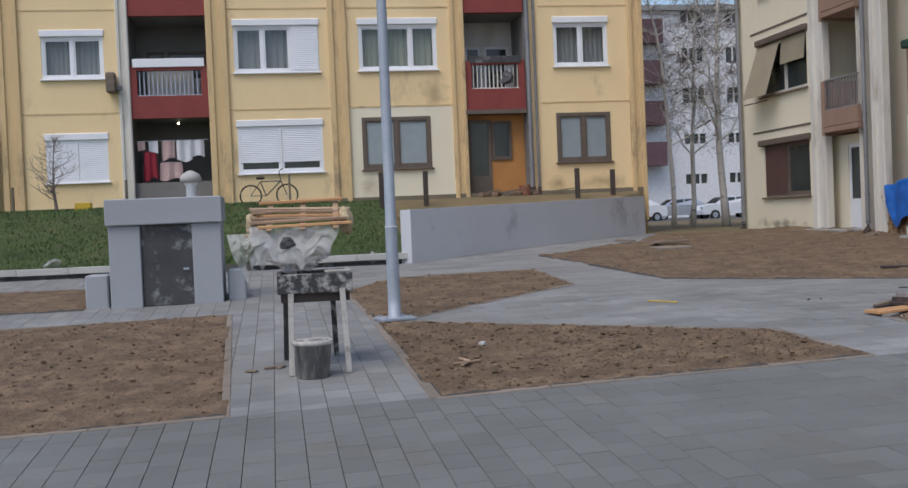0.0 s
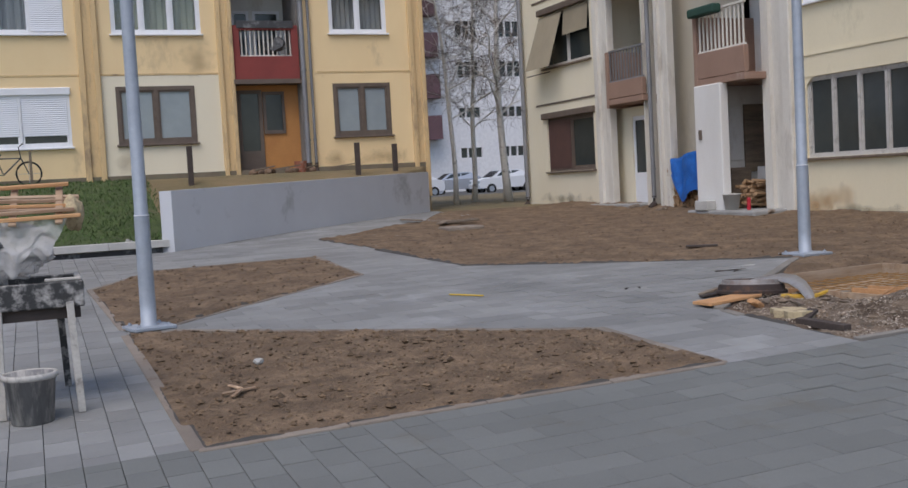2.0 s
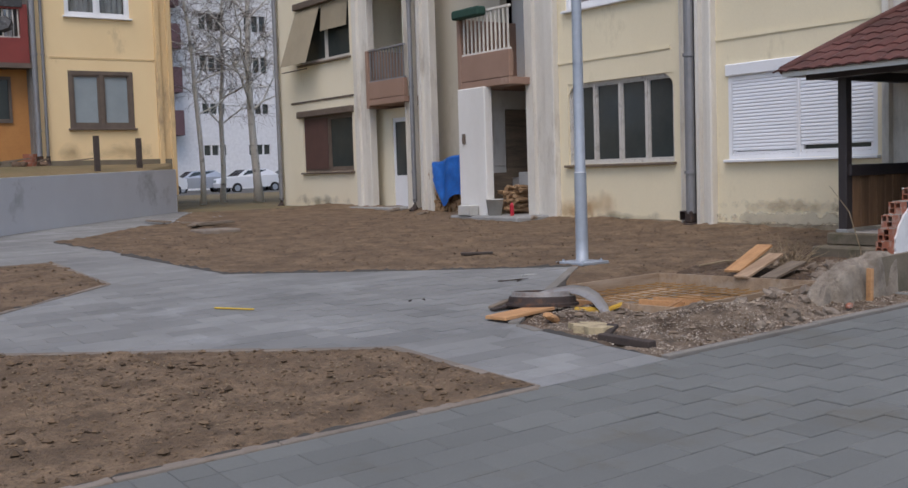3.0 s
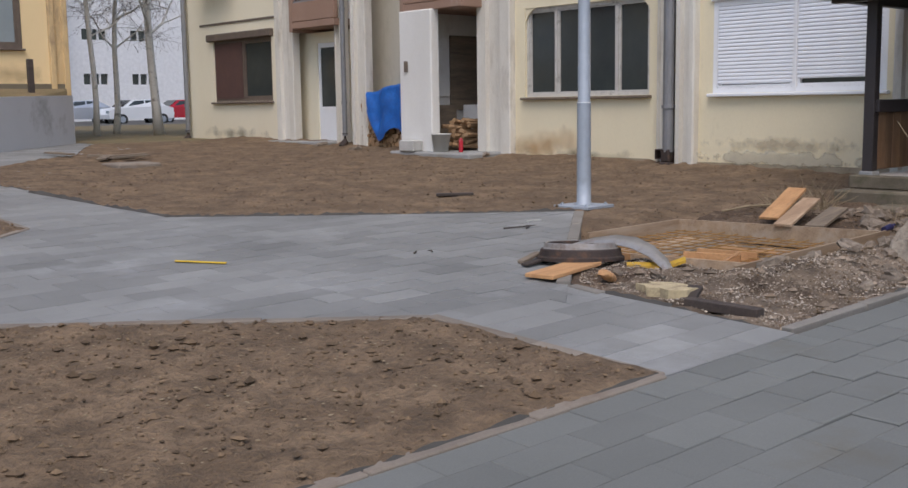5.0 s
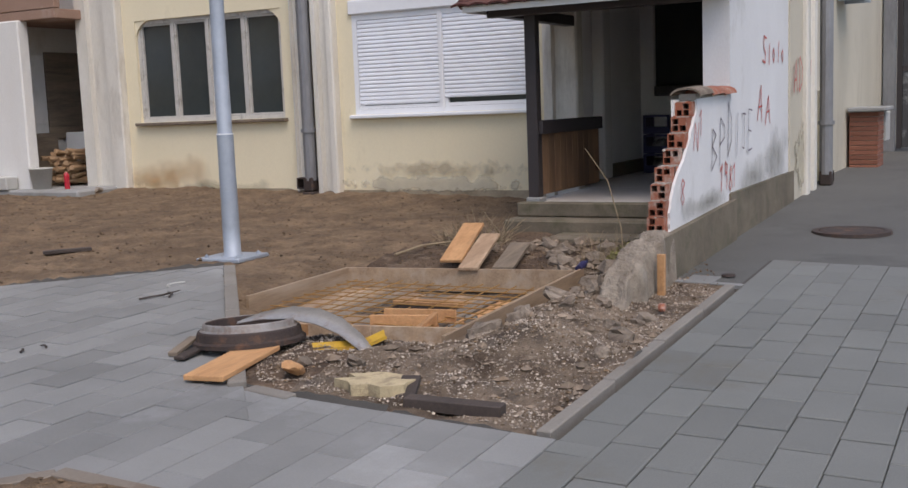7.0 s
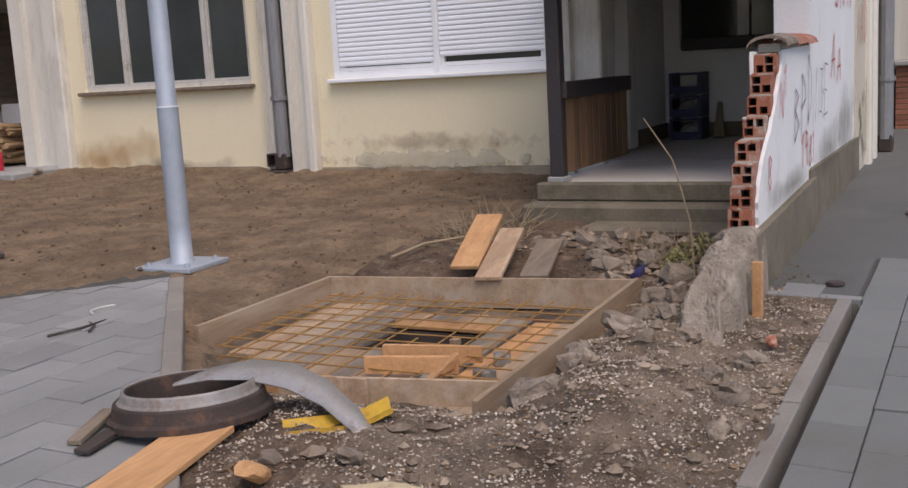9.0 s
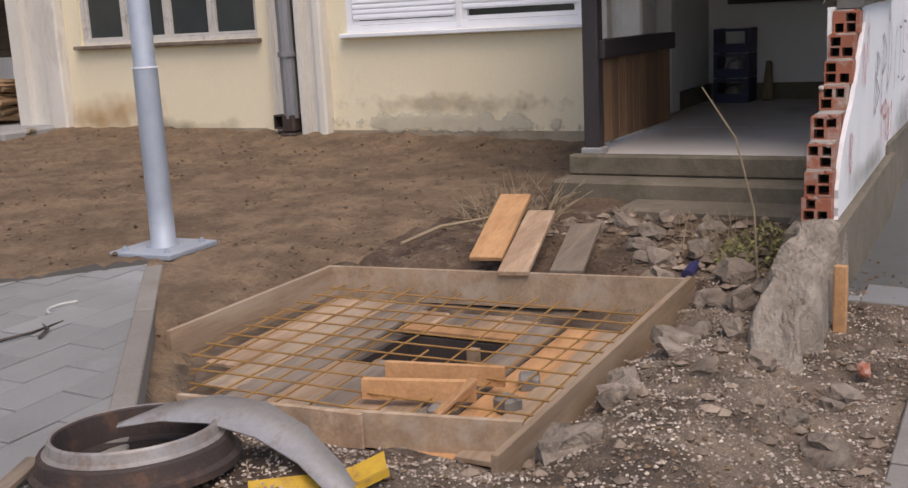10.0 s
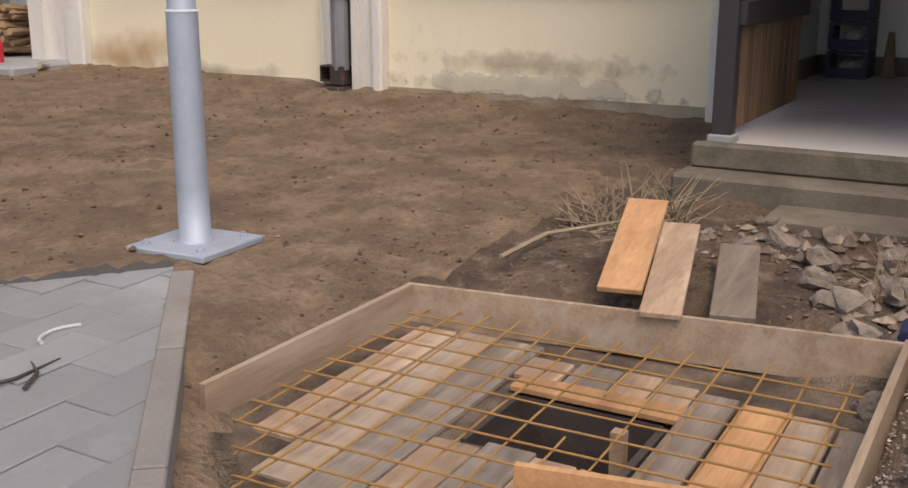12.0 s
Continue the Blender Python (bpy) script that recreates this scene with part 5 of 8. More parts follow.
part("handle", Shape().tube([(0.76 + 0.17 * math.cos(a), 8.78 - 0.06 * math.sin(a), bz + 0.31 - 0.12 * math.sin(a)) for a in np.linspace(0, math.pi, 9)], 0.005, 6), M["galv"], bucket)
for i, (x, y, ln, a) in enumerate(((0.32, 9.35, 0.2, 20), (0.15, 9.3, 0.12, -30), (0.45, 9.3, 0.15, 70))):
    s = Shape()
    board(s, (x, y, G(x, y) + 0.015), (x + ln * math.cos(radians(a)), y + ln * math.sin(radians(a)), G(x, y) + 0.015), 0.05, 0.02)
    single("wood_scrap", s, M["greywood"], "grey wood scrap lying on the paving", "wood scrap", "wood scraps")

# ---- porch ----
porch = thing("porch", (13.4, 9.2, 0.2), "porch with concrete steps, dark posts and a brown tiled roof", "porch")
part("floor_slab", Shape().box((12.38, 8.2, -0.2), (14.36, 10.22, 0.50), bev=0.02).box((14.36, 8.2, -0.2), (17.5, 10.6, 0.50)), M["tilefloor"], porch)
part("nosing", Shape().box((12.33, 8.2, 0.362), (12.44, 10.24, 0.512), bev=0.015), M["stepstone"], porch)
part("step", Shape().box((12.08, 8.2, -0.2), (12.40, 10.28, 0.36), bev=0.02), M["stepstone"], porch)
part("step", Shape().box((11.72, 8.25, -0.2), (12.1, 9.65, 0.24), bev=0.02), M["stepstone"], porch)
part("post", Shape().box((12.46, 10.04, 0.54), (12.58, 10.16, 2.45), bev=0.008), M["post_paint"], porch)
part("post_foot", Shape().box((12.44, 10.02, 0.5), (12.6, 10.18, 0.55), bev=0.008), M["concrete"], porch)
part("post", Shape().box((12.46, 8.2, 0.52), (12.58, 8.32, 2.45), bev=0.008), M["post_paint"], porch)
part("rail_beam", Shape().box((12.5, 10.0, 1.20), (14.3, 10.14, 1.34), bev=0.008), M["post_paint"], porch)
pn = part("side_panel", Shape().box((12.6, 10.09, 0.56), (14.28, 10.105, 1.2)), M["panelwood"], porch)
for x in np.arange(12.6, 14.2, 0.17):
    part("panel_board", Shape().box((x, 10.05, 0.57), (x + 0.163, 10.09, 1.2), bev=0.004), M["panelwood"], pn)
part("eave_beam", Shape().box((12.3, 8.05, 2.40), (12.42, 10.5, 2.52), bev=0.006).box((12.42, 10.3, 2.40), (14.3, 10.42, 2.52), bev=0.006), M["post_paint"], porch)
# roof planes: a front slope with a hip towards the window
e0, e1, t0, t1 = Vector((12.0, 10.62, 2.50)), Vector((12.0, 7.95, 2.50)), Vector((14.36, 10.15, 3.50)), Vector((14.36, 7.95, 3.50))
s = Shape().quad(e0, e1, t1, t0).quad(e0, t0, (14.36, 10.62, 2.55))
dn = Vector((0, 0, -0.06))
s.quad(e0 + dn, t0 + dn, t1 + dn, e1 + dn).quad(e0, e0 + dn, e1 + dn, e1).quad(e0, (14.36, 10.62, 2.55), (14.36, 10.62, 2.49), e0 + dn).quad(e1, e1 + dn, t1 + dn, t1)
# unseen underside, white only to reflect light into the porch and hall
roof = part("roof", s, M["white"], porch)


def tile_mesh(w, ln):
    s = Shape()
    n = 6
    for j in range(n):
        a, b = j / n, (j + 1) / n
        h = lambda t: 0.018 + 0.022 * math.sin(t * math.pi)
        s.quad((-0.02, (a - 0.5) * w, h(a)), (-0.02, (b - 0.5) * w, h(b)), (ln, (b - 0.5) * w, h(b)), (ln, (a - 0.5) * w, h(a)))
        s.quad((-0.02, (a - 0.5) * w, h(a) - 0.02), (-0.02, (b - 0.5) * w, h(b) - 0.02), (-0.02, (b - 0.5) * w, h(b)), (-0.02, (a - 0.5) * w, h(a)))
    return to_mesh("tile", s, M["roof"], (0, 0, 0))


tm = tile_mesh(0.205, 0.3)
sl = (t1 - e1)
sd = sl.normalized()
up_ = Vector((0, -1, 0)).cross(sd).normalized()
if up_.z < 0:
    up_ = -up_
for i in range(9):
    v = i / 9
    p0 = e1 + sl * v
    ymax = 10.62 - 0.47 * v
    for j in range(14):
        y = 8.02 + 0.2 * j
        if y > ymax:
            break
        o = new("tile", tm)
        o.parent = roof
        m = Matrix((sd, up_.cross(sd), up_)).transposed().to_4x4()
        m = m @ Matrix.Rotation(radians(3 + random.uniform(-1.5, 1.5)), 4, "Y")
        m.translation = Vector((p0.x, y, p0.z)) + up_ * 0.012 + sd * -0.03 - BASE[porch]
        o.matrix_basis = m
hipd = (t0 - e0)
part("hip_ridge", Shape().tube([e0 + Vector((0, 0, 0.02)), t0 + Vector((0, 0, 0.03))], 0.06, 8), M["roof"], porch, smooth=True)
part("flashing", Shape().box((14.1, 8.0, 3.44), (14.36, 10.2, 3.56), bev=0.01), M["galv"], porch)
crate = thing("crate", (17.0, 10.12, 0.5), "stack of dark blue plastic crates in the entrance", "crate")
for i in range(3):
    z = 0.5 + i * 0.27
    s = Shape()
    F_ = lambda u, w, zz: (16.78 - w, u, zz)
    wall_with_holes(s, F_, 9.93, 10.31, z, z + 0.26, [(9.97, 10.27, z + 0.10, z + 0.23)], -0.03, 0)
    s.box((16.81, 9.93, z), (17.2, 9.96, z + 0.26)).box((16.81, 10.28, z), (17.2, 10.31, z + 0.26)).box((16.81, 9.96, z), (17.2, 10.28, z + 0.02))
    tier = part("crate_tier", s, M["bluecrate"], crate)
    if i < 2:
        part("bag", Shape().rock((16.98, 10.12, z + 0.11), (0.14, 0.13, 0.09), random.Random(i)), M["plastic"], tier, "pale plastic bag in the crate")
single("broom", Shape().tube([(17.05, 9.78, 0.5), (17.2, 9.8, 0.92)], [0.07, 0.03], 8), M["drytwig"], "brown twig bundle leaning in the entrance", "broom")

# ---- broken block wall beside the steps ----
bw = thing("broken_wall", (11.2, 8.1, 0.1), "broken hollow-block wall with white plaster and scrawls", "broken wall")
edge_x = lambda z: float(np.interp(z, (0.45, 0.72, 0.86, 1.0, 1.25, 1.5), (10.20, 10.27, 10.38, 10.62, 10.90, 11.08)))
FE = lambda x0: (lambda u, w, z: (x0 + 0.12 - w, u, z))
brk = random.Random(17)
z0, i = 0.49, 0
while z0 < 1.47:
    z1 = z0 + 0.118
    x0 = edge_x(z0 + 0.03) + brk.uniform(-0.035, 0.03)
    hs, hgt, gone = [], 0.05, brk.randint(0, 5)
    for r in range(2):
        for c in range(2):
            u = 8.053 + c * 0.061 + brk.uniform(-0.003, 0.003)
            if gone == r * 2 + c:
                continue
            hs.append((u, u + brk.uniform(0.042, 0.053), z0 + 0.009 + r * 0.054, z0 + 0.055 + r * 0.054))
    blk = part("clay_block", wall_with_holes(Shape(), FE(x0), 8.04 + brk.uniform(-0.006, 0.006), 8.175 + brk.uniform(-0.012, 0.006), z0, z1, hs, 0.0, 0.12), M["clay"], bw)
    # black plate painting the shade at the back of the holes
    part("block_core", Shape().box((x0 + 0.10, 8.045, z0), (x0 + 0.13, 8.17, z1)), M["dark"], blk)
    # chipped shards round the broken edge
    for k in range(3):
        part("shard", Shape().rock((x0 + brk.uniform(0.0, 0.06), 8.05 + brk.random() * 0.12, z1 - 0.004), (brk.uniform(0.015, 0.03), brk.uniform(0.01, 0.025), 0.01), brk), M["clay" if k else "mortar"], blk)
    part("clay_block", Shape().box((x0 + 0.135, 8.045, z0), (12.25, 8.17, z1)), M["clay"], bw)
    part("mortar_bed", Shape().box((x0 + brk.uniform(0.01, 0.05), 8.05, z1), (12.2, 8.165, z1 + 0.008)), M["mortar"], bw)
    z0, i = z1 + (0.004 if i % 2 == 0 else 0.009), i + 1
s = Shape()
outline = [(edge_x(z) + 0.075 + 0.05 * noise.noise(Vector((z * 9, 2, 0))) + 0.03 * noise.noise(Vector((z * 31, 5, 0))), z) for z in np.linspace(0.42, 1.50, 26)] + [(12.25, 1.53), (12.25, 0.42)]
k = len(outline)
s.quad(*[(x, 8.02, z) for x, z in outline])
s.quad(*[(x, 8.043, z) for x, z in reversed(outline)])
for (xa, za), (xb, zb) in zip(outline, outline[1:] + outline[:1]):
    s.quad((xa, 8.02, za), (xb, 8.02, zb), (xb, 8.043, zb), (xa, 8.043, za))
part("plaster", s, M["sidewhite"], bw)
part("plaster", Shape().box((10.95, 8.172, 0.5), (12.3, 8.19, 1.5)), M["white"], bw)
s = Shape()
slanted(s, Vector((9.98, 7.97, 0)), Vector((12.3, 7.97, 0)), 0.24, -0.1, 0.0, 0.48, 0.56)
part("footing", s, M["stepstone"], bw, "mossy concrete footing")
for i, key in enumerate(("stone", "clay", "clay")):
    s = Shape()
    x = 11.05 + i * 0.42
    for j in range(6):
        a, b = math.pi * j / 6, math.pi * (j + 1) / 6
        pa, pb = (8.1 - 0.13 * math.cos(a), 1.53 + 0.07 * math.sin(a)), (8.1 - 0.13 * math.cos(b), 1.53 + 0.07 * math.sin(b))
        s.quad((x, *pa), (x + 0.44, pa[0], pa[1] + 0.015), (x + 0.44, pb[0], pb[1] + 0.015), (x, *pb))
        s.quad((x, pa[0], pa[1] - 0.02), (x, *pa), (x, *pb), (x, pb[0], pb[1] - 0.02))
    part("cap_tile", s, M[key], bw)
part("cap_bed", Shape().box((11.12, 8.03, 1.49), (12.25, 8.17, 1.545)), M["mortar"], bw)


def scrawl(strokes, key, name, y=8.014, width=0.022):
    for st in strokes:
        s = Shape()
        for (xa, za), (xb, zb) in zip(st, st[1:]):
            d = Vector((xb - xa, 0, zb - za))
            n_ = Vector((-d.z, 0, d.x)).normalized() * width / 2
            e = d.normalized() * width * 0.4
            a, b = Vector((xa, y, za)) - e, Vector((xb, y, zb)) + e
            s.quad(a - n_, b - n_, b + n_, a + n_)
        part(name, s, M[key], bw if st[0][0] < 12.25 else house_b, smooth=False)


def letters(text, x, z, w, h, slant=0.0):
    """Plain bar strokes in the manner of hand-sprayed capitals."""
    L = {"B": [[(0, 0), (0, 1), (0.7, 0.85), (0.1, 0.52), (0.8, 0.3), (0, 0)]], "P": [[(0, 0), (0, 1), (0.8, 0.85), (0.75, 0.6), (0, 0.5)]],
         "D": [[(0, 0), (0, 1), (0.7, 0.7), (0.75, 0.25), (0, 0)]], "I": [[(0.4, 0), (0.45, 1)]], "J": [[(0.2, 1), (0.8, 1)], [(0.6, 1), (0.5, 0.1), (0.1, 0.15)]],
         "E": [[(0.8, 1), (0, 1), (0, 0), (0.8, 0.02)], [(0, 0.5), (0.6, 0.5)]], "1": [[(0.1, 0.75), (0.5, 1), (0.45, 0)]], "9": [[(0.7, 0.6), (0.1, 0.6), (0.2, 1), (0.75, 0.95), (0.6, 0)]],
         "8": [[(0.4, 0.5), (0, 0.2), (0.4, 0), (0.8, 0.2), (0.1, 0.8), (0.4, 1), (0.8, 0.8), (0.4, 0.5)]], "A": [[(0, 0), (0.4, 1), (0.8, 0)], [(0.15, 0.4), (0.7, 0.4)]],
         "N": [[(0, 0), (0.05, 1), (0.7, 0), (0.75, 1)]], "S": [[(0.8, 0.9), (0.2, 1), (0.1, 0.6), (0.7, 0.4), (0.6, 0), (0, 0.1)]], "l": [[(0.3, 0), (0.35, 0.9)]], "o": [[(0.3, 0), (0, 0.25), (0.3, 0.5), (0.6, 0.25), (0.3, 0)]]}
    out, jit = [], random.Random(len(text) * 7 + int(x * 10))
    for i, ch in enumerate(text):
        jx, jz, js = jit.uniform(-0.08, 0.08), jit.uniform(-0.12, 0.1), jit.uniform(0.85, 1.2)
        for st in L.get(ch, []):
            out.append([(x + (i + u * 0.7 + 0.12 * v + jx + jit.uniform(-0.06, 0.06)) * w, z + (v * js + jz + jit.uniform(-0.05, 0.05)) * h + slant * i) for u, v in st])
    return out


scrawl(letters("BPDIJE", 11.55, 0.92, 0.28, 0.42, 0.01), "graffiti_black", "scrawl_stroke", 8.012, 0.013)
scrawl(letters("1981", 11.85, 0.66, 0.16, 0.22), "graffiti_red", "scrawl_stroke", 8.012, 0.018)
scrawl(letters("N", 10.98, 1.08, 0.24, 0.2) + letters("1", 11.15, 1.22, 0.16, 0.22) + letters("8", 10.6, 0.66, 0.16, 0.18), "graffiti_red", "scrawl_stroke", 8.012, 0.012)
scrawl(letters("AA", 13.45, 1.25, 0.36, 0.3, -0.03), "graffiti_red", "scrawl_stroke", 8.022, 0.022)
scrawl(letters("SloIo", 13.7, 1.86, 0.24, 0.24, 0.0), "graffiti_red", "scrawl_stroke", 8.022, 0.022)
scrawl(letters("ADIlS", 15.2, 1.55, 0.34, 0.34, 0.02), "graffiti_red", "scrawl_stroke", 7.985, 0.026)


# ---- open pit with formwork ----
pit = thing("pit_formwork", (9.05, 9.75, -0.05), "wooden formwork frame round an open shaft with rusty mesh", "formwork")


def upright_board(a, b, za, zb, h, thick=0.028, key="formwood", name="frame_board", label=""):
    """A board set on edge from a to b, its top at za and zb."""
    a, b = Vector((*a, 0)), Vector((*b, 0))
    s = Shape()
    slanted(s, a, b, thick, za - h, zb - h, za, zb)
    return part(name, s, M[key], pit, label)


upright_board((8.60, 10.78), (9.90, 10.74), 0.150, 0.175, 0.17)
upright_board((9.90, 10.77), (10.10, 8.70), 0.175, 0.195, 0.19)
upright_board((10.2, 8.72), (7.86, 8.72), 0.20, 0.135, 0.18)
upright_board((8.02, 10.22), (8.10, 9.45), 0.10, 0.10, 0.12, key="formwood")
upright_board((8.095, 9.46), (8.24, 8.78), 0.105, 0.10, 0.14, key="formwood")
upright_board((8.05, 9.58), (8.06, 9.36), 0.115, 0.115, 0.14, 0.022, "palewood", "cleat")
upright_board((8.02, 10.05), (8.04, 9.85), 0.10, 0.10, 0.12, 0.022, "freshwood", "cleat")
upright_board((8.44, 9.60), (8.57, 9.14), 0.100, 0.100, 0.085, 0.035, "freshwood", "loose_board")
upright_board((8.66, 9.62), (8.76, 9.10), 0.105, 0.105, 0.085, 0.03, "freshwood", "loose_board")
s = Shape()
board(s, (8.35, 9.2, 0.03), (8.53, 9.12, 0.13), 0.04, 0.02)
part("loose_board", s, M["freshwood"], pit)
rng = random.Random(11)
keys = ["palewood", "formwood", "cementwood", "palewood", "cementwood"]
y = 10.66
i, right = 0, 0
while y > 8.85:
    wd = rng.choice((0.16, 0.19, 0.21))
    y0, y1 = y - wd, y - 0.008
    x_lo = max(8.12, 8.0 + (y - 10.2) / 0.85 + 0.1)
    runs = [(x_lo, 9.88)] if y0 > 9.97 or y1 < 9.42 else [(x_lo, 8.99), (9.55, 9.80)]
    if y1 < 9.42:
        runs = [(x_lo, 9.72)]
    for x0, x1 in runs:
        right += y1 < 9.42
        key = keys[i % 5] if y1 > 9.42 else ("cementwood", "freshwood", "formwood")[(right - 1) % 3]
        s = Shape()
        t = rng.uniform(-0.01, 0.01)
        board(s, (x0 + rng.uniform(0, 0.05), (y0 + y1) / 2, -0.045 + 0.012 * (x0 - 8) * 2 + t), (x1 - rng.uniform(0, 0.06), (y0 + y1) / 2, -0.045 + 0.012 * (x1 - 8) * 2 + t), wd - 0.01, 0.025)
        part("deck_board", s, M[key], pit)
    y -= wd
    i += 1
s = Shape()
board(s, (9.50, 9.36, -0.005), (9.50, 10.02, -0.005), 0.13, 0.025)
part("deck_board", s, M["freshwood"], pit, "new orange board beside the shaft")
s = Shape()
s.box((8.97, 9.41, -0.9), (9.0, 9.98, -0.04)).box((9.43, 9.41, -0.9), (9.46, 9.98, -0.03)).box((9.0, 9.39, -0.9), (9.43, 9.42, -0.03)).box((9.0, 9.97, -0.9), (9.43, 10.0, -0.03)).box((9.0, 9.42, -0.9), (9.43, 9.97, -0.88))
# sides and floor coloured near-black for the shade down the shaft
part("shaft", s, M["darkwood"], pit, "open shaft with its shade painted near-black")
part("prop", Shape().box((9.28, 9.50, -0.8), (9.33, 9.55, -0.02)), M["palewood"], pit)
for x_, y_, a_ in ((8.9, 9.05, 0.4), (8.62, 9.02, 1.1), (8.44, 9.23, 0.2)):
    part("stone_block", Shape().box((-0.05, -0.045, 0.0), (0.05, 0.045, 0.07), Matrix.Translation((x_, y_, -0.03)) @ Matrix.Rotation(a_, 4, "Z"), 0.012), M["kerbdull"], pit, "small grey stone block on the boards")
# reinforcing mesh
ROD = 0.0045
for n_, yy in enumerate(np.arange(8.86, 10.68, 0.15)):
    x_lo = max(8.14, 8.0 + (yy - 10.15) / 0.85, 8.16 + (9.45 - yy) * 0.21)
    x_hi = 9.93
    segs = [(x_lo, 9.02), (9.38, x_hi)] if 9.55 < yy < 9.7 else [(x_lo, x_hi)]
    for a, b in segs:
        pts = [(x, yy + 0.004 * math.sin(x * 5 + n_), 0.018 + 0.03 * (x - 8.0) + 0.006 * math.sin(x * 3 + n_)) for x in np.linspace(a, b, 7)]
        part("rod", Shape().tube(pts, ROD, 6), M["rebar"], pit)
for n_, xx in enumerate(np.arange(8.15, 9.95, 0.15)):
    y_hi = min(10.70, 10.15 + (xx - 8.0) * 0.85)
    pts = [(xx + 0.004 * math.sin(y_ * 5 + n_), y_, 0.027 + 0.03 * (xx - 8.0) + 0.006 * math.sin(xx * 3)) for y_ in np.linspace(max(8.80, min(10.0, 9.45 - (xx - 8.16) / 0.21)), y_hi, 7)]
    part("rod", Shape().tube(pts, ROD, 6), M["rebar"], pit)

# manhole rings
rz = G(7.38, 9.8)


def manhole_ring(x, y, z, r, tilt, label, key="castiron"):
    ring = thing("iron_ring", (x, y, z), label, "iron ring", "iron rings by the pit")
    k = r / 0.38
    s = Shape().lathe((0, 0, 0), [(0.385 * k, 0.0), (0.385 * k, 0.025), (0.362 * k, 0.035), (0.352 * k, 0.082), (0.345 * k, 0.09), (0.333 * k, 0.09), (0.327 * k, 0.08), (0.325 * k, 0.03), (0.29 * k, 0.03), (0.285 * k, 0.0), (0.385 * k, 0.0)], 40)
    m = Matrix.Translation((x, y, z)) @ Matrix.Rotation(radians(tilt[0]), 4, "X") @ Matrix.Rotation(radians(tilt[1]), 4, "Y")
    part("flange", s.move(m), M[key], ring)
    s = Shape().lathe((0, 0, 0), [(0.335 * k, 0.088), (0.318 * k, 0.10), (0.310 * k, 0.130), (0.302 * k, 0.137), (0.294 * k, 0.133)], 40)
    part("collar", s.move(m), M["ironlight"], ring, "worn bare-metal collar")
    s = Shape().lathe((0, 0, 0), [(0.295 * k, 0.134), (0.288 * k, 0.129), (0.28 * k, 0.03), (0.215 * k, 0.028), (0.212 * k, 0.0)], 40)
    part("seat", s.move(m), M["castiron"], ring, "dark rusty inner seat")
    return ring


manhole_ring(7.36, 9.78, rz + 0.012, 0.338, (-3, 3), "dark cast-iron manhole frame lying by the pit")
# bent steel band
s = Shape()
path = [(7.42, 9.92, 0.235), (7.50, 9.78, 0.275), (7.55, 9.60, 0.295), (7.55, 9.40, 0.285), (7.50, 9.20, 0.245), (7.43, 9.02, 0.175), (7.36, 8.90, 0.11)]
wide = (0.15, 0.65, 1.05, 1.25, 1.2, 1.1, 1.05)
rims = [((p[0] - 0.055 * w, p[1] - 0.02 * w, p[2] - 0.03 * w), (p[0] + 0.06 * w, p[1] + 0.025 * w, p[2] + 0.02 * w)) for p, w in zip(path, wide)]
low = lambda p: (p[0], p[1], p[2] - 0.006)
for (a, b), (c, d) in zip(rims, rims[1:]):
    s.quad(a, c, d, b).quad(low(a), low(b), low(d), low(c)).quad(a, low(a), low(c), c).quad(b, d, low(d), low(b))
s.quad(rims[-1][0], low(rims[-1][0]), low(rims[-1][1]), rims[-1][1])
single("steel_band", s, M["sheet"], "bent grey steel band leaning over the manhole frame", "steel band", smooth=True)
s = Shape()
ya, yb = Vector((7.30, 9.27, 0.12)), Vector((7.56, 8.93, 0.12))
for i in range(8):
    a, b = ya.lerp(yb, i / 8), ya.lerp(yb, (i + 1) / 8)
    lift = lambda t: 0.05 * max(0, t - 0.7) / 0.3 + 0.01
    pa, pb = a + Vector((0, 0, lift(i / 8))), b + Vector((0, 0, lift((i + 1) / 8)))
    off = Vector((0.05, 0.04, 0.0))
    s.quad(pa - off + Vector((0, 0, 0.02)), pb - off + Vector((0, 0, 0.02)), pb, pa).quad(pa, pb, pb + off + Vector((0, 0, 0.03)), pa + off + Vector((0, 0, 0.03)))
    s.quad(pa - off, pb - off, pb - off + Vector((0, 0, 0.02)), pa - off + Vector((0, 0, 0.02)))
single("shovel_blade", s, M["yellowpaint"], "bent yellow-painted steel piece on the rubble", "steel scrap")


def plank(name, a, b, w, t, key, label, group="loose boards by the pit", cat="board"):
    s = Shape()
    board(s, a, b, w, t)
    return single(name, s, M[key], label, cat, group)


plank("board", (6.56, 9.46, 0.125), (7.22, 9.58, 0.145), 0.24, 0.03, "freshwood", "new orange board across the kerb")
plank("board", (10.10, 9.84, 0.23), (10.83, 9.98, 0.46), 0.19, 0.028, "freshwood", "new orange board leaning on the rubble")
plank("board", (9.98, 9.62, 0.19), (10.80, 9.80, 0.37), 0.17, 0.028, "palewood", "pale board leaning on the rubble")
plank("board", (10.10, 9.36, 0.185), (10.84, 9.53, 0.29), 0.18, 0.03, "greywood", "weathered grey board with peeling bark")
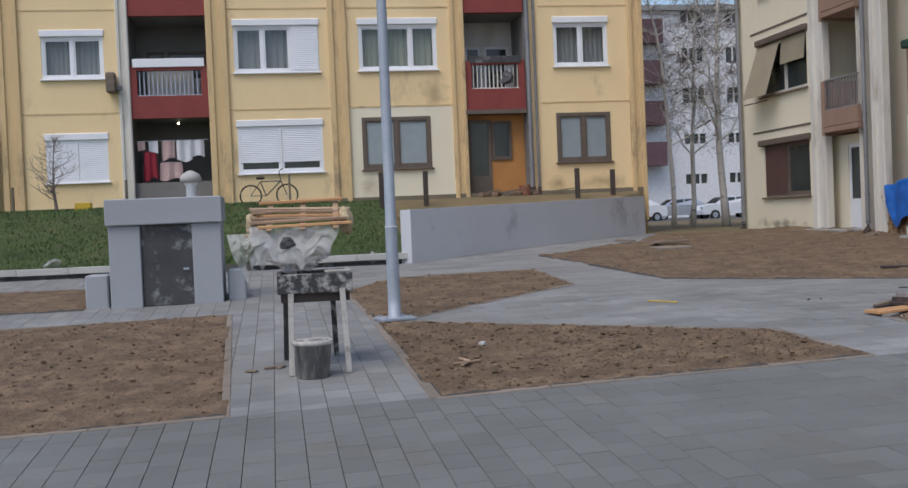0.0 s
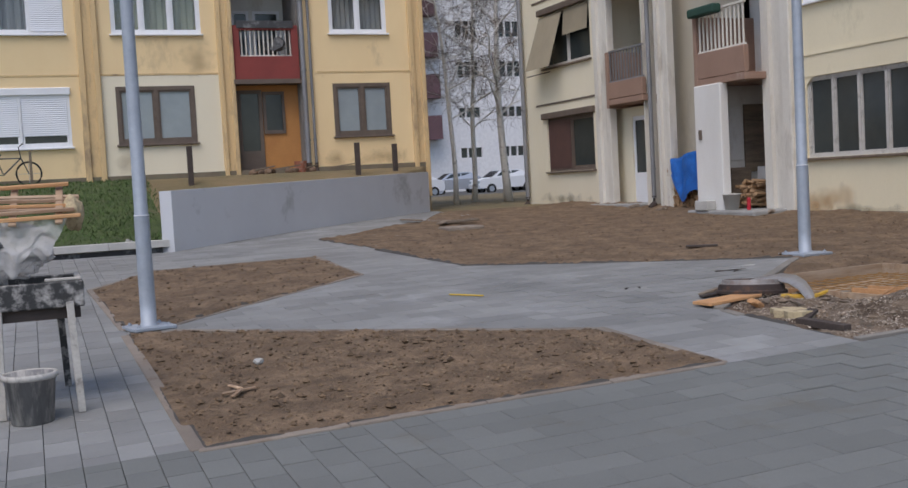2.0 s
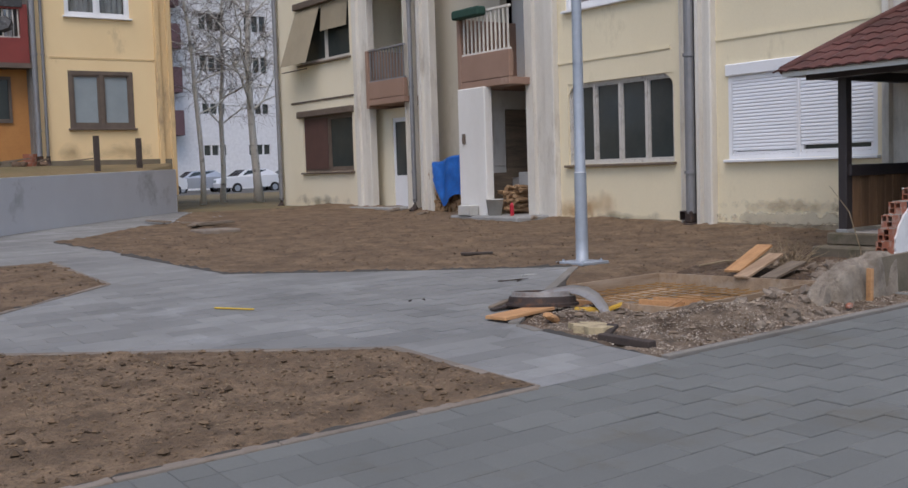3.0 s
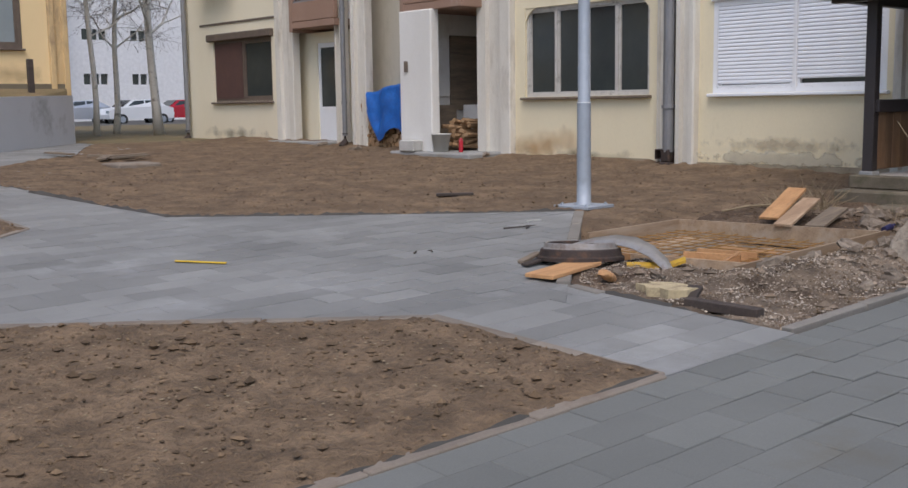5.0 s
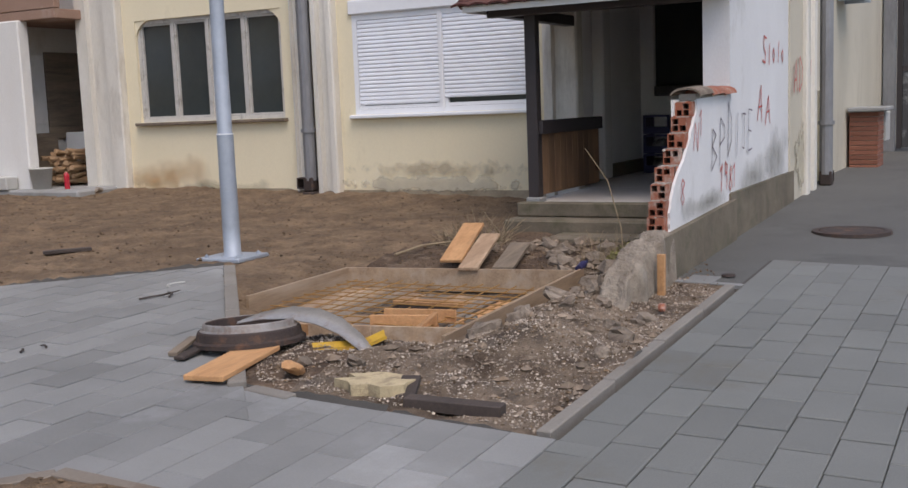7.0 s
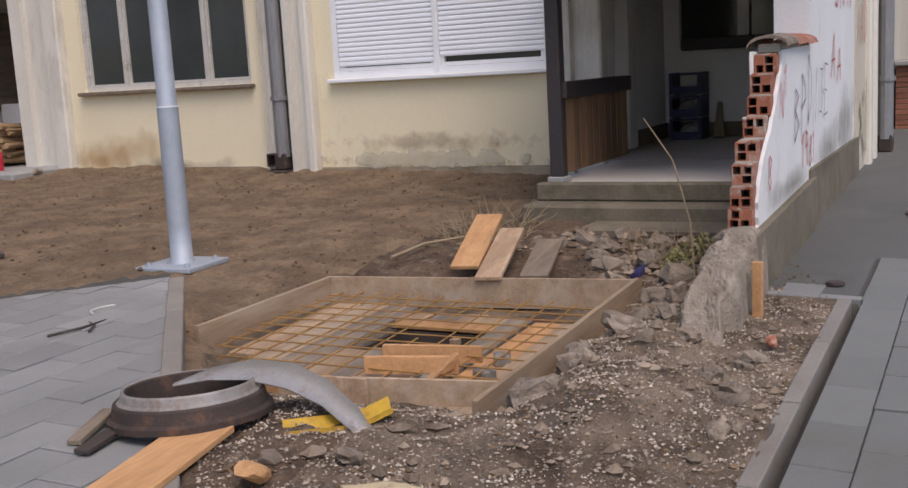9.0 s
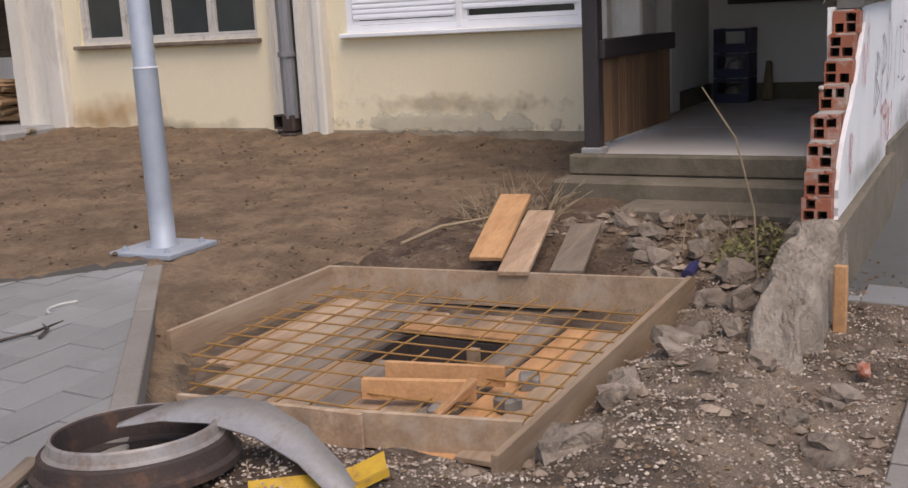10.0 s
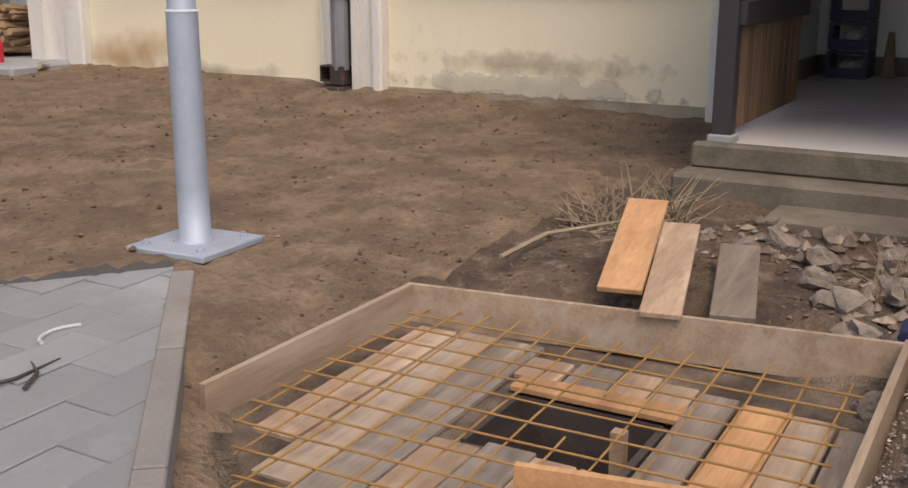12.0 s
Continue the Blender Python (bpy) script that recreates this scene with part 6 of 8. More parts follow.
plank("board", (6.72, 8.30, 0.07), (6.78, 7.80, 0.055), 0.09, 0.06, "darkwood", "wet dark timber offcut at the paving edge")
plank("board", (6.72, 8.33, 0.03), (6.95, 8.40, 0.13), 0.10, 0.03, "darkwood", "short wet dark timber standing on edge")
plank("board", (6.92, 10.0, G(6.9, 10.0) + 0.02), (7.2, 10.08, G(7.1, 10) + 0.05), 0.06, 0.025, "greywood", "short grey offcut beside the manhole frame")
plank("board", (6.86, 9.9, G(6.9, 9.9) + 0.018), (7.2, 9.95, G(7.1, 10) + 0.03), 0.07, 0.02, "darkwood", "dark splintered offcut beside the manhole frame")
plank("stake", (9.72, 7.915, 0.10), (9.73, 7.915, 0.40), 0.055, 0.045, "freshwood", "short orange stake driven in beside the wall", "", "stake")
s = Shape()
r_ = random.Random(3)
k_ = 16
edge_ = [(6.86 + (0.13 + 0.07 * noise.noise(Vector((a * 1.7, 3, 0)))) * math.cos(a), 8.55 + (0.2 + 0.1 * noise.noise(Vector((a * 2.3, 8, 0)))) * math.sin(a)) for a in np.linspace(0, 6.283, k_, endpoint=False)]
z_ = G(6.85, 8.55) + 0.03
s.quad(*[(x_, y_, z_ + 0.03 + 0.02 * (x_ - 6.7)) for x_, y_ in edge_])
for (xa_, ya_), (xb_, yb_) in zip(edge_, edge_[1:] + edge_[:1]):
    s.quad((xa_, ya_, z_ - 0.03), (xb_, yb_, z_ - 0.03), (xb_, yb_, z_ + 0.03 + 0.02 * (xb_ - 6.7)), (xa_, ya_, z_ + 0.03 + 0.02 * (xa_ - 6.7)))
single("foam_sheet", s, M["foam"], "broken cream insulation slab lying flat on the rubble", "insulation slab")
single("clay_shard", Shape().rock((6.92, 9.13, G(6.9, 9.1) + 0.04), (0.1, 0.07, 0.04), r_), M["freshwood"], "orange splintered wood chunk on the rubble", "wood chunk")

# broken concrete lump at the wall end and the other stones


def chunk(prof, y0, y1, seed, n=64, m=22):
    """A broken mass with a sloping back: the profile runs along x, rough all over."""
    s = Shape()
    xs_, zs_ = [p[0] for p in prof], [p[1] for p in prof]
    for i in range(n + 1):
        x = xs_[0] + (xs_[-1] - xs_[0]) * i / n
        top = float(np.interp(x, xs_, zs_))
        for j in range(m + 1):
            t = j / m
            y = y0 + (y1 - y0) * t
            hump = (1 - abs(2 * t - 1) ** 12) * min(1.0, 5.0 * i / n + 0.15)
            q = Vector((x * 6, y * 6, seed))
            dz = 0.04 * noise.noise(q * 0.6) + 0.035 * (0.3 - abs(noise.noise(q * 1.1))) + 0.02 * (0.3 - abs(noise.noise(q * 3))) + 0.012 * noise.noise(q * 9)
            z = 0.05 + (top - 0.05) * hump + dz * hump
            s.v.append((x + 0.04 * noise.noise(q + Vector((9, 0, 0))), y + 0.05 * noise.noise(q + Vector((0, 9, 0))), z))
    for i in range(n):
        for j in range(m):
            a = i * (m + 1) + j
            s.f.append((a, a + 1, a + m + 2, a + m + 1))
    k = len(s.v)
    s.quad((xs_[0], y0, 0.0), (xs_[-1], y0, 0.0), (xs_[-1], y1, 0.0), (xs_[0], y1, 0.0))
    return s


single("concrete_lump", chunk([(8.95, 0.10), (9.12, 0.20), (9.3, 0.34), (9.5, 0.42), (9.75, 0.45), (10.0, 0.50), (10.22, 0.49)], 7.95, 8.20, 3.0), M["lumpstone"], "large broken concrete lump at the end of the wall", "concrete lump")
spots = [(8.02, 8.55, 0.12, 0.09, 0.07), (9.15, 8.48, 0.16, 0.10, 0.07), (10.55, 8.98, 0.13, 0.11, 0.09), (10.40, 8.52, 0.14, 0.12, 0.10), (8.95, 7.78, 0.11, 0.07, 0.05), (7.92, 7.72, 0.07, 0.06, 0.05),
         (8.35, 7.75, 0.14, 0.10, 0.06), (8.55, 8.55, 0.09, 0.08, 0.06), (8.7, 8.56, 0.10, 0.09, 0.06), (10.3, 8.9, 0.15, 0.1, 0.06), (10.75, 9.15, 0.10, 0.12, 0.07), (10.9, 8.85, 0.14, 0.12, 0.08),
         (11.1, 9.2, 0.16, 0.12, 0.08), (11.3, 8.9, 0.14, 0.1, 0.09), (11.35, 9.45, 0.12, 0.14, 0.07), (11.5, 9.2, 0.14, 0.1, 0.06), (9.0, 8.1, 0.08, 0.06, 0.05), (8.6, 7.9, 0.09, 0.07, 0.05), (7.2, 8.9, 0.16, 0.08, 0.04),
         (7.05, 9.15, 0.06, 0.05, 0.04), (8.0, 7.66, 0.05, 0.04, 0.03), (10.2, 8.35, 0.1, 0.08, 0.07), (9.9, 8.5, 0.08, 0.06, 0.05), (9.45, 8.55, 0.12, 0.06, 0.04), (11.15, 9.6, 0.1, 0.09, 0.06), (8.75, 8.25, 0.07, 0.07, 0.04),
         (8.99, 8.44, 0.13, 0.1, 0.035), (9.86, 8.38, 0.1, 0.09, 0.09), (9.96, 8.79, 0.11, 0.09, 0.08), (9.99, 8.56, 0.13, 0.1, 0.08), (8.62, 8.53, 0.12, 0.1, 0.07), (8.02, 8.5, 0.16, 0.12, 0.09), (8.42, 7.76, 0.15, 0.1, 0.05), (9.27, 8.27, 0.09, 0.06, 0.08), (9.32, 8.42, 0.07, 0.06, 0.05), (8.85, 7.81, 0.07, 0.055, 0.05), (10.54, 9.05, 0.13, 0.08, 0.05), (10.69, 8.82, 0.15, 0.07, 0.04)]
for x, y, a, b, c in spots:
    z = float(land(np.array([x]), np.array([y]))[0][0])
    single("stone", Shape().rock((x, y, z + c * 0.25), (a * 0.85, b * 0.85, c * 0.85), r_, rough=0.5), M["stone"], "broken grey concrete stone lying on the rubble", "stone", "stones on the rubble")
single("brick_piece", Shape().rock((9.15, 7.74, G(9.1, 7.7) + 0.03), (0.05, 0.03, 0.03), r_), M["clay"], "broken red brick piece on the rubble", "brick")
single("bottle", Shape().lathe((0, 0, 0), [(0, 0), (0.03, 0), (0.03, 0.12), (0.012, 0.16), (0.012, 0.19), (0, 0.19)], 12).move(Matrix.Translation((10.15, 8.72, 0.2)) @ Matrix.Rotation(radians(80), 4, "Y")), M["bluecrate"], "small dark blue bottle on the rubble", "bottle")


def scatter(name, n, place, size, key, label, seed, flat=0.75, sides=6):
    """Many small lumps in one mesh."""
    rr = np.random.RandomState(seed)
    pts = place(rr, n)
    v, f = [], []
    ico = [(0, 0, 1), (0.9, 0, 0.3), (0.28, 0.85, 0.3), (-0.72, 0.53, 0.3), (-0.72, -0.53, 0.3), (0.28, -0.85, 0.3), (0, 0, -0.6)]
    fc = [(0, 1, 2), (0, 2, 3), (0, 3, 4), (0, 4, 5), (0, 5, 1), (6, 2, 1), (6, 3, 2), (6, 4, 3), (6, 5, 4), (6, 1, 5)]
    ico = np.array(ico)
    for x, y, z in pts:
        sc = (size[0] + (size[1] - size[0]) * rr.rand() ** 1.8) * (0.6 + 0.8 * rr.rand(3))
        sc[2] *= flat
        a = rr.rand() * 6.283
        c, sn = math.cos(a), math.sin(a)
        q = ico * sc * (0.75 + 0.5 * rr.rand(7, 1))
        k = len(v)
        v += [(x + p[0] * c - p[1] * sn, y + p[0] * sn + p[1] * c, z + p[2]) for p in q]
        f += [(a_ + k, b_ + k, c_ + k) for a_, b_, c_ in fc]
    me = bpy.data.meshes.new(name)
    me.from_pydata(v, [], f)
    me.materials.append(M[key])
    return tagged(new(name, me), label, name.replace("_", " "), kind="stuff")


def in_poly(poly, keep=None):
    px = [p[0] for p in poly]
    py = [p[1] for p in poly]

    def place(rr, n):
        out = []
        while len(out) < n:
            x, y = rr.uniform(min(px), max(px), 4000), rr.uniform(min(py), max(py), 4000)
            ok = inside(poly, x, y)
            if keep is not None:
                ok &= keep(x, y)
            x, y = x[ok], y[ok]
            z = land(x, y)[0]
            out += list(zip(x, y, z))
        return out[:n]
    return place


off_pit = lambda x, y: ~((x > 7.9) & (x < 10.2) & (y > 8.68) & (y < 10.85))
scatter("gravel", 16000, in_poly([(6.66, 7.56), (10.1, 7.56), (10.6, 8.3), (10.3, 9.0), (8.0, 8.8), (8.0, 10.3), (6.7, 9.2)], off_pit), (0.003, 0.010), "gravel", "grey crushed gravel and mortar crumbs", 21, 0.95)
scatter("rubble_stones", 260, in_poly([(10.15, 8.35), (11.7, 8.3), (11.7, 9.9), (10.9, 10.0), (10.9, 9.0), (10.15, 9.0)], off_pit), (0.015, 0.06), "rubblestone", "small broken stones heaped below the steps", 31, 0.9)
scatter("rubble_stones", 150, in_poly([(6.7, 7.6), (9.6, 7.6), (10.0, 8.4), (8.2, 8.68), (6.9, 9.1)], off_pit), (0.012, 0.045), "rubblestone", "small broken stones among the gravel", 32, 0.9)
scatter("earth_lumps", 2600, in_poly([(6.66, 7.56), (10.1, 7.56), (12.0, 8.3), (12.0, 10.6), (9.9, 11.2), (8.6, 10.9), (6.7, 9.2)], off_pit), (0.005, 0.016), "clod", "dark earth lumps among the rubble", 22, 0.9)
scatter("soil_clods", 3600, in_poly(BED_NEAR), (0.003, 0.018), "clod", "small dry clods on the near soil bed", 23)
scatter("straw_bits", 900, in_poly([(2.6, 8.0), (5.2, 7.7), (5.2, 9.0), (3.4, 10.3), (2.4, 10.8)]), (0.003, 0.013), "drytwig", "dry pale straw bits on the near soil bed", 33, 0.5)
scatter("soil_clods", 380, in_poly(BED_NEAR), (0.012, 0.042), "clod", "larger dry clods on the near soil bed", 34, 0.7)
scatter("soil_clods", 400, in_poly(BED_SMALL), (0.01, 0.03), "clod", "small dry clods on the small soil bed", 24)
scatter("soil_clods", 1200, in_poly([(-4.5, 7.6), (0, 7.52), (-0.2, 13.4), (-4.5, 13.5)]), (0.01, 0.032), "clod", "small dry clods on the soil bed beside the path", 25)
scatter("soil_clods", 3600, in_poly([(6.2, 14.3), (9.6, 11.8), (10.4, 11), (14.2, 10.4), (14.2, 22), (6, 19)]), (0.006, 0.022), "clod", "small dry clods on the large soil bed", 26)
scatter("straw_bits", 420, in_poly([(6.6, 14.2), (9.6, 11.9), (10.4, 11), (13.6, 10.6), (13.6, 18), (8, 17)]), (0.004, 0.016), "drytwig", "dry pale straw bits on the large soil bed", 36, 0.5)
single("white_pebble", Shape().rock((2.45, 9.6, G(2.4, 9.6) + 0.03), (0.05, 0.04, 0.03), r_), M["kerbgrey"], "white stone on the soil bed", "stone")
for x, y, a, ln in ((2.0, 8.62, 10, 0.25), (2.05, 8.5, 60, 0.2), (2.15, 8.7, 120, 0.14)):
    plank("wood_strip", (x, y, G(x, y) + 0.04), (x + ln * math.cos(radians(a)), y + ln * math.sin(radians(a)), G(x, y) + 0.05), 0.03, 0.015, "palewood", "pale wood strip lying on the soil", "wood strips on the soil", "wood strip")
plank("board", (9.2, 13.65, G(9.3, 13.6) + 0.04), (9.55, 13.4, G(9.3, 13.6) + 0.04), 0.09, 0.03, "darkwood", "dark wood piece lying on the soil", "", "board")

# twigs, dry weeds and the long straw by the steps
rng = random.Random(8)


def twig_bunch(cx, cy, n, ln, name, label, key="drytwig", spread=1.0, r0=0.004):
    s = Shape()
    z = float(land(np.array([cx]), np.array([cy]))[0][0])
    for i in range(n):
        a, e = rng.random() * 6.283, rng.uniform(0.1, 0.9)
        p = Vector((cx + rng.uniform(-0.1, 0.1) * spread, cy + rng.uniform(-0.1, 0.1) * spread, z))
        pts, d = [p.copy()], Vector((math.cos(a) * (1 - e), math.sin(a) * (1 - e), e)).normalized()
        for j in range(4):
            d = (d + Vector((rng.uniform(-0.3, 0.3), rng.uniform(-0.3, 0.3), rng.uniform(-0.35, 0.2)))).normalized()
            p = p + d * ln * rng.uniform(0.15, 0.3)
            p.z = max(p.z, z + 0.005)
            pts.append(p.copy())
        s.tube(pts, [r0, r0 * 0.9, r0 * 0.7, r0 * 0.5, r0 * 0.3], 4)
    return single(name, s, M[key], label, "dry twigs", kind="stuff")


twig_bunch(11.45, 10.2, 70, 0.36, "twig_heap", "dry pale twigs heaped at the foot of the steps", spread=2.6, r0=0.006)
twig_bunch(11.15, 10.3, 45, 0.28, "twig_heap", "dry pale twigs on the rubble", spread=2.2, r0=0.005)
twig_bunch(10.9, 8.75, 70, 0.3, "dry_weed", "dry yellowish weed growing at the wall end", spread=2.0, r0=0.003)
leaf_rng = random.Random(12)
s = Shape()
for i in range(520):
    a, r = leaf_rng.random() * 6.283, 0.30 * math.sqrt(leaf_rng.random())
    x, y = 10.82 + r * 1.2 * math.cos(a), 8.50 + r * 0.8 * math.sin(a)
    z = float(land(np.array([x]), np.array([y]))[0][0]) + leaf_rng.uniform(0.02, 0.26) * (1 - r / 0.36)
    m = Matrix.Translation((x, y, z)) @ Euler((leaf_rng.uniform(-1, 1), leaf_rng.uniform(-1, 1), leaf_rng.random() * 6.3)).to_matrix().to_4x4()
    ln, w = leaf_rng.uniform(0.012, 0.028), leaf_rng.uniform(0.006, 0.012)
    s.quad(*[m @ Vector(p) for p in ((-ln, 0, 0), (0, -w, 0.003), (ln, 0, -0.004), (0, w, 0.003))])
single("weed_leaves", s, M["leaf"], "small yellow-green weed at the end of the broken wall", "weed", kind="stuff")
s = Shape().tube([(10.36, 8.41, 0.14), (10.35, 8.43, 0.51), (10.28, 8.51, 0.89), (10.15, 8.64, 1.15)], [0.006, 0.0055, 0.005, 0.003], 6)
single("straw_stalk", s, M["drytwig"], "single long dry stalk standing in the rubble", "stalk")
s = Shape().tube([(10.3, 10.5, 0.24), (10.7, 10.45, 0.27), (11.2, 10.15, 0.28)], [0.012, 0.012, 0.006], 6)
single("stick", s, M["drytwig"], "long grey stick lying on the soil", "stick")
for x, y, ln, a in ((8.05, 11.35, 0.4, -20), (8.2, 11.2, 0.25, 30), (6.6, 10.9, 0.1, 30), (6.75, 10.85, 0.08, 60)):
    z = G(x, y) + 0.012
    s = Shape().tube([(x, y, z), (x + ln * 0.5 * math.cos(radians(a)), y + ln * 0.5 * math.sin(radians(a)), z + 0.006), (x + ln * math.cos(radians(a + 15)), y + ln * math.sin(radians(a + 15)), z)], [0.008, 0.007, 0.004], 5)
    single("stick", s, M["darkwood"], "small dark stick lying on the paving", "stick", "sticks on the paving")
s = Shape().tube([(8.62 + 0.12 * math.cos(a), 11.45 + 0.1 * math.sin(a), G(8.6, 11.4) + 0.012) for a in np.linspace(0.6, 2.9, 9)], 0.008, 6)
single("hose_piece", s, M["kerbgrey"], "short curved white hose piece on the paving", "hose")
plank("wood_strip", (5.0, 11.9, G(5, 11.9) + 0.012), (5.25, 11.55, G(5.2, 11.6) + 0.012), 0.03, 0.012, "yellowplastic", "thin yellow strip lying on the paving", "", "strip")

# ---- firewood, tarpaulin and clutter in the recesses of the pale house ----
s = Shape()
log_rng = random.Random(4)


def log_stack(x, y0, y1, z0, z1, label, mess=0.02):
    st = thing("firewood_stack", (x, (y0 + y1) / 2, z0), label, "firewood stack")
    z = z0 + 0.05
    while z < z1:
        y = y0 + log_rng.uniform(0.03, 0.06)
        while y < y1:
            r = log_rng.uniform(0.03, 0.06)
            ln = log_rng.uniform(0.32, 0.45)
            part("log", Shape().tube([(x - log_rng.uniform(0, 0.08) - mess * log_rng.random(), y + log_rng.uniform(-1, 1) * (mess if mess > 0.1 else 0.0), z + log_rng.uniform(0, 0.4) * mess), (x + ln, y + log_rng.uniform(-1, 1) * mess, z + log_rng.uniform(-0.4, 0.4) * mess)], r * (1 if mess < 0.1 else log_rng.uniform(0.5, 0.9)), 7), M["logend"], st)
            y += 2 * r
        z += 0.085
    return st


log_stack(14.33, 20.3, 21.85, 0.45, 1.55, "split firewood stacked under a blue tarpaulin")
log_stack(14.3, 18.62, 19.2, 0.54, 1.02, "split firewood heaped loosely on the porch step", 0.16)
s = Shape()
n = 22
for i in range(n):
    for j in range(n):
        def pt(a, b):
            u, v = a / n, b / n
            y = 20.1 + u * 1.36
            hang = 0.92 if u < 0.8 else 0.92 - 0.5 * (u - 0.8) / 0.2
            if v < 0.35:
                return (14.8 - 0.66 * v / 0.35, y, 1.70 + 0.07 * math.sin(u * 5) + 0.04 * noise.noise(Vector((u * 6, v * 6, 0))))
            t = (v - 0.35) / 0.65
            return (14.12 + 0.05 * noise.noise(Vector((u * 7, v * 5, 3))) - 0.035 * math.sin(u * 14), y, 1.70 + 0.07 * math.sin(u * 5) - t * (hang + 0.08 * math.sin(u * 9 + 1)))
        s.quad(pt(i, j), pt(i + 1, j), pt(i + 1, j + 1), pt(i, j + 1))
single("tarpaulin", s, M["tarp"], "bright blue tarpaulin hung over the firewood", "tarpaulin", smooth=True)
s = Shape().lathe((13.72, 18.78, 0.52), [(0, 0), (0.13, 0), (0.17, 0.3), (0.18, 0.3), (0.18, 0.32), (0.15, 0.32), (0.0, 0.28)], 20)
single("bucket", s, M["kerbgrey"], "pale grey plastic bucket on the porch step", "bucket", smooth=True)
single("box", Shape().box((13.42, 19.2, 0.52), (13.64, 19.62, 0.72), bev=0.015), M["kerbgrey"], "low grey box on the porch step", "box")
single("cabinet", Shape().box((14.9, 19.0, 0.52), (15.5, 19.5, 1.35), bev=0.02), M["pvc"], "white metal cabinet in the porch recess", "cabinet")
single("fence_panel", Shape().box((14.3, 19.55, 0.52), (14.8, 19.6, 1.35), bev=0.01), M["greywood"], "grey weathered board panel in the porch recess", "board panel")
single("red_canister", Shape().lathe((13.75, 18.28, 0.52), [(0, 0), (0.04, 0), (0.04, 0.2), (0.02, 0.25), (0, 0.25)], 12), M["carred"], "small red canister on the porch step", "canister")
single("balcony_cloth", Shape().box((13.52, 18.9, 4.42), (13.74, 19.8, 4.60), bev=0.03), M["green"], "dark green cloth over the balcony rail", "cloth")
single("towel", Shape().box((13.7, 19.1, 4.85), (13.73, 19.45, 5.6), bev=0.008), M["cloth_red"], "red patterned towel hanging above the balcony", "towel")
single("meter_plate", Shape().box((13.62, 19.6, 1.95), (13.66, 19.68, 2.15), bev=0.006), M["brownframe"], "small brown plate on the porch wall", "plate")
for y, z in ((22.9, 0.5), (21.6, 0.45), (17.9, 0.42)):
    single("stone", Shape().rock((13.9, y, z), (0.2, 0.25, 0.07), r_), M["stone"], "flat stone at the foot of the house wall", "stone", "stones along the house")
# air conditioner, meter box and manhole along the passage
ac = thing("air_conditioner", (19.6, 7.85, 2.85), "white air conditioner unit on the side wall", "air conditioner")
part("casing", Shape().box((19.0, 7.75, 2.9), (19.9, 8.07, 3.5), bev=0.02), M["pvc"], ac)
for z in np.arange(2.98, 3.45, 0.07):
    part("grille_bar", Shape().box((19.08, 7.735, z), (19.6, 7.75, z + 0.02)), M["darkdoor"], ac)
part("bracket", Shape().box((19.1, 7.7, 2.84), (19.15, 8.07, 2.9)).box((19.75, 7.7, 2.84), (19.8, 8.07, 2.9)), M["galv"], ac)
mb = thing("meter_box", (20.6, 7.8, 0.25), "red brick pier with a grey metal meter box", "meter box")
for r in range(12):
    for c in range(3):
        x0 = 20.2 + c * 0.25 - (0.125 if r % 2 and c else 0)
        x1 = 20.44 + c * 0.25 - (0.125 if r % 2 and c < 2 else 0)
        part("brick", Shape().box((x0, 7.62, 0.3 + r * 0.075), (x1, 8.05, 0.3 + r * 0.075 + 0.066), bev=0.006), M["wallbrick"], mb)
part("core", Shape().box((20.22, 7.635, 0.28), (20.93, 8.04, 1.2)), M["mortar"], mb)
part("cap", Shape().box((20.05, 7.5, 1.2), (21.25, 8.06, 1.27), bev=0.015), M["concrete"], mb)
part("metal_door", Shape().box((21.1, 7.6, 0.7), (21.7, 8.05, 1.18), bev=0.01), M["kerbgrey"], mb)
for x0, x1 in ((17.25, 18.0),):
    part("cabinet_door", Shape().box((x0, 7.98, 0.35), (x1, 8.085, 1.55), bev=0.01), M["cream"], house_b, "pale metal meter cabinet door")
gate = thing("metal_gate", (25.0, 7.0, G(18, 7)), "tall dark iron gate closing the passage", "gate")
gz0 = G(18, 7)
part("gate_frame", Shape().box((24.95, 5.0, gz0 + 0.05), (25.05, 5.1, gz0 + 3.2)).box((24.95, 7.72, gz0 + 0.05), (25.05, 7.82, gz0 + 3.2)).box((24.95, 5.1, gz0 + 3.1), (25.05, 7.72, gz0 + 3.2)).box((24.95, 5.1, gz0 + 1.55), (25.05, 7.72, gz0 + 1.65)), M["post_paint"], gate)
for y_ in np.arange(5.12, 7.6, 0.29):
    part("board", Shape().box((24.98, y_, gz0 + 0.08), (25.02, y_ + 0.275, gz0 + 3.1), bev=0.005), M["darkdoor"], gate)
part("gate_post", Shape().box((24.85, 7.84, gz0 - 0.05), (25.1, 8.06, gz0 + 3.6), bev=0.01), M["pipe"], gate)
cover = thing("manhole_cover", (13.0, 7.05, G(13, 7.05)), "round grey iron manhole cover set in the paving", "manhole cover")
part("cover", Shape().lathe((13.0, 7.05, G(13, 7.05) + 0.004), [(0, 0.012), (0.29, 0.012), (0.295, 0.0), (0.30, 0.0), (0.30, 0.012), (0.36, 0.012), (0.365, -0.02)], 32), M["castiron"], cover)
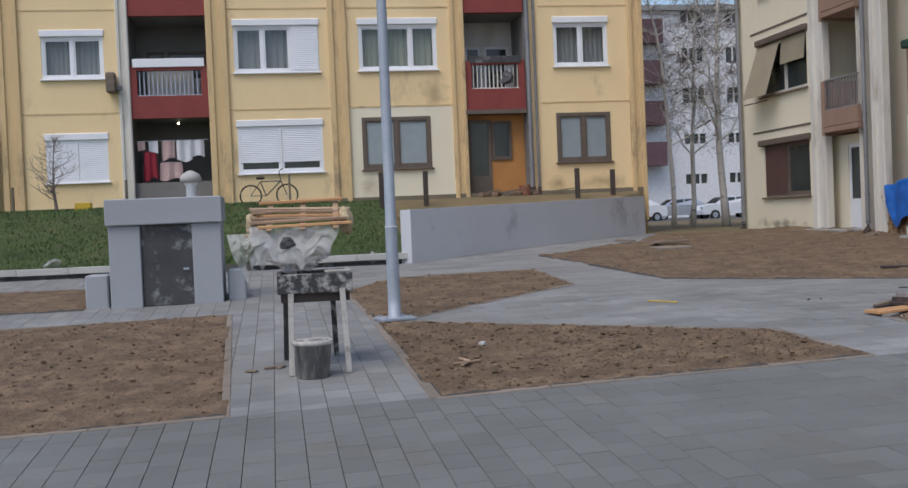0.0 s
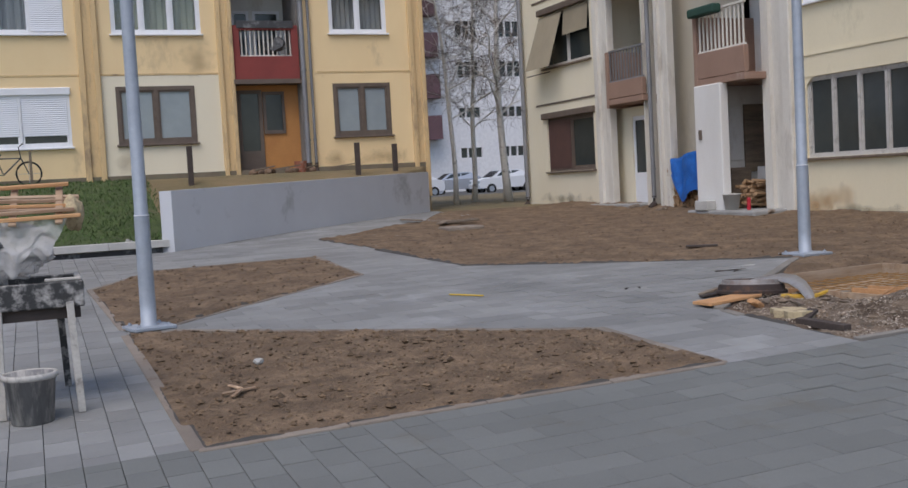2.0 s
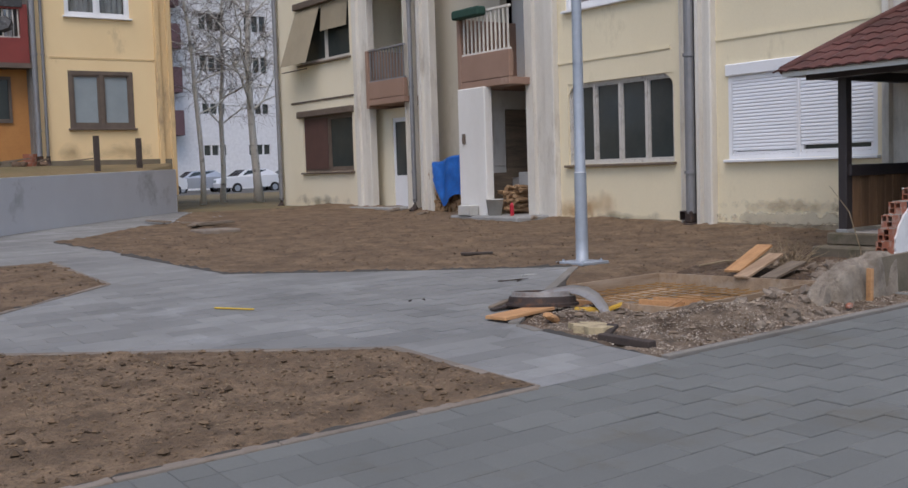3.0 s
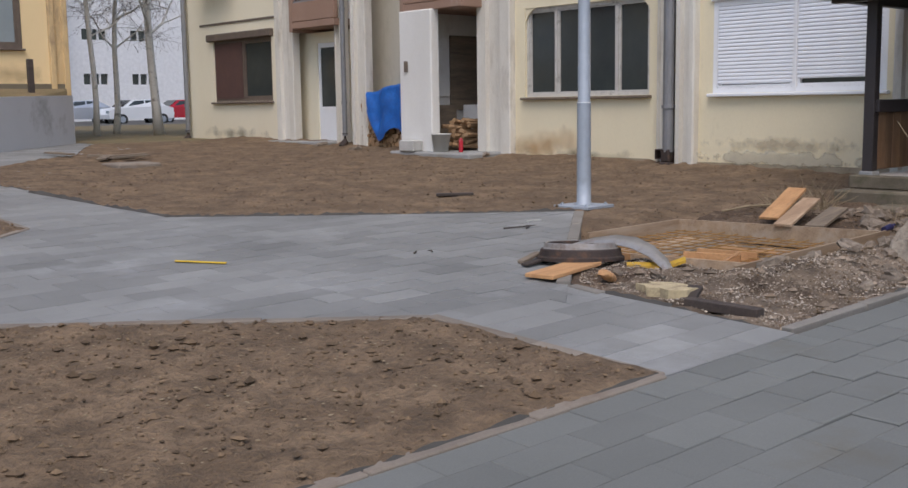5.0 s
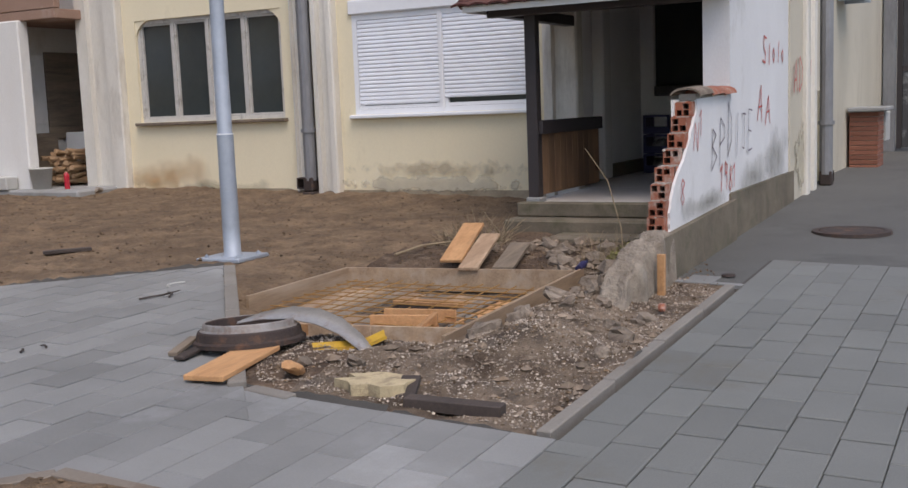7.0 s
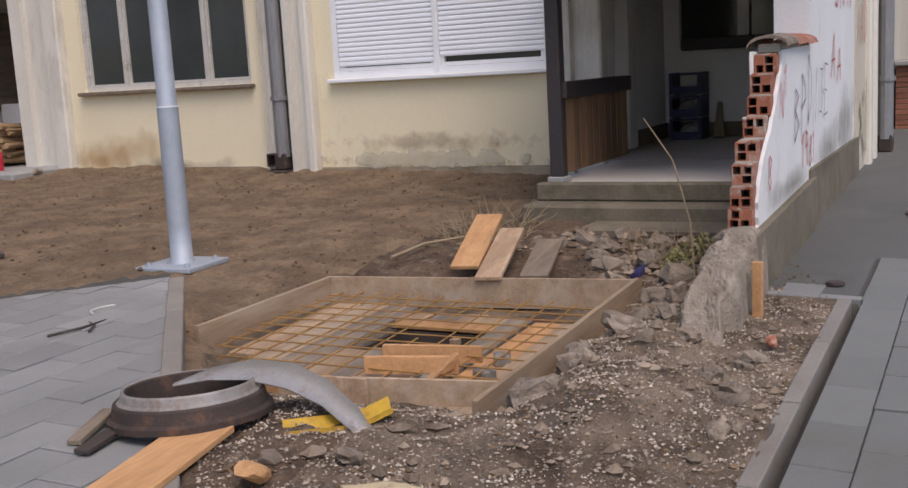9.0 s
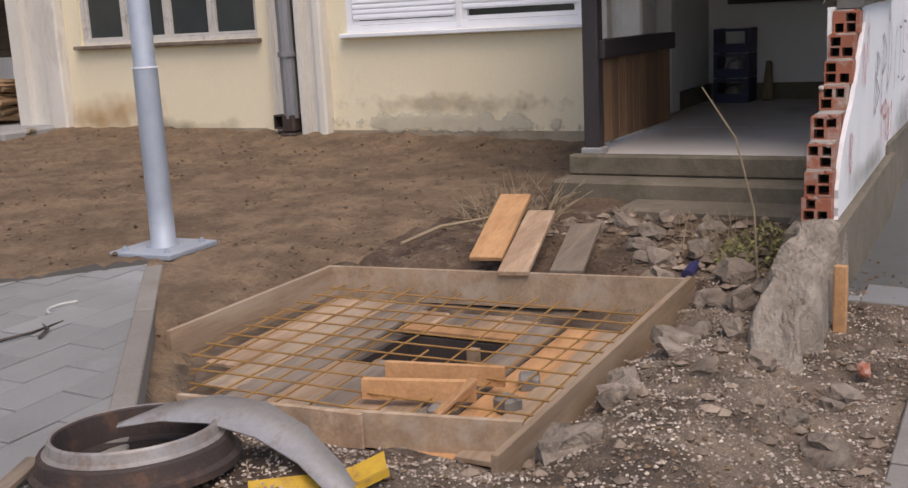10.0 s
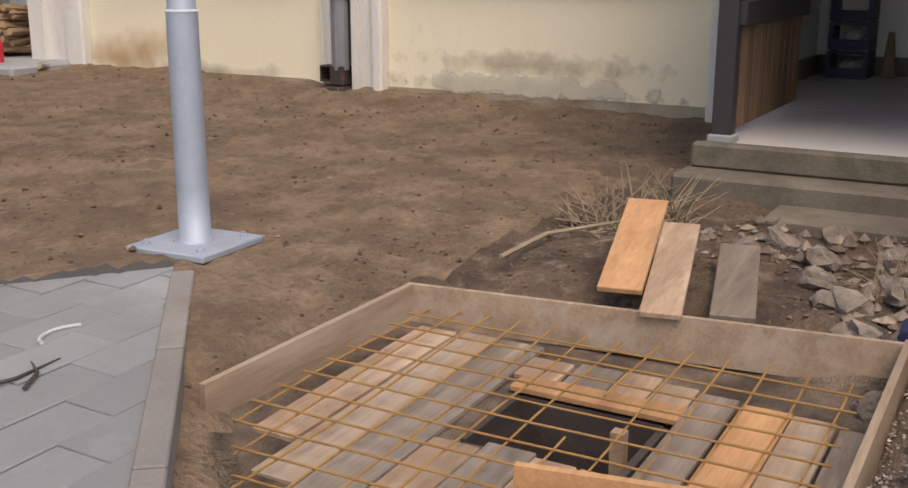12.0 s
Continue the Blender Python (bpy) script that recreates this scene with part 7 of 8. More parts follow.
single("drain_cap", Shape().lathe((10.5, 7.62, G(10.5, 7.62)), [(0, 0.014), (0.05, 0.014), (0.055, 0.0)], 16), M["castiron"], "small round drain cap in the paving", "drain cap")
mc = thing("inspection_slab", (8.55, 21.3, G(8.5, 21.3)), "square pale concrete manhole slab in the soil", "manhole slab")
part("slab", Shape().box((8.1, 19.75, G(8.5, 20) - 0.05), (8.8, 20.4, G(8.5, 20) + 0.06), bev=0.02), M["kerb"], mc)
for i in range(5):
    s = Shape()
    a = log_rng.uniform(0, 3.1)
    x, y = 8.6 + log_rng.uniform(-0.4, 0.6), 21.3 + log_rng.uniform(-0.9, 1.2)
    board(s, (x, y, G(x, y) + 0.06), (x + 0.7 * math.cos(a), y + 0.7 * math.sin(a), G(x, y) + 0.08), 0.15, 0.03)
    single("board", s, M["greywood"], "weathered board lying on the soil", "board", "boards on the soil")


# ---- the grass bank and what stands before the yellow house ----
def kerb_run(owner, a, b, width, height, key, step=1.0, lift=0.012, depth=0.12, gap=0.006):
    """Edging stones end to end from a to b, each its own piece."""
    a, b = Vector((*a, 0)), Vector((*b, 0))
    ln = (b - a).length
    n_ = max(1, round(ln / step))
    d = (b - a) / n_
    for i in range(n_):
        p, q = a + d * i, a + d * (i + 1)
        e = d.normalized() * gap / 2
        p, q = p + e, q - e
        zp, zq = G(p.x, p.y) + lift + random.uniform(-0.004, 0.004), G(q.x, q.y) + lift + random.uniform(-0.004, 0.004)
        s = Shape()
        board(s, (p.x, p.y, zp + height - depth / 2), (q.x, q.y, zq + height - depth / 2), width, depth, bev=0.006)
        part("kerb_stone", s, M[key], owner)


bed_kerbs = thing("kerb", (3, 10, 0), "narrow soil-stained concrete edging of the beds", "kerb", kind="structure")
for poly, close, width in ((OUTER_NEAR, True, 0.09), (BED_SMALL, True, 0.07), (BED_LEFT[:3], False, 0.07)):
    for a, b in zip(poly, poly[1:] + (poly[:1] if close else [])):
        kerb_run(bed_kerbs, a, b, width, 0.0, "kerb")
kerb_run(bed_kerbs, (-0.16, 13.45), (-7, 13.7), 0.055, 0.0, "kerb")
pit_kerbs = thing("kerb", (8, 9, 0), "grey concrete edging round the rubble strip", "kerb", kind="structure")
kerb_run(pit_kerbs, (9.40, 11.62), (6.62, 9.28), 0.10, 0.0, "kerbdull", lift=0.02)
kerb_run(pit_kerbs, (6.62, 9.2), (6.58, 8.9), 0.09, 0.0, "kerbdull", lift=0.01)
kerb_run(pit_kerbs, (6.62, 7.525), (10.15, 7.525), 0.075, 0.0, "kerbdull", lift=0.012)
bank_kerb = thing("kerb", (-1, 20, 0.4), "pale low concrete kerb along the grass bank", "kerb", kind="structure")
for x0, x1 in ((-7, -2.4), (0.0, 3.0)):
    y0, y1 = float(wall_line(np.array(x0))), float(wall_line(np.array(x1)))
    kerb_run(bank_kerb, (x0, y0 - 0.12), (x1, y1 - 0.12), 0.22, 0.16, "kerbgrey", depth=0.12, lift=0.04)
    s = Shape()
    slanted(s, Vector((x0, y0 - 0.12, 0)), Vector((x1, y1 - 0.12, 0)), 0.2, 0.1, 0.1, 0.52, 0.52)
    # dark strip painting the shadowed gap below the kerb
    part("kerb_base", s, M["darkdoor"], bank_kerb)

for x, y, z, h in ((3.15, 26.0, 1.35, 1.15), (4.27, 26.0, 1.4, 1.1), (8.32, 26.3, 1.4, 1.05), (9.38, 26.6, 1.4, 1.0), (0.9, 27.8, 1.75, 0.85), (-3.35, 28.5, 1.75, 0.9), (-6.2, 28.5, 1.75, 0.8)):
    w = 0.06 if x > 3 else 0.03
    single("stake", Shape().box((x - w, y - 0.05, z), (x + w, y + 0.05, z + h), bev=0.01), M["greywood" if x < 3 else "darkwood"], "dark wooden stake standing on the bank", "stake", "stakes before the house")
rng = random.Random(31)
for i in range(16):
    x, y = rng.uniform(6.2, 8.6), rng.uniform(28.2, 29.6)
    z = float(bank(np.array([x]), np.array([y]))[0])
    if i % 3:
        single("stone", Shape().rock((x, y, z + 0.05), (rng.uniform(0.08, 0.2), 0.12, 0.1), rng), M["bark"], "dark rubbish heap piece before the house door", "rubbish", "rubbish before the door")
    else:
        s = Shape()
        board(s, (x, y, z + 0.12), (x + rng.uniform(0.3, 0.8), y + rng.uniform(-0.2, 0.2), z + 0.2), 0.12, 0.03)
        single("board", s, M["greywood"], "weathered board before the house door", "board", "boards before the house")
single("pot", Shape().lathe((7.5, 28.8, 1.78), [(0, 0), (0.13, 0), (0.17, 0.35), (0.15, 0.35), (0, 0.3)], 14), M["clay"], "red clay pot before the house door", "pot")
single("yellow_crate", Shape().box((-4.75, 28.9, 1.8), (-4.35, 29.3, 2.1), bev=0.02), M["yellowplastic"], "bright yellow plastic box by the house wall", "box")
single("white_bag", Shape().rock((-3.9, 21.2, 0.66), (0.3, 0.15, 0.06), rng), M["plastic"], "white plastic bag on the grass bank", "bag")
single("white_bag", Shape().rock((2.4, 20.6, 0.62), (0.1, 0.08, 0.06), rng), M["plastic"], "small white plastic scrap on the grass bank", "bag")


def bicycle(x, y, z):
    """A small bicycle leaning before the wall, seen from the side."""
    b = thing("bicycle", (x, y, z), "small grey bicycle leaning at the house wall", "bicycle")
    r = 0.29
    for cx in (x - 0.5, x + 0.5):
        ring = [(cx + r * math.cos(a), y, z + r + r * math.sin(a)) for a in np.linspace(0, 2 * math.pi, 25)]
        w = part("wheel", Shape().tube(ring, 0.025, 6, cap=False), M["rubber"], b)
        part("spokes", Shape().tube([(cx - r, y, z + r), (cx + r, y, z + r)], 0.004, 4).tube([(cx, y, z), (cx, y, z + 2 * r)], 0.004, 4), M["galv"], w)
    bb, st, hd = (x - 0.08, y, z + 0.28), (x - 0.22, y, z + 0.68), (x + 0.34, y, z + 0.68)
    f = Shape().tube([bb, st], 0.018, 6).tube([bb, hd], 0.02, 6).tube([st, hd], 0.018, 6).tube([(x - 0.5, y, z + r), bb], 0.012, 6).tube([(x - 0.5, y, z + r), st], 0.012, 6).tube([hd, (x + 0.5, y, z + r)], 0.016, 6)
    part("frame", f, M["darkdoor"], b)
    part("saddle", Shape().box((x - 0.34, y - 0.06, z + 0.74), (x - 0.1, y + 0.06, z + 0.8), bev=0.02), M["rubber"], b)
    part("handlebar", Shape().tube([hd, (x + 0.30, y, z + 0.95), (x + 0.40, y - 0.2, z + 1.02)], 0.014, 6), M["darkdoor"], b)
    return b


bicycle(0.35, 29.5, 1.84)
lamp_w = thing("wall_lamp", (-3.75, 29.85, 5.3), "grey wall lamp fixed to the yellow house", "wall lamp")
part("housing", Shape().box((-3.9, 29.55, 5.1), (-3.65, 29.95, 5.65), bev=0.03), M["greywood"], lamp_w)
part("bracket", Shape().box((-3.66, 29.8, 5.2), (-3.5, 29.9, 5.3)), M["pipe"], lamp_w)
# laundry and clutter in the ground-floor loggia
part("clothes_line", Shape().tube([(-3.25, 30.1, 3.78), (-1.25, 30.1, 3.78)], 0.008, 5), M["galv"], house_a)
for i, (x, w, h, key) in enumerate(((-3.2, 0.2, 0.3, "cloth_pink"), (-2.9, 0.25, 0.35, "cloth_white"), (-2.55, 0.35, 0.6, "cloth_pink"), (-2.15, 0.42, 0.62, "cloth_white"), (-1.75, 0.36, 0.55, "cloth_white"))):
    s = Shape()
    k = 8
    for j in range(k):
        u0, u1 = x + w * j / k, x + w * (j + 1) / k
        wv = lambda u: 30.12 + 0.03 * math.sin(u * 22)
        dz = lambda u: h * (0.9 + 0.1 * math.sin(u * 9))
        s.quad((u0, wv(u0), 3.79), (u1, wv(u1), 3.79), (u1, wv(u1) + 0.02, 3.79 - dz(u1)), (u0, wv(u0) + 0.02, 3.79 - dz(u0)))
    single("laundry", s, M[key], "washed clothes hanging on a line in the loggia", "laundry", "laundry in the loggia")
for x, z1, w, h, key, name, label in ((-3.05, 3.5, 0.34, 0.85, "cloth_red", "red_jacket", "red jacket hanging in the loggia"), (-2.62, 3.2, 0.6, 0.55, "cloth_pink", "pink_cloth", "pale pink cloth hanging in the loggia")):
    s = Shape()
    for j in range(10):
        ua, ub = j / 10, (j + 1) / 10
        f = lambda u, v: (x + w * u + 0.06 * (u - 0.5) * v, 30.2 + 0.035 * math.sin(u * 13) * (0.4 + v), z1 - h * v * (0.92 + 0.08 * math.sin(u * 7)) - 0.06 * abs(u - 0.5) * (1 - v))
        for i in range(4):
            s.quad(f(ua, i / 4), f(ub, i / 4), f(ub, (i + 1) / 4), f(ua, (i + 1) / 4))
    single(name, s, M[key], label, "laundry", "laundry in the loggia")
bulb = bpy.data.materials.new("lit_bulb")
bulb.use_nodes = True
bulb.node_tree.nodes["Principled BSDF"].inputs["Emission Color"].default_value = (1, 0.85, 0.6, 1)
bulb.node_tree.nodes["Principled BSDF"].inputs["Emission Strength"].default_value = 6
M["bulb"] = bulb
single("light_bulb", Shape().rock((-2.1, 30.6, 4.3), (0.03, 0.03, 0.038), rng), M["bulb"], "small lit bulb under the loggia ceiling", "light bulb")
single("balcony_clutter", Shape().rock((7.3, 30.15, 5.35), (0.4, 0.15, 0.25), rng), M["darkdoor"], "dark things piled behind the loggia railing", "clutter")
single("balcony_clutter", Shape().box((-2.9, 30.4, 4.6), (-1.6, 30.7, 6.0), bev=0.03), M["kerbgrey"], "pale cupboard standing in the loggia", "cupboard")

# small bare tree by the yellow house
def bare_tree(x, y, z, h, seed, label, key_trunk, key_twig, r0, depth=5, droop=0.0, spread=0.55, group=""):
    """Trunk, limbs and fine twigs, with no leaves."""
    rr = random.Random(seed)
    t = thing("tree", (x, y, z), label, "tree", group)
    trunk, limbs, twigs = Shape(), Shape(), Shape()
    pts, p, d = [], Vector((x, y, z)), Vector((rr.uniform(-0.06, 0.06), rr.uniform(-0.06, 0.06), 1)).normalized()
    n_ = 14
    for i in range(n_ + 1):
        pts.append(p.copy())
        d = (d + Vector((rr.uniform(-0.07, 0.07), rr.uniform(-0.07, 0.07), 0.06))).normalized()
        p = p + d * h / n_
    rad = [max(0.012, r0 * (1 - 0.93 * i / n_)) for i in range(n_ + 1)]
    rad[0] *= 1.25
    trunk.tube(pts, rad, 10)

    def limb(p, d, ln, r, level):
        q, path, dd = p.copy(), [p.copy()], d.copy()
        m = 5
        for i in range(m):
            dd = (dd + Vector((rr.uniform(-0.25, 0.25), rr.uniform(-0.25, 0.25), rr.uniform(-0.1, 0.2) - droop * level * 0.25))).normalized()
            q = q + dd * ln / m
            path.append(q.copy())
        (limbs if level < 2 else twigs).tube(path, [max(0.004, r * (1 - 0.8 * i / m)) for i in range(m + 1)], 5 if level < 2 else 3, cap=False)
        if level < depth - 2:
            for i in range(5 if level < 2 else 4):
                k = rr.randint(1, m)
                a = Vector((rr.uniform(-1, 1), rr.uniform(-1, 1), rr.uniform(-0.3, 0.7) - droop * 0.8 * level)).normalized()
                limb(path[k], (dd * 0.5 + a).normalized(), ln * rr.uniform(0.4, 0.65), r * 0.45, level + 1)
    for i in range(3, n_ + 1):
        for _ in range(2 if i < 6 else 3):
            a = rr.random() * 6.283
            up = rr.uniform(0.2, 0.9)
            limb(pts[i], Vector((math.cos(a), math.sin(a), up)).normalized(), h * spread * (1.05 - i / n_) * rr.uniform(0.35, 0.75) + 0.3, rad[i] * 0.45, 0)
    part("trunk", trunk, M[key_trunk], t, smooth=True)
    tagged(part("limb", limbs, M[key_trunk], t), kind="stuff")
    tagged(part("crown", twigs, M[key_twig], t), kind="stuff")
    return t


bare_tree(-5.15, 28.6, 1.78, 1.9, 3, "small bare shrub before the yellow house", "twig", "twig", 0.05, 3, spread=0.5)
bare_tree(14.1, 34.5, 0.55, 13.5, 12, "white-barked birch without leaves behind the houses", "birch", "twig", 0.085, 5, droop=0.22, spread=0.46, group="birches behind the houses")
bare_tree(15.6, 36.5, 0.55, 12.5, 27, "white-barked birch without leaves on the lawn", "birch", "twig", 0.095, 5, droop=0.22, spread=0.46, group="birches behind the houses")
bare_tree(15.9, 34.2, 0.55, 14.0, 41, "thick white-barked birch without leaves on the lawn", "birch", "twig", 0.135, 5, droop=0.25, spread=0.46, group="birches behind the houses")

# far white apartment block
far = thing("apartment_building", (38, 84, 0), "far white apartment block with maroon balconies", "apartment building")
FW = facing("y", 78.0)
fh = []
for k in range(5):
    for u in (32.0, 35.6, 40.5, 44.1, 49.0, 52.6):
        z0 = 3.15 + 3.1 * k
        for du in (0, 0.62, 1.24):
            fh.append((u + du, u + du + 0.52, z0, z0 + (0.75 if k < 2 else 1.2)))
part("wall", wall_with_holes(Shape(), FW, 24.0, 62, 0.0, 16.5, fh, -0.4, 0), M["fardull"], far)
for h in fh:
    part("window", ubox(Shape(), FW, h[0], h[1], -0.3, -0.2, h[2], h[3]), M["darkglass"], far)
for k in range(4):
    part("balcony", ubox(Shape(), FW, 25.2, 30.1, -0.1, 1.2, 4.6 + 3.1 * k, 6.4 + 3.1 * k), M["farmaroon"], far)
part("roof", Shape().box((23.5, 77.6, 16.5), (62.5, 92, 16.9)), M["concrete"], far)
part("side_wall", Shape().box((24.0, 78.4, 0), (24.4, 91, 16.5)).box((61.6, 78.4, 0), (62, 91, 16.5)).box((24.4, 90.6, 0), (61.6, 91, 16.5)), M["fardull"], far)


def car(x, y, z, key, label, turn=0):
    """A parked hatchback with body, glass, wheels and lights."""
    c = thing("car", (x, y, z), label, "car", "parked cars behind the houses")
    m = Matrix.Translation((x, y, z)) @ Matrix.Rotation(radians(turn), 4, "Z")
    prof = [(-2.0, 0.35), (-2.05, 0.6), (-1.95, 0.9), (-1.2, 0.98), (-0.55, 1.40), (0.8, 1.45), (1.55, 1.05), (1.95, 0.95), (2.0, 0.6), (1.95, 0.35)]
    s = Shape()
    k = len(prof)
    for side in (-0.82, 0.82):
        s.v += [tuple(m @ Vector((px, side * (0.84 if pz > 1.1 else 1.0), pz))) for px, pz in prof]
    s.f += [tuple(range(k))[::-1], tuple(range(k, 2 * k))]
    s.f += [(i, (i + 1) % k, (i + 1) % k + k, i + k) for i in range(k)]
    body = part("body", s, M[key], c)
    for side in (-1, 1):
        g = Shape()
        yy = side * 0.79
        g.quad(*[m @ Vector(p) for p in ((-0.95, yy * 1.03, 1.0), (-0.45, yy * 0.9, 1.35), (0.15, yy * 0.9, 1.38), (0.15, yy * 1.03, 1.0))])
        g.quad(*[m @ Vector(p) for p in ((0.22, yy * 1.03, 1.0), (0.22, yy * 0.9, 1.38), (0.75, yy * 0.9, 1.38), (1.3, yy * 1.03, 1.02))])
        part("side_window", g, M["darkglass"], c)
    part("windscreen", Shape().quad(*[m @ Vector(p) for p in ((-1.15, -0.7, 1.03), (-1.15, 0.7, 1.03), (-0.6, 0.62, 1.40), (-0.6, -0.62, 1.40))]), M["darkglass"], c)
    for wx in (-1.25, 1.25):
        for wy in (-0.78, 0.78):
            p0, p1 = m @ Vector((wx, wy - 0.1, 0.31)), m @ Vector((wx, wy + 0.1, 0.31))
            w = part("wheel", Shape().tube([p0, p1], 0.31, 18), M["rubber"], c)
            part("rim", Shape().tube([m @ Vector((wx, wy - 0.11, 0.31)), m @ Vector((wx, wy + 0.11, 0.31))], 0.18, 12), M["galv"], w)
    for wy in (-0.6, 0.6):
        part("headlight", Shape().box((-2.05, wy - 0.16, 0.66), (-1.95, wy + 0.16, 0.82), m, 0.02), M["paleglass"], c)
    return c


cz = 0.49
car(22.6, 63.5, cz, "carwhite", "white parked hatchback on the far car park", 4)
car(26.6, 66.0, cz, "carsilver", "silver parked car on the far car park", -6)
car(28.6, 62.8, cz, "carwhite", "white parked car on the far car park", 2)
car(32.6, 65.0, cz, "carred", "red parked car on the far car park", 0)
car(36.0, 62.0, cz, "carwhite", "white parked car beside the red one", 3)
car(19.2, 66.5, cz, "carwhite", "white parked estate car on the far car park", 0)

# grass on the bank
def blades(n, seed):
    rr = np.random.RandomState(seed)
    x, y = rr.uniform(-6.5, 9.5, n), rr.uniform(19.8, 28.5, n)
    ok = (y > wall_line(x) + 0.05) & ((x < 3.4) | (y < 22.5))
    ok &= rr.rand(n) < 0.55 + 0.45 * smooth_noise(x, y, 1.6, 77)
    x, y = x[ok], y[ok]
    z = land(x, y)[0]
    n = len(x)
    a, h, w = rr.rand(n) * 6.283, rr.uniform(0.02, 0.08, n), rr.uniform(0.008, 0.02, n)
    lx, ly = rr.normal(0, 0.04, n), rr.normal(0, 0.04, n)
    v = np.empty((n, 3, 3))
    v[:, 0] = np.stack([x - w * np.cos(a), y - w * np.sin(a), z - 0.01], 1)
    v[:, 1] = np.stack([x + w * np.cos(a), y + w * np.sin(a), z - 0.01], 1)
    v[:, 2] = np.stack([x + lx, y + ly, z + h], 1)
    me = bpy.data.meshes.new("grass")
    me.from_pydata(v.reshape(-1, 3).tolist(), [], np.arange(3 * n).reshape(-1, 3).tolist())
    me.materials.append(M["blade"])
    return tagged(new("grass", me), "short green grass on the bank", "grass", kind="stuff")


blades(60000, 5)

# ---- paving, last: nearest slabs as pieces, the rest as one field ----
paving = thing("pavement", (4, 6, 0), "grey concrete paving slabs of the yard", "pavement", kind="structure")
SW, SL = 0.225, 0.45


def slab_shape(w, ln):
    s = Shape()
    b = 0.005
    lo, hi = [(-w / 2, -ln / 2), (w / 2, -ln / 2), (w / 2, ln / 2), (-w / 2, ln / 2)], []
    for x, y in lo:
        s.v.append((x, y, -0.06))
    for x, y in lo:
        s.v.append((x, y, -b))
    for x, y in lo:
        s.v.append((x - math.copysign(b, x), y - math.copysign(b, y), 0.0))
    for i in range(4):
        j = (i + 1) % 4
        s.f += [(i, j, j + 4, i + 4), (i + 4, j + 4, j + 8, i + 8)]
    s.f.append((8, 9, 10, 11))
    return s


# convex areas that the paving leaves free
FREE = [OUTER_NEAR, BED_SMALL, BED_LEFT, BED_STRIP, [(5.6, 19.9), (6.12, 14.25), (9.45, 11.75), (16, 11.75), (16, 29.4), (13.4, 26.9), (10.4, 26.2), (8.7, 22.9)],
        [(9.45, 11.72), (6.6, 9.22), (6.57, 7.43), (10.17, 7.43), (10.17, 11.72)], [(10.17, 7.95), (19, 7.95), (19, 12), (10.17, 12)],
        [(-1.9, 15.0), (-0.27, 15.0), (-0.27, 16.0), (-1.9, 16.0)], [(3.05, 19.62), (3.2, 30), (-7, 30), (-7, 20.0)], [(3.05, 19.66), (10.3, 26.7), (10.3, 32), (3.05, 32)]]


def clip(poly, a, b, keep_left):
    """The part of a polygon on one side of the line through a and b."""
    side = lambda p: ((b[0] - a[0]) * (p[1] - a[1]) - (b[1] - a[1]) * (p[0] - a[0])) * (1 if keep_left else -1)
    out = []
    for p, q in zip(poly, poly[1:] + poly[:1]):
        sp, sq = side(p), side(q)
        if sp >= 0:
            out.append(p)
        if sp * sq < 0:
            t = sp / (sp - sq)
            out.append((p[0] + (q[0] - p[0]) * t, p[1] + (q[1] - p[1]) * t))
    return out


def area(poly):
    return abs(sum(p[0] * q[1] - q[0] * p[1] for p, q in zip(poly, poly[1:] + poly[:1]))) / 2


def cut_out(polys, hole):
    """Takes one convex area out of each piece."""
    ccw = sum(p[0] * q[1] - q[0] * p[1] for p, q in zip(hole, hole[1:] + hole[:1])) > 0
    ring = hole if ccw else hole[::-1]
    out = []
    for poly in polys:
        if max(p[0] for p in poly) < min(p[0] for p in hole) or min(p[0] for p in poly) > max(p[0] for p in hole) or max(p[1] for p in poly) < min(p[1] for p in hole) or min(p[1] for p in poly) > max(p[1] for p in hole):
            out.append(poly)
            continue
        rest = poly
        for a, b in zip(ring, ring[1:] + ring[:1]):
            piece = clip(rest, a, b, False)
            if len(piece) > 2 and area(piece) > 2e-4:
                out.append(piece)
            rest = clip(rest, a, b, True)
            if len(rest) < 3:
                break
    return out


SEAM = 3.05
cells = []
# courses that run away from the start on the first stretch and the path, crosswise beyond
CW, CL = 0.203, 0.31
for i, x in enumerate(np.arange(SEAM - 46 * CW, SEAM - 0.01, CW)):
    for y in np.arange(-3.18 - (CL / 2 if i % 2 else 0), 20.2, CL):
        if y < 7.5:
            cells.append((x, x + CW, max(y, -3.0), min(y + CL, 7.5)))
        if y + CL > 7.5 and x < 1.7:
            cells.append((x, min(x + CW, 1.7), max(y, 7.5), y + CL))
for j, y in enumerate(np.arange(7.44 - 46 * SW, 27, SW)):
    for x in np.arange(SEAM - (SL / 2 if j % 2 else 0), 19, SL):
        if y < 7.4 and x < PAVED_TO - 0.02:
            cells.append((max(x, SEAM), min(x + SL, PAVED_TO), y, y + SW))
    for x in np.arange(1.7 - (SL / 2 if j % 2 else 0), 19, SL):
        if y > 7.4 and x < 10.2:
            cells.append((max(x, 1.7), x + SL, y, y + SW))
GAP, END_GAP = 0.0019, 0.0013
one = slab_shape(SL - 2 * END_GAP, SW - 2 * GAP)
slab_me = to_mesh("slab", one, M["slab"], (0, 0, 0))
old_me = to_mesh("slab", one, M["slabold"], (0, 0, 0))
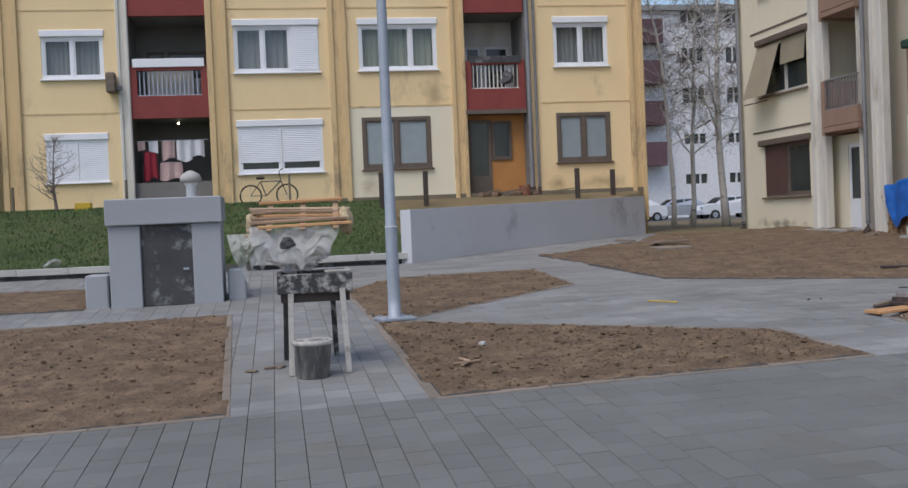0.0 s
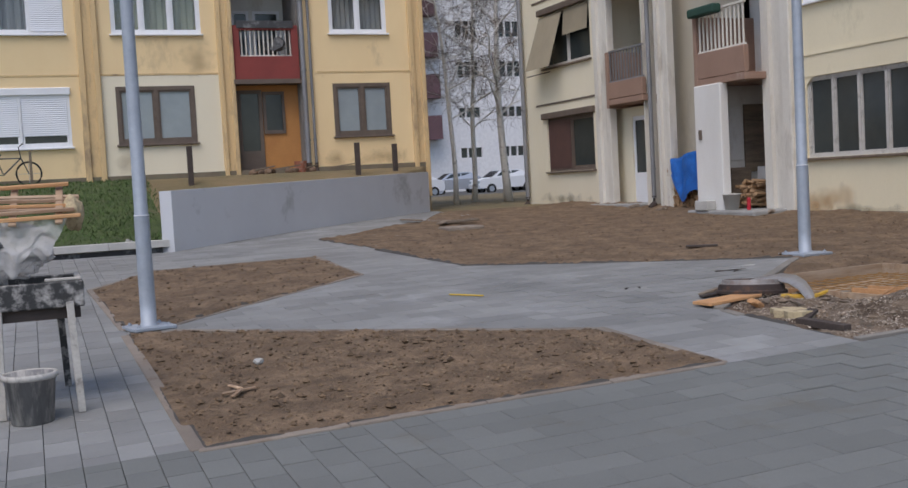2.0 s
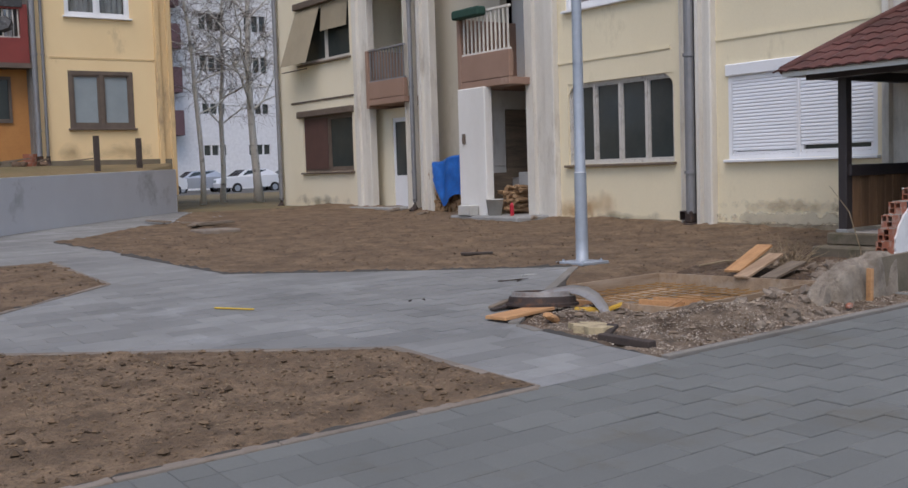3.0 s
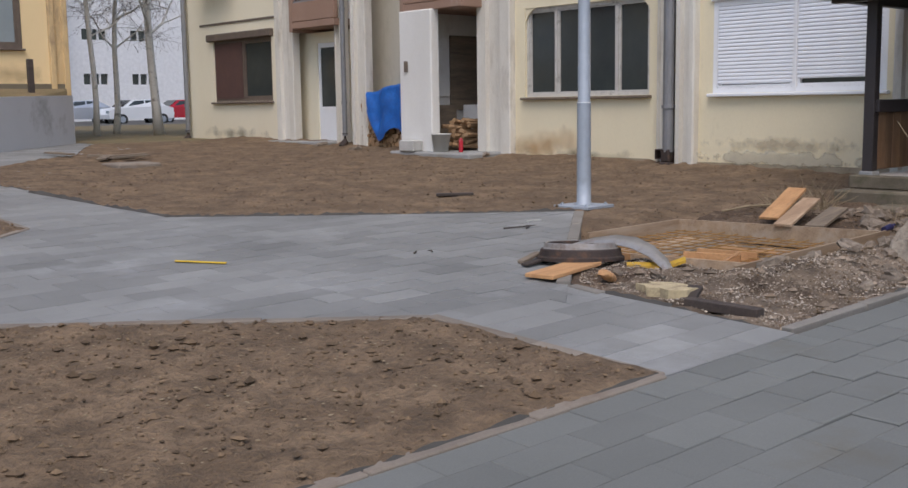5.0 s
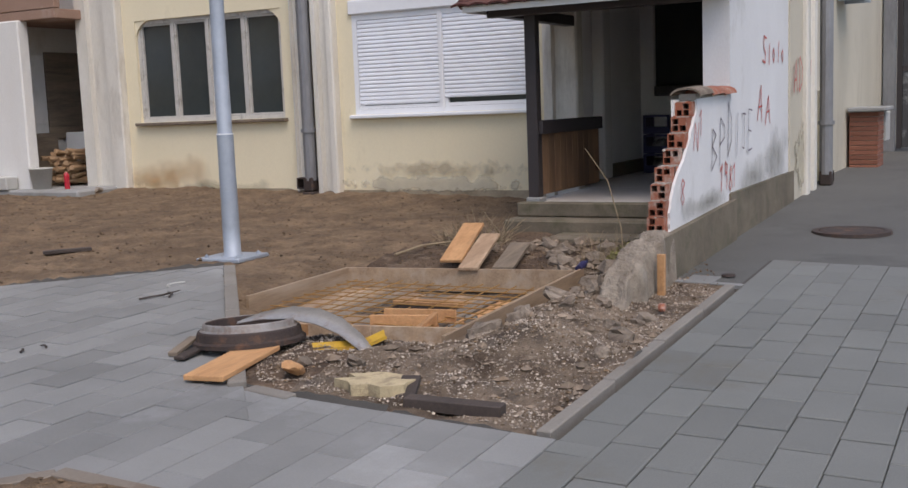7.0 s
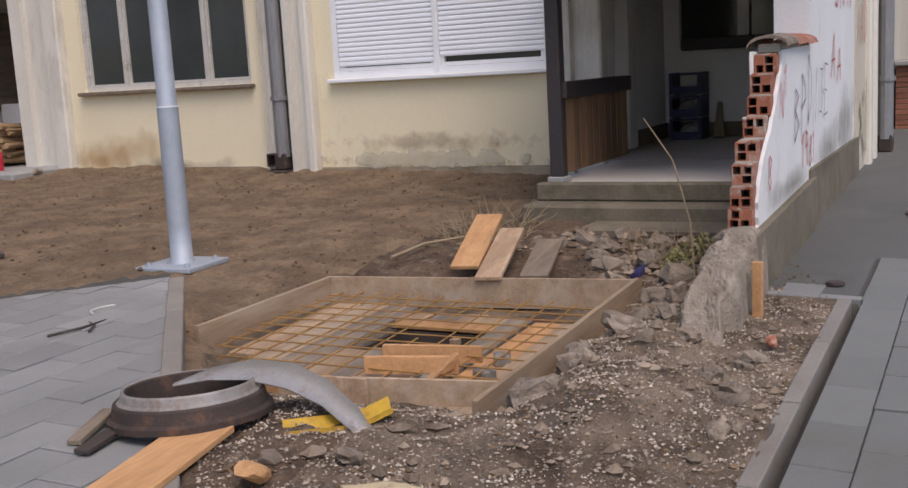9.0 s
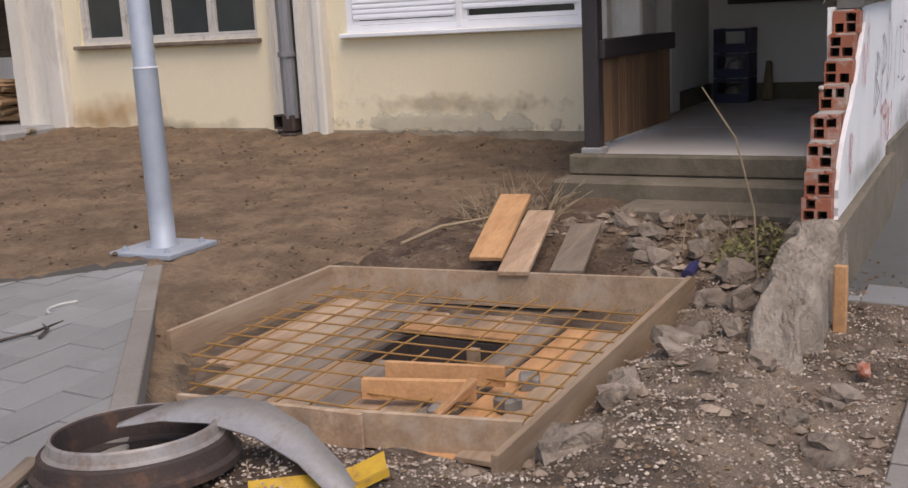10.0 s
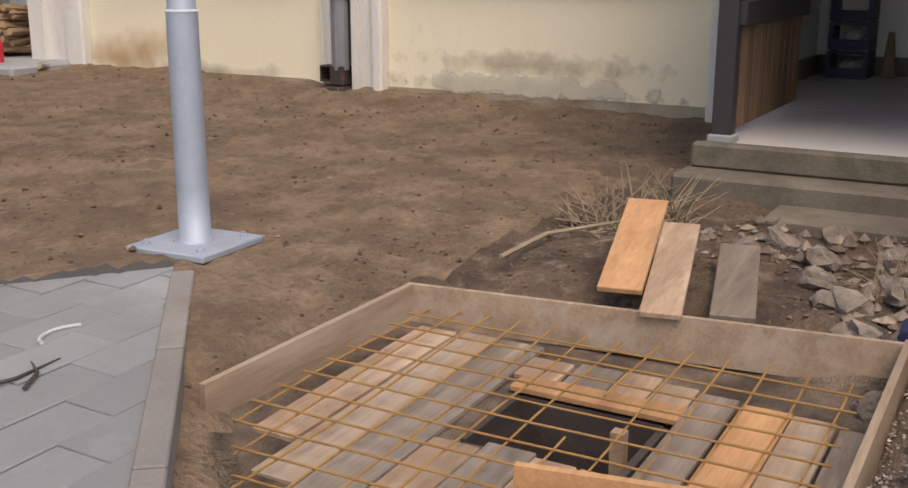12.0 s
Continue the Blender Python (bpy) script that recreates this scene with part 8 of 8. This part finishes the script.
rr = np.random.RandomState(9)
fv, ff, fm, made = [], [], [], 0
for x0, x1, y0, y1 in cells:
    cx, cy = (x0 + x1) / 2, (y0 + y1) / 2
    gx, gy = (GAP, 0.0042) if x1 - x0 < y1 - y0 else (END_GAP, GAP)
    pieces = [[(x0 + gx, y0 + gy), (x1 - gx, y0 + gy), (x1 - gx, y1 - gy), (x0 + gx, y1 - gy)]]
    full = area(pieces[0])
    for hole in FREE:
        pieces = cut_out(pieces, hole)
    if not pieces:
        continue
    whole = len(pieces) == 1 and abs(area(pieces[0]) - full) < 1e-6
    near = (5.2 < cx < 10 and 5.2 < cy < 7.5) or (5.4 < cx < 9.2 and 9.2 < cy < 12.4)
    h = 0.05
    sx, sy = (G(cx + h, cy) - G(cx - h, cy)) / (2 * h) + rr.normal(0, 0.003), (G(cx, cy + h) - G(cx, cy - h)) / (2 * h) + rr.normal(0, 0.003)
    z = G(cx, cy) + rr.normal(0, 0.0012)
    if whole and near and made < 300 and abs(x1 - x0 - SL) < 1e-6:
        made += 1
        o = new("slab", old_me if cy < 7.45 else slab_me)
        o.parent = paving
        _, q, _ = Matrix(((1, 0, 0, 0), (0, 1, 0, 0), (sx, sy, 1, 0), (0, 0, 0, 1))).decompose()
        o.matrix_basis = Matrix.LocRotScale(Vector((cx, cy, z)) - BASE[paving], q, None)
        continue
    for poly in pieces:
        k, n_ = len(fv), len(poly)
        mx, my = sum(p[0] for p in poly) / n_, sum(p[1] for p in poly) / n_
        lift = lambda p: z + sx * (p[0] - cx) + sy * (p[1] - cy)
        inner = [(mx + (p[0] - mx) * 0.986, my + (p[1] - my) * 0.986) for p in poly]
        fv += [(p[0], p[1], lift(p) - 0.06) for p in poly] + [(p[0], p[1], lift(p) - 0.004) for p in poly] + [(p[0], p[1], lift(p)) for p in inner]
        for i in range(n_):
            j = (i + 1) % n_
            ff += [(k + i, k + j, k + n_ + j, k + n_ + i), (k + n_ + i, k + n_ + j, k + 2 * n_ + j, k + 2 * n_ + i)]
        ff.append(tuple(range(k + 2 * n_, k + 3 * n_)))
        fm += [1 if cy < 7.45 else 0] * (2 * n_ + 1)
me = bpy.data.meshes.new("slab_field")
me.from_pydata((np.array(fv) - np.array(BASE[paving])).tolist(), [], ff)
me.materials.append(M["slabfield"])
me.materials.append(M["slaboldfield"])
me.polygons.foreach_set("material_index", np.array(fm, dtype=np.int32))
o = new("slab_field", me)
o.parent = paving
tagged(o, kind="stuff")
# plain paving behind the camera
back_me = Shape()
for a, b in ((-20, -6.5), (-6.5, 19), (19, 40)):
    back_me.quad((a, -25, G(a, -25) - 0.004), (b, -25, G(b, -25) - 0.004), (b, -2.92, G(b, 2.35) - 0.006), (a, -2.92, G(a, 2.35) - 0.006))
part("paving_behind", back_me, M["slabold"], paving)
